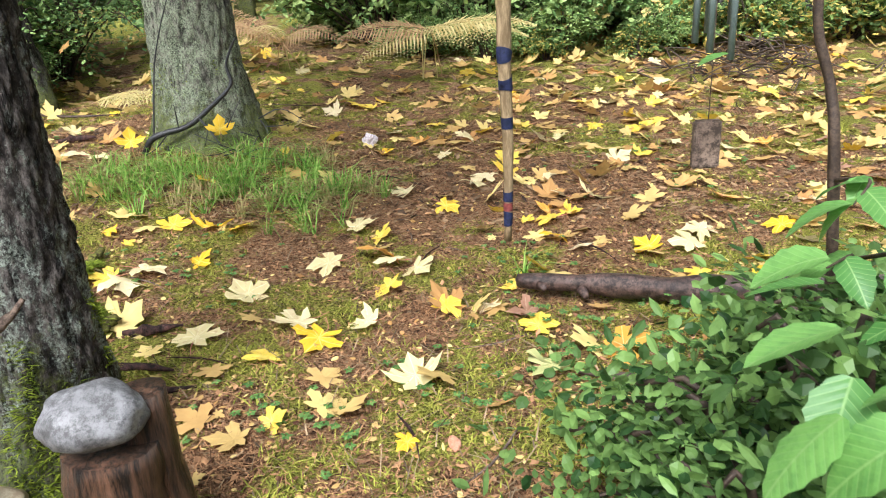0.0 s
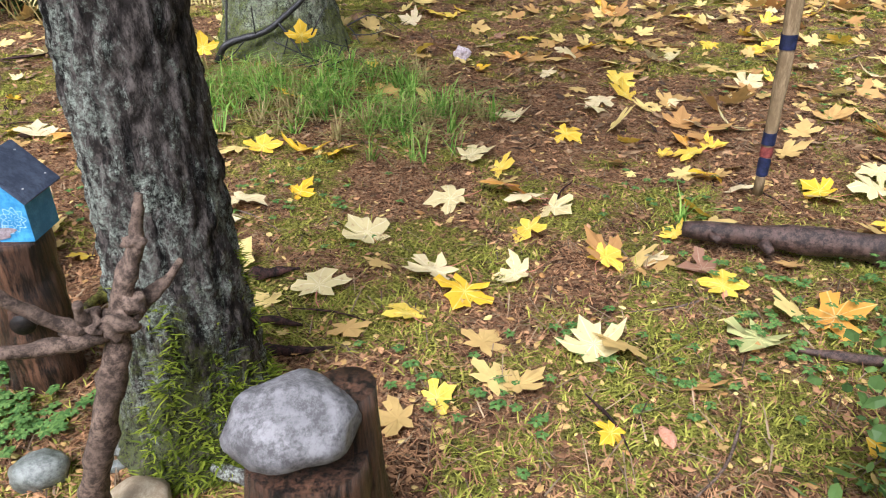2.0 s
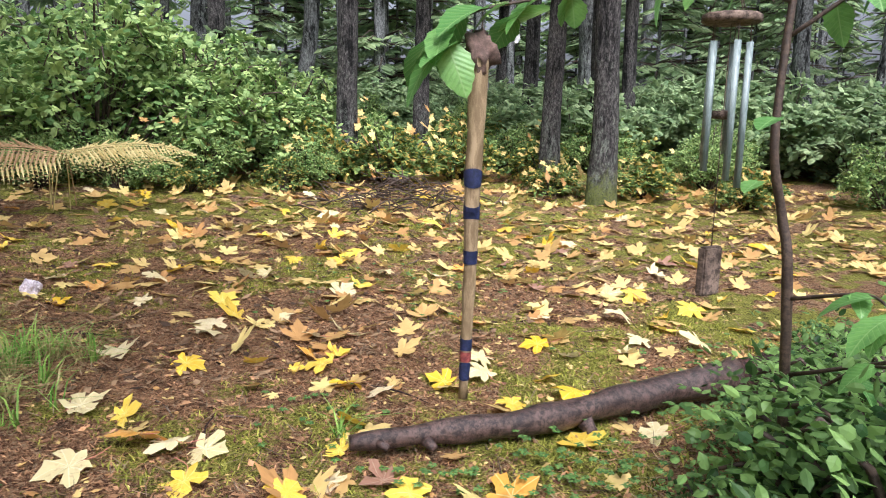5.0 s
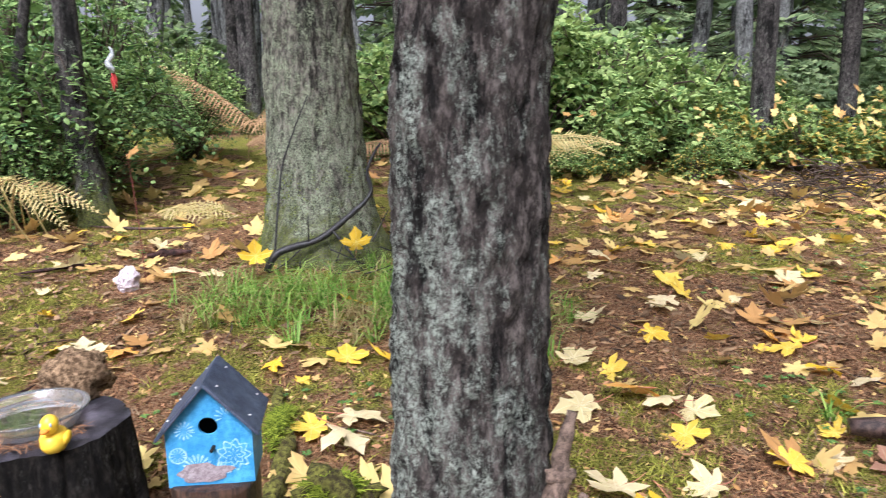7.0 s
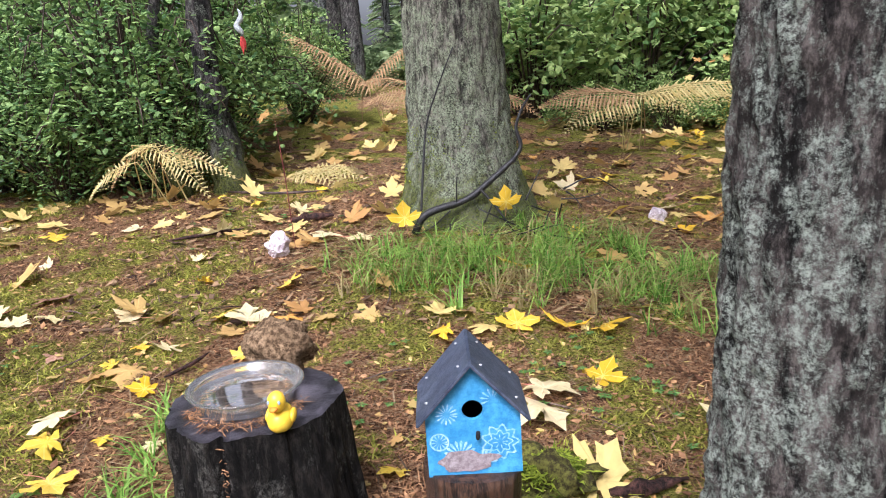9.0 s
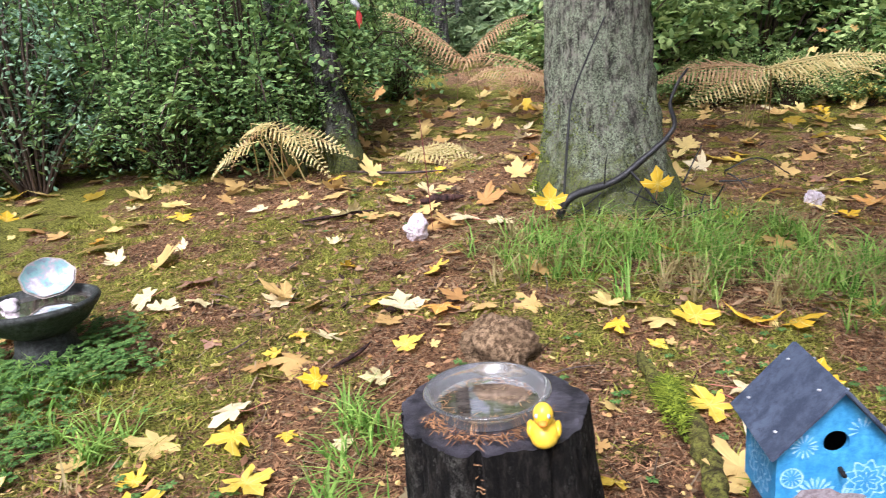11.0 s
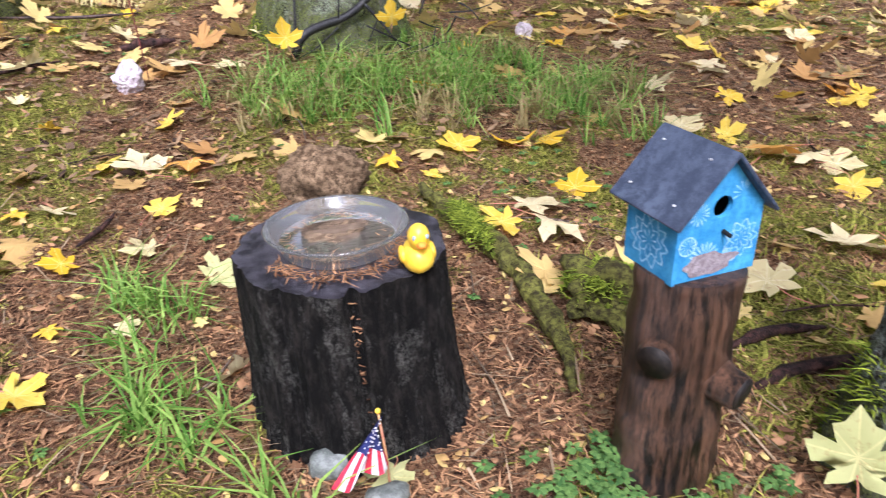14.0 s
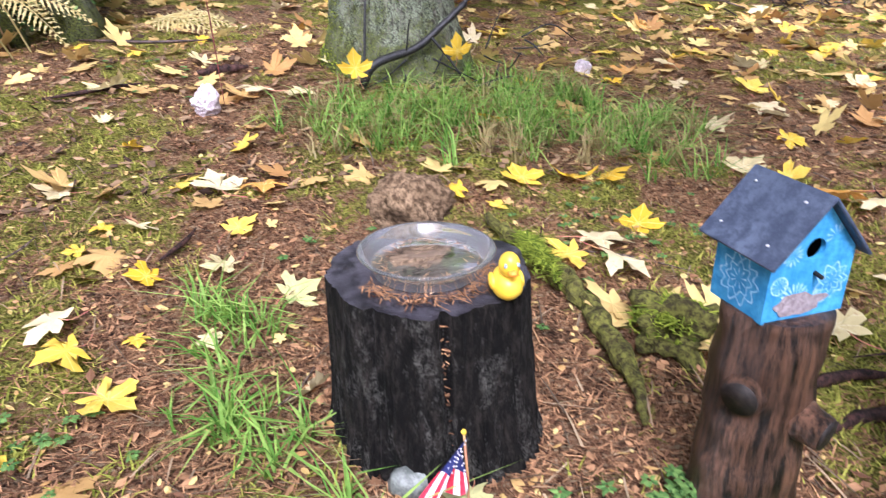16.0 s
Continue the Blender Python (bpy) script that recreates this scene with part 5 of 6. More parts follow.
for z0, z1, m, l in ((-0.24, -0.265, NAVY, "navy band"), (-0.305, -0.34, NAVY, "navy band"), (-0.405, -0.435, NAVY, "navy band"), (-0.6, -0.63, NAVY, "navy band"), (-0.632, -0.655, RED_PAINT, "dull red band"), (-0.66, -0.695, NAVY, "navy band")):
    band(z0 * 1.08, z1 * 1.08, m, l)
cap = blob((0.034, 0.03, 0.05), 3, 0.8, 9, 3.3)
bmesh.ops.translate(cap, vec=(-0.005, -0.02, 0.0), verts=cap.verts)
part("dead_leaf_cap", cap, DRY_LEAF, hanging, "crumpled dead leaf over the top")
piece("cord", *tube([(-0.005, -0.02, 0.0), (0.0, -0.02, 0.05), (0.0, -0.02, 0.09)], [0.002] * 3, 6), TWIG, hanging)

chime = thing("wind_chime", (0.625, 1.645, 1.47), "wind chime of aluminium tubes under a wooden disc", "wind chime")
disc = piece("top_disc", *lathe([(0.0, -0.012), (0.055, -0.012), (0.062, -0.008), (0.062, 0.004), (0.056, 0.008), (0.0, 0.008)], 32), DRIFT, chime, "dark wooden disc")
for k in range(5):
    a = 2 * math.pi * k / 5 + 0.4
    x, y = 0.041 * math.cos(a), 0.041 * math.sin(a)
    length = 0.235 + 0.018 * k
    piece("tube", *lathe([(0.006, -0.055 - length), (0.0076, -0.055 - length), (0.0076, -0.05), (0.006, -0.05), (0.006, -0.055 - length)], 16), ALUMINIUM, chime)
    chime.children[-1].location = (x, y, 0)
    piece("string", *tube([(x, y, -0.012), (x, y, -0.055)], [0.0012] * 2, 5), DRIFT, chime)
piece("clapper", *lathe([(0.0, -0.215), (0.024, -0.212), (0.026, -0.204), (0.024, -0.196), (0.0, -0.194)], 24), DRIFT, chime, "small wooden striker")
piece("center_string", *tube([(0, 0, -0.01), (0, 0, -0.52)], [0.0012] * 2, 5), DRIFT, chime)
for k in range(3):
    a = 2 * math.pi * k / 3
    piece("hanger_cord", *tube([(0.05 * math.cos(a), 0.05 * math.sin(a), 0.006), (0, 0, 0.11)], [0.0013] * 2, 5), DRIFT, chime)
piece("hook_cord", *tube([(0, 0, 0.11), (0.02, 0.03, 0.14)], [0.0015] * 2, 5), DRIFT, chime)
part("wind_sail", box((0.062, 0.022, 0.112), (-0.002, 0, -0.552), 0.004), DRIFT, chime, "weathered wooden wind catcher", False)

# black branch and leaf-green twigs at the big tree's foot
br = thing("dead_branch", (-1.95, 4.42, float(ground_z(-1.95, 4.42))), "black dead branch leaning on the big trunk", "branch")
for nm, pts, r0, r1 in (("main_limb", [(-1.93, 4.4, 0.4), (-1.86, 4.42, 0.5), (-1.66, 4.47, 0.55), (-1.5, 4.5, 0.66), (-1.4, 4.52, 0.74)], 0.022, 0.014),
                        ("hooked_tip", [(-1.41, 4.52, 0.73), (-1.36, 4.54, 0.8), (-1.38, 4.55, 0.9), (-1.34, 4.56, 1.0), (-1.3, 4.55, 1.06)], 0.013, 0.005),
                        ("twig", [(-1.9, 4.5, 0.46), (-1.87, 4.56, 0.75), (-1.84, 4.6, 0.95), (-1.76, 4.58, 1.15), (-1.68, 4.57, 1.32)], 0.007, 0.003),
                        ("twig", [(-1.58, 4.48, 0.6), (-1.5, 4.45, 0.5), (-1.42, 4.42, 0.38)], 0.008, 0.004)):
    ln = smooth_line([Vector(p) - br.location for p in pts], 6)
    piece(nm, *tube(ln, taper(len(ln), r0, r1), 8, 0.3, 25), DARK_TWIG, br)

rb = np.random.default_rng(61)
for _ in range(16):
    a = np.array([rb.uniform(-1.75, -1.15), rb.uniform(4.3, 4.5), rb.uniform(0.36, 0.6)])
    way = np.array([rb.normal(0.1, 0.2), rb.normal(0, 0.06), rb.normal(0.02, 0.13)])
    ln = smooth_line([Vector(a) - br.location, Vector(a + way * 0.5 + [0, 0, rb.normal(0, 0.03)]) - br.location, Vector(a + way) - br.location], 4)
    piece("twig", *tube(ln, taper(len(ln), 0.0045, 0.002), 6), DARK_TWIG, br)
heap = thing("brush_heap", at_ground(2.75, 6.9), "tangled heap of dead brown twigs at the glade's edge", "brush heap")
sprigs = []
for _ in range(150):
    a = np.array([rb.normal(0, 0.4), rb.normal(0, 0.25), 0.0])
    a[2] = rb.uniform(-0.02, 0.34) * math.exp(-(a[0] ** 2 + a[1] ** 2) * 2.2)
    b = rb.uniform(0, 6.28)
    way = np.array([math.cos(b), math.sin(b), rb.normal(0.05, 0.25)]) * rb.uniform(0.15, 0.45)
    sprigs.append(tube([tuple(a), tuple(a + way * 0.5 + [0, 0, 0.03]), tuple(a + way)], [0.008, 0.006, 0.003], 5))
piece("twig_tangle", *mixed(*sprigs), TWIG, heap)["kind"] = "stuff"

# net ornament with a red feather on the evergreen
net = thing("feather_ornament", (-3.17, 5.93, 1.66), "small hanging net ornament with a red feather", "hanging ornament")
piece("net", *tube(smooth_line([(0, 0, 0.07), (0.015, 0, 0.02), (-0.02, 0, -0.04), (0.01, 0, -0.09), (0, 0, -0.11)], 5), [0.003 + 0.02 * math.sin(math.pi * i / 20) for i in range(21)], 10, 0.5, 25), WEB_WHITE, net, "frayed grey-white net")
piece("feather", *leaflets([(0, 0, -0.1), (0.01, 0.004, -0.1)], [(0.02, 0, -1), (0.1, 0.1, -1)], [(0, -1, 0.1), (0.2, -1, 0)], [0.14, 0.11], [0.018, 0.014]), RED_FEATHER, net, "red feather")
piece("cord", *tube([(0, 0, 0.06), (-0.1, 0.1, 0.4)], [0.003, 0.003], 5), TWIG, net)
trunk2 = thing("leaning_trunk", at_ground(-3.3, 5.75, -0.05), "old bare leaning trunk inside the evergreen shrub", "tree")
ln = smooth_line([(0, 0, 0), (-0.06, 0.05, 0.5), (-0.12, 0.1, 1.1), (-0.1, 0.15, 2.6)], 8)
piece("trunk", *tube(ln, taper(len(ln), 0.13, 0.06), 24, 0.3, 12), BARK_FAR, trunk2)
ln = smooth_line([(-0.3, -0.1, 0), (-0.5, 0.0, 0.6), (-0.42, 0.1, 1.3), (-0.2, 0.2, 2.4)], 8)
piece("side_trunk", *tube(ln, taper(len(ln), 0.06, 0.03), 14, 0.3, 14), BARK_FAR, trunk2)
tent = part("pale_plastic_sheet", blob((0.42, 0.14, 0.3), 3, 0.5, 6, 2.0), TARP, None, "", False)
tent.location = (12.6, 17.88, 3.8)
tagged(tent, "crumpled pale plastic sheet tied to a trunk in the wood", "plastic sheet")


# ---- ferns ----
def frond_mesh(rnd, length, width, droop, lean, rise):
    """One bracken frond: an arching stalk with paired, tapering pinnae, each cut into lobes."""
    c, d, u, l, w, spine = [], [], [], [], [], []
    steps = max(16, int(28 * length))
    for i in range(steps + 1):
        f = i / steps
        spine.append(np.array([0, length * (f - 0.12 * f * f), rise + length * (lean * f - droop * f * f)]))
    for i in range(2, steps):
        f = i / steps
        reach = width * max(math.sin(math.pi * min(0.12 + f * 0.88, 1)), 0.0) ** 0.8 * (1.15 - 0.75 * f)
        for sgn in (-1, 1):
            tip = np.array([sgn, 0.35, -0.25 + rnd.normal(0, 0.06)])
            c.append(spine[i])
            d.append(tip)
            u.append([rnd.normal(0, 0.15), rnd.normal(0, 0.15), 1])
            l.append(reach * 1.05)
            w.append(0.004 + 0.02 * reach)
            m = max(int(reach / 0.026), 2)
            for j in range(m):
                g = (j + 0.5) / m
                p = spine[i] + tip * reach * g - np.array([0, 0, 0.25 * reach * g * g])
                for side in (-1, 1):
                    c.append(p)
                    d.append(np.array([sgn * 0.35, side * 1.0, -0.1]))
                    u.append([rnd.normal(0, 0.2), rnd.normal(0, 0.2), 1])
                    l.append(0.011 * (1.15 - 0.7 * g) * (0.6 + length))
                    w.append(0.0065 * (0.6 + length))
    return tube([(0, -0.1, 0), (0, -0.05, rise * 0.6)] + [tuple(p) for p in spine[::4]], taper(2 + len(spine[::4]), 0.005, 0.0015), 6), leaflets(c, d, u, l, w, 0.1)


def fern(place, fronds, label, rnd, rise=0.0, loose=0.03):
    t = thing("bracken_fern", at_ground(*place), label, "fern", "bracken ferns")
    for yaw, length, width, droop, lean, material in fronds:
        stalk, green = frond_mesh(rnd, length, width, droop, lean, rise)
        me = mesh_of("frond", *mixed(stalk, green), material, False)
        f = new("frond", me)
        f.parent = t
        f.location = (rnd.normal(0, loose), rnd.normal(0, loose), rnd.normal(0, loose * 0.6))
        f.rotation_euler = (rnd.normal(0, loose * 2), rnd.normal(0, loose * 2) - 0.42 * math.sin(radians(yaw)), radians(yaw))
    return t


rf = np.random.default_rng(31)
fern((-0.2, 7.2), [(-97, 1.2, 0.28, 0.34, 0.3, FERN_YELLOW), (-80, 1.1, 0.24, 0.34, 0.12, FERN_YELLOW), (94, 1.0, 0.28, 0.36, 0.3, FERN_BROWN), (116, 0.85, 0.28, 0.5, 0.24, FERN_YELLOW), (-128, 0.7, 0.24, 0.6, 0.2, FERN_YELLOW)], "large arching bracken turning yellow and brown", rf, 0.5)
fern((-1.7, 7.6), [(80, 1.0, 0.25, 0.75, 0.95, FERN_BROWN), (120, 0.9, 0.25, 0.8, 0.85, FERN_BROWN), (60, 1.2, 0.25, 0.6, 0.9, FERN_BROWN), (-110, 0.9, 0.25, 0.9, 0.9, FERN_BROWN), (170, 0.7, 0.22, 0.8, 0.9, FERN_YELLOW)], "brown drooping bracken behind the big tree", rf, 0.3)
fern((-2.7, 8.8), [(100, 1.0, 0.3, 0.5, 1.1, FERN_BROWN), (70, 1.1, 0.3, 0.5, 1.2, FERN_BROWN), (-100, 0.9, 0.3, 0.6, 1.1, FERN_BROWN)], "brown bracken beside the woodland path", rf, 0.4)
fern((-3.72, 5.5), [(104, 0.42, 0.13, 0.55, 0.05, FERN_YELLOW), (128, 0.34, 0.12, 0.8, 0.1, FERN_BROWN), (-150, 0.34, 0.12, 0.9, 0.1, FERN_YELLOW), (-108, 0.5, 0.14, 0.5, 0.05, FERN_YELLOW), (-86, 0.55, 0.13, 0.45, 0.08, FERN_YELLOW), (84, 0.32, 0.12, 0.5, 0.2, FERN_YELLOW), (-122, 0.4, 0.12, 0.6, 0.0, FERN_YELLOW), (-75, 0.4, 0.11, 0.7, 0.2, FERN_BROWN)], "small pale yellow fern under the evergreen shrub", rf, 0.4, 0.1)
fern((-3.0, 6.1), [(-90, 0.7, 0.16, 0.8, 0.75, FERN_YELLOW), (-60, 0.8, 0.16, 0.7, 0.6, FERN_YELLOW), (-120, 0.8, 0.18, 0.85, 0.6, FERN_YELLOW), (170, 0.4, 0.1, 1.0, 0.7, FERN_BROWN)], "straw-yellow fern fronds across the path", rf)
fern((5.3, 6.9), [(60, 0.6, 0.14, 0.6, 1.0, SHRUB_GREEN), (140, 0.6, 0.14, 0.6, 1.0, SHRUB_GREEN), (-140, 0.6, 0.14, 0.6, 1.0, SHRUB_GREEN), (-50, 0.6, 0.14, 0.6, 1.0, SHRUB_GREEN), (0, 0.6, 0.14, 0.6, 1.0, SHRUB_GREEN)], "green sword fern at a trunk foot", rf)

# low shrubs beside the path's start
low = shrub("huckleberry_shrub", rs, SAPLING_LEAF, "low fresh green shrub with small oval leaves and red stems", "shrub", "low shrubs by the path", radius=0.42, height=0.66, stems=46, per_stem=11, leaf=0.03, width=0.0098, low=0.2, droop=0.12, blade=oval_leaflets)
set_out(low, [(0.62, 0.98, 1.1), (0.68, 1.3, 1.0), (0.98, 1.3, 1.25), (0.95, 0.8, 1.35), (1.35, 1.55, 1.1), (1.5, 1.0, 1.2), (0.75, 1.6, 0.6), (1.9, 1.9, 0.8), (0.35, 0.98, 0.5), (0.8, 1.1, 1.35), (1.6, 1.75, 0.9), (2.2, 2.1, 0.7)], rs)

# ---- fallen leaves ----
PALE_LEAVES = [(-0.88, 2.79, 0.25), (-0.62, 2.54, 0.21), (-0.99, 2.45, 0.21), (-1.41, 3.03, 0.21), (-0.34, 2.53, 0.16), (-0.16, 3.03, 0.18), (-0.58, 3.09, 0.20), (-1.45, 2.84, 0.19), (-0.13, 2.15, 0.19), (0.14, 2.66, 0.13), (0.78, 3.89, 0.28), (0.13, 4.14, 0.20), (-0.28, 4.05, 0.18), (-0.06, 4.72, 0.13), (0.08, 5.07, 0.16), (0.62, 5.03, 0.20), (1.07, 4.56, 0.19), (1.47, 4.75, 0.16), (-0.42, 5.19, 0.15), (-0.96, 5.80, 0.19), (-1.54, 7.51, 0.18), (-2.40, 4.45, 0.22), (-1.98, 4.78, 0.17), (0.59, 3.18, 0.14), (1.08, 3.15, 0.19), (1.23, 3.36, 0.17), (0.19, 4.26, 0.30), (-0.49, 3.53, 0.20), (1.17, 3.28, 0.16), (1.87, 3.66, 0.14)]
PALE_LEAVES_B = [(2.30, 3.47, 0.23), (2.62, 3.85, 0.23), (2.34, 2.94, 0.26), (2.13, 3.14, 0.16), (1.92, 3.01, 0.15), (3.30, 4.03, 0.22), (1.79, 4.64, 0.18), (3.34, 5.02, 0.20), (0.75, 5.05, 0.19), (2.98, 4.33, 0.17), (1.30, 5.96, 0.19), (1.85, 6.48, 0.21), (0.57, 4.23, 0.11), (1.64, 3.15, 0.12), (-2.22, 4.42, 0.17), (-3.04, 4.63, 0.23), (-2.58, 3.11, 0.13), (-2.59, 3.63, 0.18), (-3.12, 3.70, 0.15), (-3.46, 3.66, 0.13), (-3.60, 3.63, 0.15), (-3.72, 3.71, 0.16), (-4.13, 4.19, 0.12), (-2.84, 3.38, 0.13), (-2.99, 2.87, 0.15), (-1.72, 4.69, 0.12), (-1.65, 3.02, 0.09), (-2.51, 6.28, 0.15), (-2.65, 4.95, 0.15), (-2.11, 6.83, 0.19)]
PALE_LEAVES_C = [(-3.81, 9.44, 0.27), (-4.43, 3.28, 0.14), (-4.01, 2.54, 0.13), (-2.62, 2.74, 0.07), (-3.79, 9.18, 0.26), (-2.40, 2.49, 0.13), (-0.27, 3.05, 0.17)]
YELLOW_LEAVES = [(-0.51, 2.41, 0.20), (-0.69, 2.28, 0.16), (-0.28, 2.84, 0.17), (-1.12, 3.52, 0.20), (-1.47, 3.56, 0.18), (-1.56, 2.95, 0.17), (-1.20, 3.14, 0.16), (-0.57, 1.91, 0.11), (-0.14, 1.79, 0.09), (-0.03, 2.62, 0.15), (0.50, 3.56, 0.19), (0.25, 5.25, 0.19), (1.25, 4.63, 0.16), (1.35, 5.18, 0.19), (-0.69, 6.03, 0.24), (-1.43, 4.05, 0.23), (-0.79, 4.90, 0.18), (-1.08, 4.53, 0.13), (0.32, 2.45, 0.16), (0.38, 3.01, 0.16), (0.26, 2.85, 0.11), (0.48, 3.27, 0.14), (0.92, 3.18, 0.16), (0.35, 4.61, 0.20), (-0.04, 3.80, 0.18), (0.25, 3.72, 0.14), (-0.36, 3.40, 0.14), (1.32, 2.78, 0.20), (1.05, 2.85, 0.15), (1.36, 3.00, 0.15)]
YELLOW_LEAVES_B = [(1.61, 3.35, 0.18), (2.72, 3.73, 0.21), (2.44, 3.24, 0.21), (2.86, 3.38, 0.23), (3.78, 4.08, 0.23), (4.92, 4.29, 0.30), (4.22, 3.62, 0.30), (1.07, 2.45, 0.19), (1.89, 5.33, 0.20), (1.51, 5.27, 0.19), (2.57, 5.93, 0.20), (3.25, 7.12, 0.28), (2.05, 6.08, 0.20), (2.63, 8.26, 0.27), (3.63, 7.97, 0.27), (3.17, 5.08, 0.24), (3.17, 5.63, 0.21), (3.62, 6.70, 0.24), (0.54, 5.46, 0.20), (-0.61, 6.20, 0.18), (0.15, 7.35, 0.19), (0.39, 7.34, 0.19), (3.81, 5.41, 0.22), (1.62, 5.88, 0.16), (-2.49, 3.96, 0.15), (-2.90, 4.00, 0.10), (-2.53, 3.36, 0.14), (-2.71, 3.66, 0.14), (-4.91, 5.31, 0.19), (-4.06, 4.80, 0.16)]
YELLOW_LEAVES_C = [(-5.53, 5.36, 0.27), (-2.94, 3.39, 0.09), (-2.99, 3.25, 0.08), (-2.79, 3.07, 0.12), (-2.95, 2.73, 0.14), (-2.83, 2.55, 0.15), (-3.14, 2.54, 0.09), (-2.79, 2.77, 0.07), (-1.27, 3.53, 0.20), (-0.81, 6.09, 0.21), (-2.96, 5.19, 0.10), (-1.76, 3.47, 0.11), (-1.64, 3.37, 0.08), (-2.09, 8.29, 0.23), (0.67, 11.09, 0.30), (-5.38, 4.74, 0.22), (-5.24, 4.89, 0.15), (-3.79, 2.44, 0.07), (-3.07, 2.39, 0.19), (-3.37, 9.21, 0.26), (-5.72, 4.60, 0.15), (0.34, 4.37, 0.20)]
ORANGE_LEAVES = [(-0.36, 3.12, 0.21), (-0.22, 5.01, 0.18), (0.53, 6.15, 0.20), (0.61, 2.29, 0.27), (1.47, 3.78, 0.21), (1.89, 2.67, 0.17), (2.07, 4.73, 0.16), (-2.43, 3.61, 0.16), (-4.38, 4.45, 0.10), (-5.06, 4.08, 0.11), (-4.21, 2.80, 0.10)]
BROWN_LEAVES = [(0.29, 2.57, 0.16), (3.61, 4.23, 0.19), (-3.57, 3.89, 0.30), (-4.23, 3.13, 0.15), (-4.97, 3.73, 0.18)]
GREENISH_LEAVES = [(0.34, 2.16, 0.20), (-2.39, 2.92, 0.14), (-2.15, 2.10, 0.10)]
HALF = [(0.0, 0.0), (0.1, -0.1), (0.4, -0.14), (0.36, 0.0), (0.27, 0.09), (0.46, 0.17), (0.62, 0.2), (0.74, 0.45), (0.58, 0.46), (0.52, 0.57), (0.24, 0.42), (0.27, 0.56), (0.36, 0.72), (0.2, 0.78), (0.0, 1.06)]


def maple_leaf(rnd, curl, twist):
    """A five-lobed maple leaf with a stalk; lobes lift or droop with curl."""
    half = [(x * rnd.uniform(0.9, 1.1), y + rnd.normal(0, 0.015)) for x, y in HALF]
    half[0] = (0.0, 0.0)
    left = [(-x * rnd.uniform(0.9, 1.1), y + rnd.normal(0, 0.015)) for x, y in half[1:-1]][::-1]
    rim = half + left
    n = len(rim)
    cx, cy = 0.0, 0.22

    def z(x, y):
        r2 = x * x + (y - cy) ** 2
        fold = abs(math.sin(1.5 * math.atan2(x, y + 0.05) * 2)) * 0.12 * math.sqrt(r2)
        return curl * r2 * (0.55 + 0.45 * math.cos(2 * math.atan2(x, y - cy) + twist)) + fold + 0.1 * noise.noise(Vector((x * 2.4, y * 2.4, twist)))
    vs = [(cx, cy, z(cx, cy))]
    for f in (0.5, 1.0):
        vs += [(cx + (x - cx) * f, cy + (y - cy) * f, z(cx + (x - cx) * f, cy + (y - cy) * f)) for x, y in rim]
    fs = []
    for k in range(n):
        j = (k + 1) % n
        fs += [(0, 1 + k, 1 + j), (1 + k, 1 + n + k, 1 + n + j, 1 + j)]
    sv, sf = tube(smooth_line([(0, 0.05, z(0, 0.05)), (0.02, -0.25, -0.02), (0.08 * twist, -0.6, 0.02)], 3), taper(7, 0.014, 0.01), 5)
    k = len(vs)
    count = len(fs)
    vs, fs = mixed((vs, fs), (sv, sf))
    low = min(v[2] for v in vs)
    return [(v[0], v[1] - 0.3, v[2] - low) for v in vs], fs, count


KINDS = (("pale", PALE, "pale cream-yellow fallen maple leaf on the forest floor"), ("yellow", YELLOW, "bright yellow fallen maple leaf on moss and needles"), ("orange", ORANGE, "orange fallen maple leaf on the forest floor"), ("brown", BROWN, "large brown fallen maple leaf lying flat"), ("greenish", GREENISH, "green-yellow fallen maple leaf on the ground"))
MAPLE = {}
rm = np.random.default_rng(41)
for kind, material, _ in KINDS:
    MAPLE[kind] = []
    for v in range(7):
        vs, fs, count = maple_leaf(rm, (0.15, 0.45, -0.35, 0.6, 0.25, -0.5, 0.35)[v], v * 0.9)
        me = mesh_of("maple_leaf", vs, fs, [material, STALK], True)
        me.polygons.foreach_set("material_index", [0] * count + [1] * (len(fs) - count))
        MAPLE[kind].append(me)


def lay_leaf(kind, x, y, size, rnd, dz=0.004, steep=0.0):
    label = next(l for k, _, l in KINDS if k == kind)
    leaf = new("maple_leaf", MAPLE[kind][rnd.integers(0, 7)])
    tilt = 15 + steep
    s = min(size, 0.21) * 0.74
    leaf.matrix_basis = Matrix.LocRotScale((x, y, bumpy_z(x, y) + dz), Euler((radians(rnd.normal(0, tilt)), radians(rnd.normal(0, tilt)), rnd.uniform(0, 6.28))), (s, s, s))
    return tagged(leaf, label, "leaf", "fallen maple leaves")


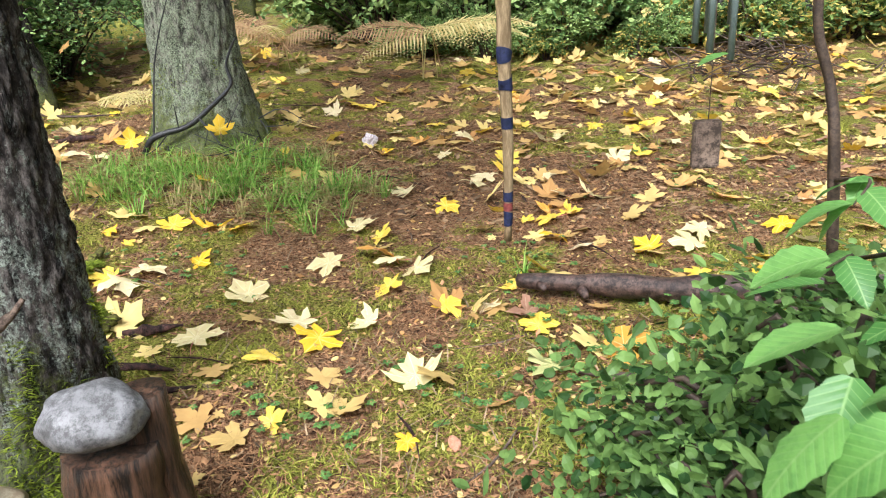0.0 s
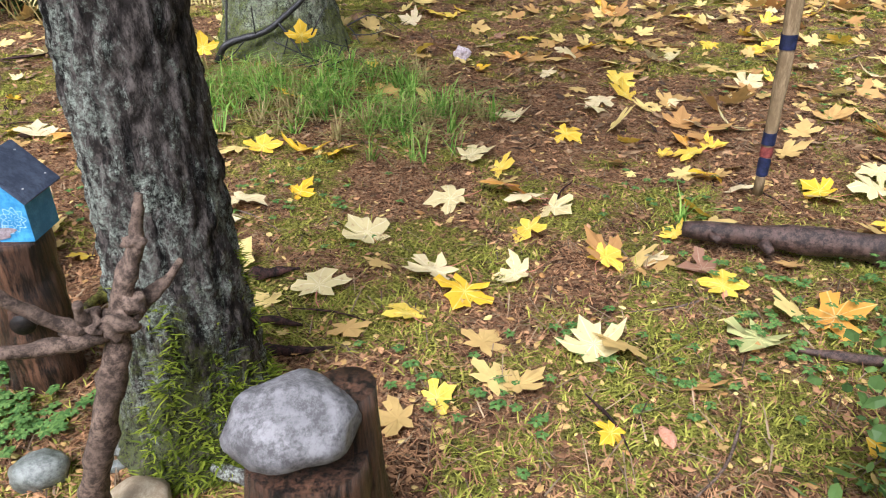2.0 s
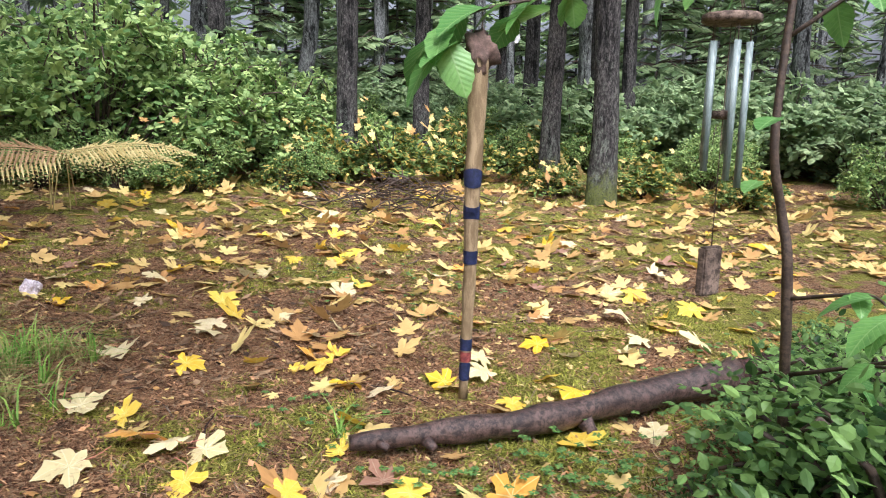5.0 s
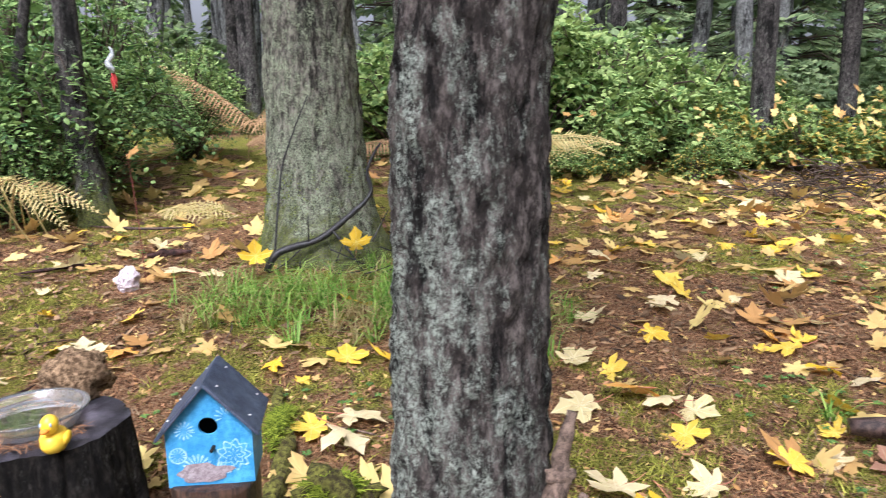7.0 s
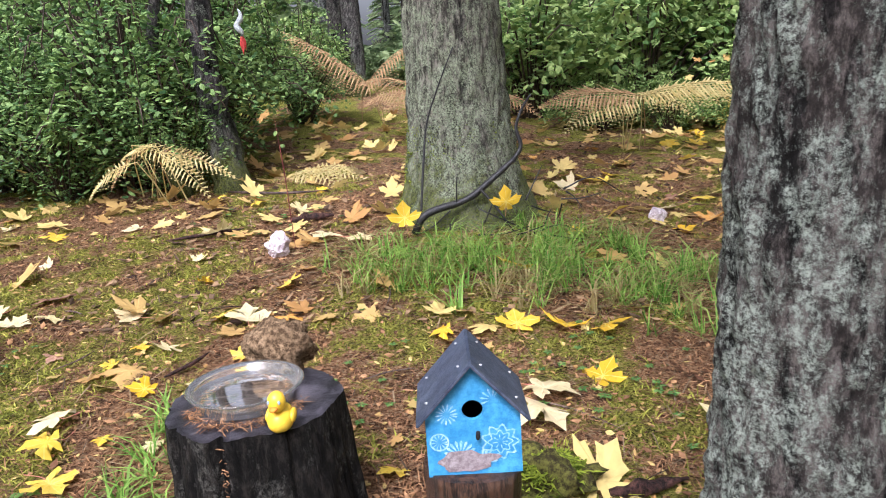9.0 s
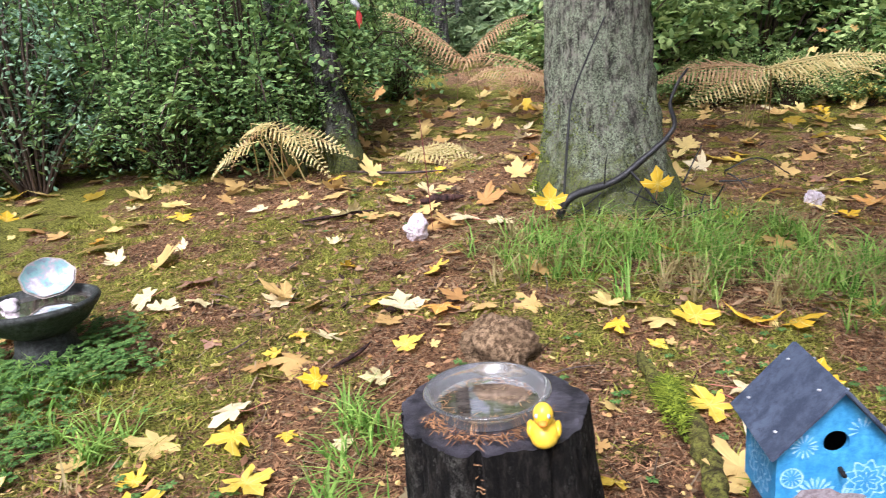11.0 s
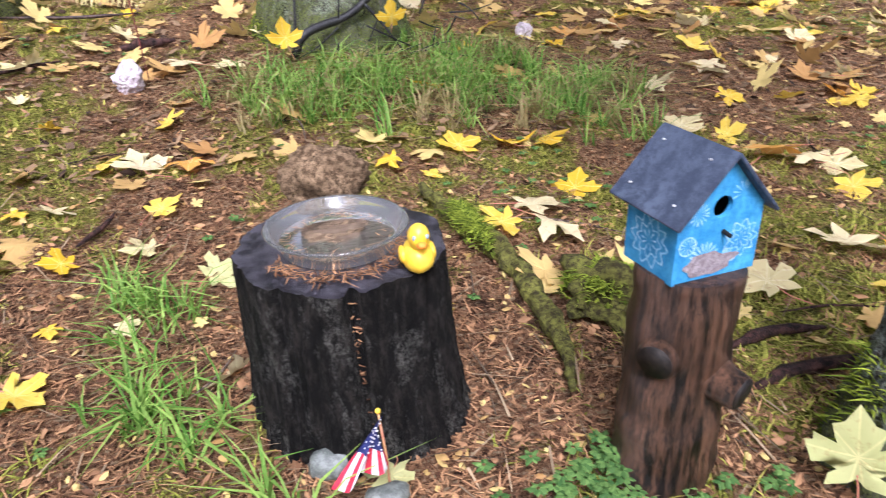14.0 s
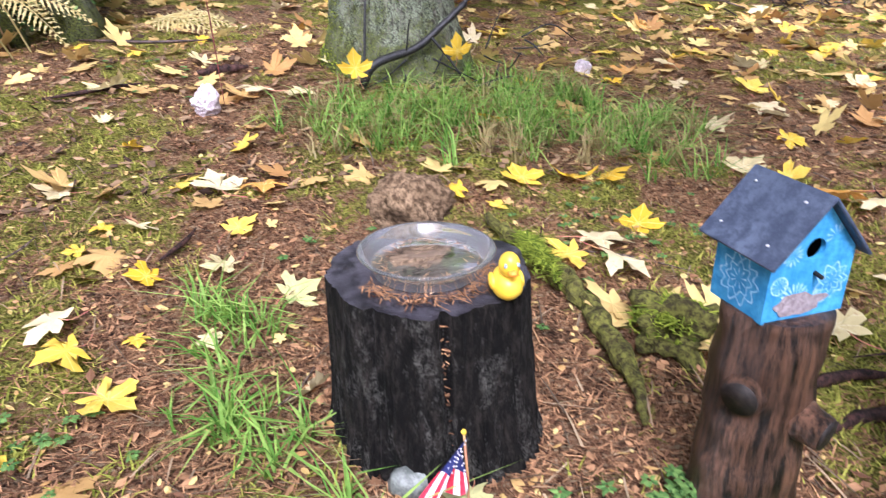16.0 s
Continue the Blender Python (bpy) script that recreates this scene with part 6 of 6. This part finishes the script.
placed = []
for kind, rows in (("pale", PALE_LEAVES + PALE_LEAVES_B + PALE_LEAVES_C), ("yellow", YELLOW_LEAVES + YELLOW_LEAVES_B + YELLOW_LEAVES_C), ("orange", ORANGE_LEAVES), ("brown", BROWN_LEAVES), ("greenish", GREENISH_LEAVES)):
    for x, y, size in rows:
        if y < 8.6:
            lay_leaf(kind, x, y, size, rm, 0.012)
            placed.append((x, y))
for _ in range(900):
    x, y = rm.uniform(-4.6, 5.2), rm.uniform(1.7, 8.0)
    near = min((x - a) ** 2 + (y - b) ** 2 for a, b in placed)
    crowd = 0.10 if x > -0.5 and y > 3 else 0.3
    if near < crowd ** 2 or (x - SX) ** 2 + (y - SY) ** 2 < 0.09 or (x + 1.68) ** 2 + (y - 4.9) ** 2 < 0.25 or (x + 1.14) ** 2 + (y - 1.8) ** 2 < 0.08 or len(placed) > 290:
        continue
    lay_leaf(("pale", "yellow", "yellow", "pale", "orange", "brown")[rm.integers(0, 6)], x, y, rm.uniform(0.08, 0.17), rm, 0.008)
    placed.append((x, y))
propped = new("maple_leaf", MAPLE["greenish"][0])
propped.matrix_basis = Matrix.LocRotScale((-1.375, 1.8, 0.14), Euler((radians(66), radians(-10), radians(-50))), (0.128, 0.128, 0.128))
tagged(propped, "pale green-yellow maple leaf propped up on its red stalk", "leaf", "fallen maple leaves")
for x, y, z, rx, rz in ((-1.97, 4.33, 0.5, 60, 20), (-1.45, 4.46, 0.53, 80, 200)):
    lf = new("maple_leaf", MAPLE["yellow"][1])
    lf.matrix_basis = Matrix.LocRotScale((x, y, z), Euler((radians(rx), 0, radians(rz))), (0.115, 0.115, 0.115))
    tagged(lf, "yellow maple leaf caught upright at the tree foot", "leaf", "fallen maple leaves")

# far and small leaves that nobody could count
vs_all, fs_all = [], []
OUTLINE = HALF + [(-x, y) for x, y in HALF[1:-1][::-1]]
for _ in range(6500):
    x, y = rm.uniform(-6, 9), rm.uniform(1.6, 9.5)
    dense = 0.95 if (x > 0.3 and y > 3.2) else (0.5 if y > 4.5 else 0.2)
    if rm.uniform() > dense:
        continue
    small = rm.uniform() < 0.48
    s = rm.uniform(0.015, 0.04) if small else rm.uniform(0.07, 0.14)
    a, tx, ty, cu = rm.uniform(0, 6.28), rm.normal(0, 0.3), rm.normal(0, 0.3), rm.uniform(-2, 4)
    z = bumpy_z(x, y) + 0.008
    k = len(vs_all)
    for px, py in [(0, 0.22)] + OUTLINE:
        qx, qy = s * (px * math.cos(a) - py * math.sin(a)), s * (px * math.sin(a) + py * math.cos(a))
        vs_all.append((x + qx, y + qy, z + 0.008 + tx * qx + ty * qy + cu * (qx * qx + qy * qy)))
    m = len(OUTLINE)
    fs_all += [(k, k + 1 + i, k + 1 + (i + 1) % m) for i in range(m)]
for cx, cy, r in ((3.3, 8.1, 0.6), (4.4, 8.3, 0.7), (5.4, 7.8, 0.5), (5.9, 6.6, 0.5), (6.6, 5.6, 0.5), (4.9, 7.0, 0.4), (2.6, 8.5, 0.6), (3.4, 9.0, 0.9), (4.6, 9.4, 0.8), (5.6, 8.8, 0.7), (2.4, 9.0, 1.0), (1.2, 8.4, 0.6), (-5.1, 5.9, 0.8), (-6.6, 5.3, 0.6), (-4.1, 6.0, 0.8)):
    for _ in range(16 if cx > 0 else 4):
        a, s, h = rm.uniform(0, 6.28), rm.uniform(0.05, 0.09), rm.uniform(0, 1)
        x, y, z = cx + r * rm.normal(0, 0.5), cy - r * 0.5 * rm.uniform(0.3, 1.2), float(ground_z(cx, cy)) + 0.12 + 0.9 * r * h
        tx, ty, k = rm.normal(0, 0.4), rm.normal(0.6, 0.5), len(vs_all)
        for px, py in [(0, 0.22)] + OUTLINE:
            qx, qy = s * (px * math.cos(a) - py * math.sin(a)), s * (px * math.sin(a) + py * math.cos(a))
            vs_all.append((x + qx, y + qy, z + tx * qx + ty * qy))
        fs_all += [(k, k + 1 + i, k + 1 + (i + 1) % len(OUTLINE)) for i in range(len(OUTLINE))]
LITTER = leaf_material("small_leaf_litter", (0.48, 0.25, 0.09), (0.84, 0.68, 0.26), None, True, 0.25)
tagged(piece("leaf_litter", vs_all, fs_all, LITTER, None, "", False), "scattered small yellow and brown leaves", "leaf litter", "", "stuff")

# ---- moss, needles, grass and weeds ----
rg = np.random.default_rng(51)


def free_spot(x, y):
    return ((x - SX) ** 2 + (y - SY) ** 2 > 0.042) & ((x - BX) ** 2 + (y - BY) ** 2 > 0.01) & ((x + 3.86) ** 2 + (y - 3.25) ** 2 > 0.02)


def floor_points(n, x0, x1, y0, y1, chance):
    """Places strewn over the floor, thicker near the path, kept by chance(moss)."""
    out, count = [], 0
    while count < n:
        x, y = rg.uniform(x0, x1, 60000), y0 + (y1 - y0) * rg.uniform(size=60000) ** 1.5
        keep = (rg.uniform(size=60000) < chance(sample(MOSSY, x, y))) & free_spot(x, y)
        out.append(np.stack([x, y, sample(GROUND, x, y)], 1)[keep])
        count += int(keep.sum())
    return np.concatenate(out)[:n]


def tufts(p, low, high, lean, width):
    n = len(p)
    ways = np.stack([rg.normal(0, lean, n), rg.normal(0, lean, n), np.ones(n)], 1) * rg.uniform(low, high, (n, 1))
    return blades(p - [0, 0, 0.003], ways, rg.uniform(0.6, 1.2, n) * width)


p = floor_points(120000, -4.8, 2.8, 1.2, 6.5, lambda m: (m - 0.25) * 1.6)
clump = np.array([0.35 + 1.1 * max(0.0, 0.5 + noise.noise(Vector((q[0] * 13, q[1] * 13, 1.5)))) for q in p])
n = len(p)
ways = np.stack([rg.normal(0, 0.9, n), rg.normal(0, 0.9, n), np.ones(n)], 1) * (rg.uniform(0.008, 0.026, n) * clump)[:, None]
tagged(piece("moss", *blades(p - [0, 0, 0.003], ways, rg.uniform(0.6, 1.2, n) * 0.0026), MOSS, None, "", False), "yellow-green moss carpet on the forest floor", "moss", "", "stuff")
p = floor_points(150000, -4.6, 2.6, 1.2, 6.0, lambda m: 1.15 - m)
n = len(p)
a = rg.uniform(0, 6.28, n)
ways = np.stack([np.cos(a), np.sin(a), rg.normal(0, 0.22, n)], 1) * rg.uniform(0.012, 0.05, (n, 1))
tagged(piece("fallen_needles", *blades(p + [0, 0, 0.004], ways, rg.uniform(0.0009, 0.0022, n), bend=0.1), NEEDLE, None, "", False), "brown and orange conifer needles and bits of litter", "needles", "", "stuff")
p = floor_points(14000, -4.4, 2.8, 1.3, 6.5, lambda m: 1.0 - 0.6 * m)
n = len(p)
a = rg.uniform(0, 6.28, n)
d = np.stack([np.cos(a), np.sin(a), rg.normal(0, 0.3, n)], 1)
tagged(piece("bark_flakes", *leaflets(p + [0, 0, 0.006], d, np.tile([0, 0, 1.0], (n, 1)) + rg.normal(0, 0.3, (n, 3)), rg.uniform(0.014, 0.045, n), rg.uniform(0.003, 0.012, n)), NEEDLE, None, "", False), "brown bark flakes and leaf fragments", "litter", "", "stuff")

p = floor_points(7000, -4.6, 3.2, 1.3, 7.0, lambda m: 0.7 + 0 * m)
n = len(p)
a = rg.uniform(0, 6.28, n)
ways = np.stack([np.cos(a), np.sin(a), rg.normal(0, 0.12, n)], 1) * rg.uniform(0.05, 0.16, (n, 1))
tagged(piece("fine_twigs", *blades(p + [0, 0, 0.01], ways, rg.uniform(0.001, 0.003, n), np.tile([0.0, 0.3, 1.0], (n, 1)), 0.1), TWIGLET, None, "", False), "thin dry twigs and stalks strewn over the floor", "twigs", "", "stuff")
p = floor_points(6000, -4.6, 3.2, 1.4, 7.0, lambda m: 0.7 + 0 * m)
n = len(p)
a = rg.uniform(0, 6.28, n)
d = np.stack([np.cos(a), np.sin(a), rg.normal(0, 0.25, n)], 1)
tagged(piece("leaf_crumbs", *oval_leaflets(p + [0, 0, 0.008], d, np.tile([0, 0, 1.0], (n, 1)) + rg.normal(0, 0.3, (n, 3)), rg.uniform(0.01, 0.035, n), rg.uniform(0.004, 0.011, n)), LITTER, None, "", False), "pale crumbs of torn yellow and tan leaves", "litter", "", "stuff")

p = floor_points(9000, -3.5, 6.5, 3.6, 9.0, lambda m: 0.8 + 0 * m)
n = len(p)
a = rg.uniform(0, 6.28, n)
d = np.stack([np.cos(a), np.sin(a), rg.normal(0, 0.3, n)], 1)
tagged(piece("far_litter", *leaflets(p + [0, 0, 0.008], d, np.tile([0, 0, 1.0], (n, 1)) + rg.normal(0, 0.4, (n, 3)), rg.uniform(0.025, 0.08, n), rg.uniform(0.005, 0.02, n)), FAR_LITTER, None, "", False), "brown torn leaves and bark bits across the glade", "litter", "", "stuff")
GRASS_SPOTS = [(-1.95, 4.15, 0.22, 900), (-1.6, 4.05, 0.25, 900), (-1.2, 4.0, 0.25, 1100), (-0.85, 3.85, 0.2, 700), (-0.6, 4.05, 0.15, 350), (-1.35, 4.35, 0.2, 500), (-2.58, 2.66, 0.1, 260), (-2.5, 2.45, 0.09, 180), (-3.45, 2.68, 0.16, 420), (-3.7, 2.85, 0.25, 400), (-4.1, 3.1, 0.15, 200), (-2.15, 3.95, 0.12, 200), (0.3, 2.95, 0.06, 60), (-0.75, 3.6, 0.12, 200), (-2.35, 2.0, 0.14, 120), (-1.0, 4.5, 0.2, 300), (-2.6, 2.35, 0.12, 130), (-2.68, 2.82, 0.1, 200), (-2.55, 2.85, 0.09, 160), (-3.65, 3.0, 0.14, 260), (-0.9, 4.3, 0.2, 250)]
for mat, share, name, label in ((GRASS, 0.9, "grass", "fresh green grass tufts round the tree and the stump"), (DRY_GRASS, 0.45, "dry_grass", "withered straw-coloured grass blades")):
    pts = []
    for x, y, r, k in GRASS_SPOTS:
        for _ in range(int(k * share * (0.25 if mat is DRY_GRASS and y < 3.2 else 1) / 38)):
            q, w_ = x + rg.normal(0, r * 0.7), y + rg.normal(0, r * 0.7)
            for _b in range(rg.integers(8, 28)):
                e, f = q + rg.normal(0, 0.014), w_ + rg.normal(0, 0.014)
                if free_spot(e, f):
                    pts.append((e, f, bumpy_z(e, f)))
    p = np.array(pts)
    n = len(p)
    ways = np.stack([rg.normal(0, 0.55, n), rg.normal(0, 0.55, n), np.ones(n)], 1) * rg.uniform(0.05, 0.24, (n, 1)) * (0.95 if mat is GRASS else 0.85) * np.where(p[:, 1] < 3.2, 0.68, 1.0)[:, None]
    tagged(piece(name, *blades(p - [0, 0, 0.005], ways, rg.uniform(0.0018, 0.0046, n), bend=0.75), mat, None, "", False), label, "grass", "", "stuff")


def weeds(name, spots, label, size):
    """Low rosettes of small lobed leaves on thin stalks."""
    c, d, u, l, w = [], [], [], [], []
    for x, y, r, k, h in spots:
        for _ in range(int(k * (0.38 if name == "floor_weeds" else 1))):
            q, v = x + rg.normal(0, r * 0.55), y + rg.normal(0, r * 0.55)
            if not free_spot(q, v):
                continue
            top = np.array([q, v, bumpy_z(q, v) + rg.uniform(0.3, 1.0) * h])
            turn = rg.uniform(0, 6.28)
            for j in range(5):
                b = turn + j * 1.2566 + rg.normal(0, 0.1)
                for e in (-0.4, 0, 0.4):
                    c.append(top + np.array([math.cos(b), math.sin(b), 0]) * 0.003)
                    d.append([math.cos(b + e), math.sin(b + e), rg.normal(-0.15, 0.12)])
                    u.append([rg.normal(0, 0.15), rg.normal(0, 0.15), 1])
                    l.append(size * rg.uniform(0.7, 1.2) * (1 if e == 0 else 0.75))
                    w.append(size * 0.24)
    tagged(piece(name, *oval_leaflets(c, d, u, l, w, 0.15), WEED, None, "", False), label, "weeds", "", "stuff")


weeds("bath_weeds", [(-3.85, 2.9, 0.3, 520, 0.1), (-3.6, 3.15, 0.18, 300, 0.09), (-3.75, 3.35, 0.14, 160, 0.08), (-4.1, 3.1, 0.2, 320, 0.09), (-4.1, 2.75, 0.25, 260, 0.09), (-3.65, 2.62, 0.2, 200, 0.07)], "lush low green weeds round the birdbath", 0.017)
weeds("post_weeds", [(-1.88, 1.9, 0.11, 46, 0.05), (-1.76, 1.82, 0.13, 70, 0.05), (-1.62, 1.75, 0.11, 44, 0.05), (-1.77, 1.96, 0.07, 26, 0.05), (-1.85, 1.75, 0.1, 30, 0.04), (-1.5, 1.82, 0.1, 16, 0.04)], "fresh green cut-leaved weeds at the post foot", 0.02)
weeds("floor_weeds", [(-0.1, 2.2, 0.18, 40, 0.03), (-0.4, 1.85, 0.15, 40, 0.03), (0.5, 2.3, 0.3, 160, 0.05), (1.0, 2.2, 0.4, 260, 0.08), (1.6, 2.2, 0.4, 260, 0.1), (-0.7, 2.0, 0.2, 30, 0.03), (0.1, 2.0, 0.2, 50, 0.03), (0.3, 3.1, 0.3, 50, 0.03), (-3.0, 2.3, 0.3, 110, 0.03), (-2.0, 3.0, 0.4, 60, 0.03), (-1.4, 3.2, 0.4, 70, 0.03), (0.6, 1.5, 0.3, 160, 0.05), (2.2, 2.6, 0.4, 150, 0.08), (-1.1, 3.0, 0.3, 40, 0.03), (1.5, 4.5, 0.8, 200, 0.05), (3.0, 6.0, 0.8, 260, 0.08), (-2.9, 4.9, 0.4, 60, 0.03)], "small green seedlings and weeds in the moss", 0.02)
fuzz = []
for x, y, rx, ry, rz, k in ((-1.46, 2.53, 0.12, 0.1, 0.075, 1500), (-1.67, 2.95, 0.05, 0.2, 0.055, 1600), (-5.9, 4.82, 0.4, 0.18, 0.17, 1500)):
    for _ in range(k):
        q, v = rg.normal(0, 0.45), rg.normal(0, 0.45)
        if q * q + v * v < 1:
            fuzz.append((x + q * rx, y + v * ry, float(ground_z(x, y)) + 0.02 + rz * math.sqrt(1 - q * q - v * v)))
for _ in range(36000):
    b, h = rg.uniform(0, 6.28), rg.uniform(0, 1) ** 1.3 * 0.56
    patchy = noise.noise(Vector((math.cos(b) * 2.2, math.sin(b) * 2.2, h * 5))) + 0.5 * noise.noise(Vector((math.cos(b) * 7, math.sin(b) * 7, h * 16)))
    shady = math.cos(b + 0.35) > -0.05 or (abs(b - 2.6) < 0.4 and h < 0.3 and rg.uniform() < 0.5) or h < 0.05
    if patchy < h * 1.7 - 0.55 or not shady:
        continue
    r = float(np.interp(h, [0, 0.19, 0.54], [0.214, 0.162, 0.134])) + rg.uniform(0, 0.008)
    fuzz.append((-1.15 + r * math.cos(b), 1.8 + r * math.sin(b), float(ground_z(-1.15, 1.8)) + h - 0.05))
for _ in range(9000):
    b, h = rg.uniform(0, 6.28), rg.uniform(0, 1) ** 1.5 * 0.55
    r = float(np.interp(h, [0, 0.18, 0.58], [0.43, 0.32, 0.27])) + rg.uniform(0, 0.015)
    fuzz.append((-1.68 + r * math.cos(b), 4.89 + r * math.sin(b), float(ground_z(-1.68, 4.89)) + h - 0.06))
tagged(piece("moss_fur", *tufts(np.array(fuzz), 0.005, 0.013, 1.5, 0.0036), MOSS_FUR, None, "", False), "green moss fur on roots, mound and tree feet", "moss", "", "stuff")
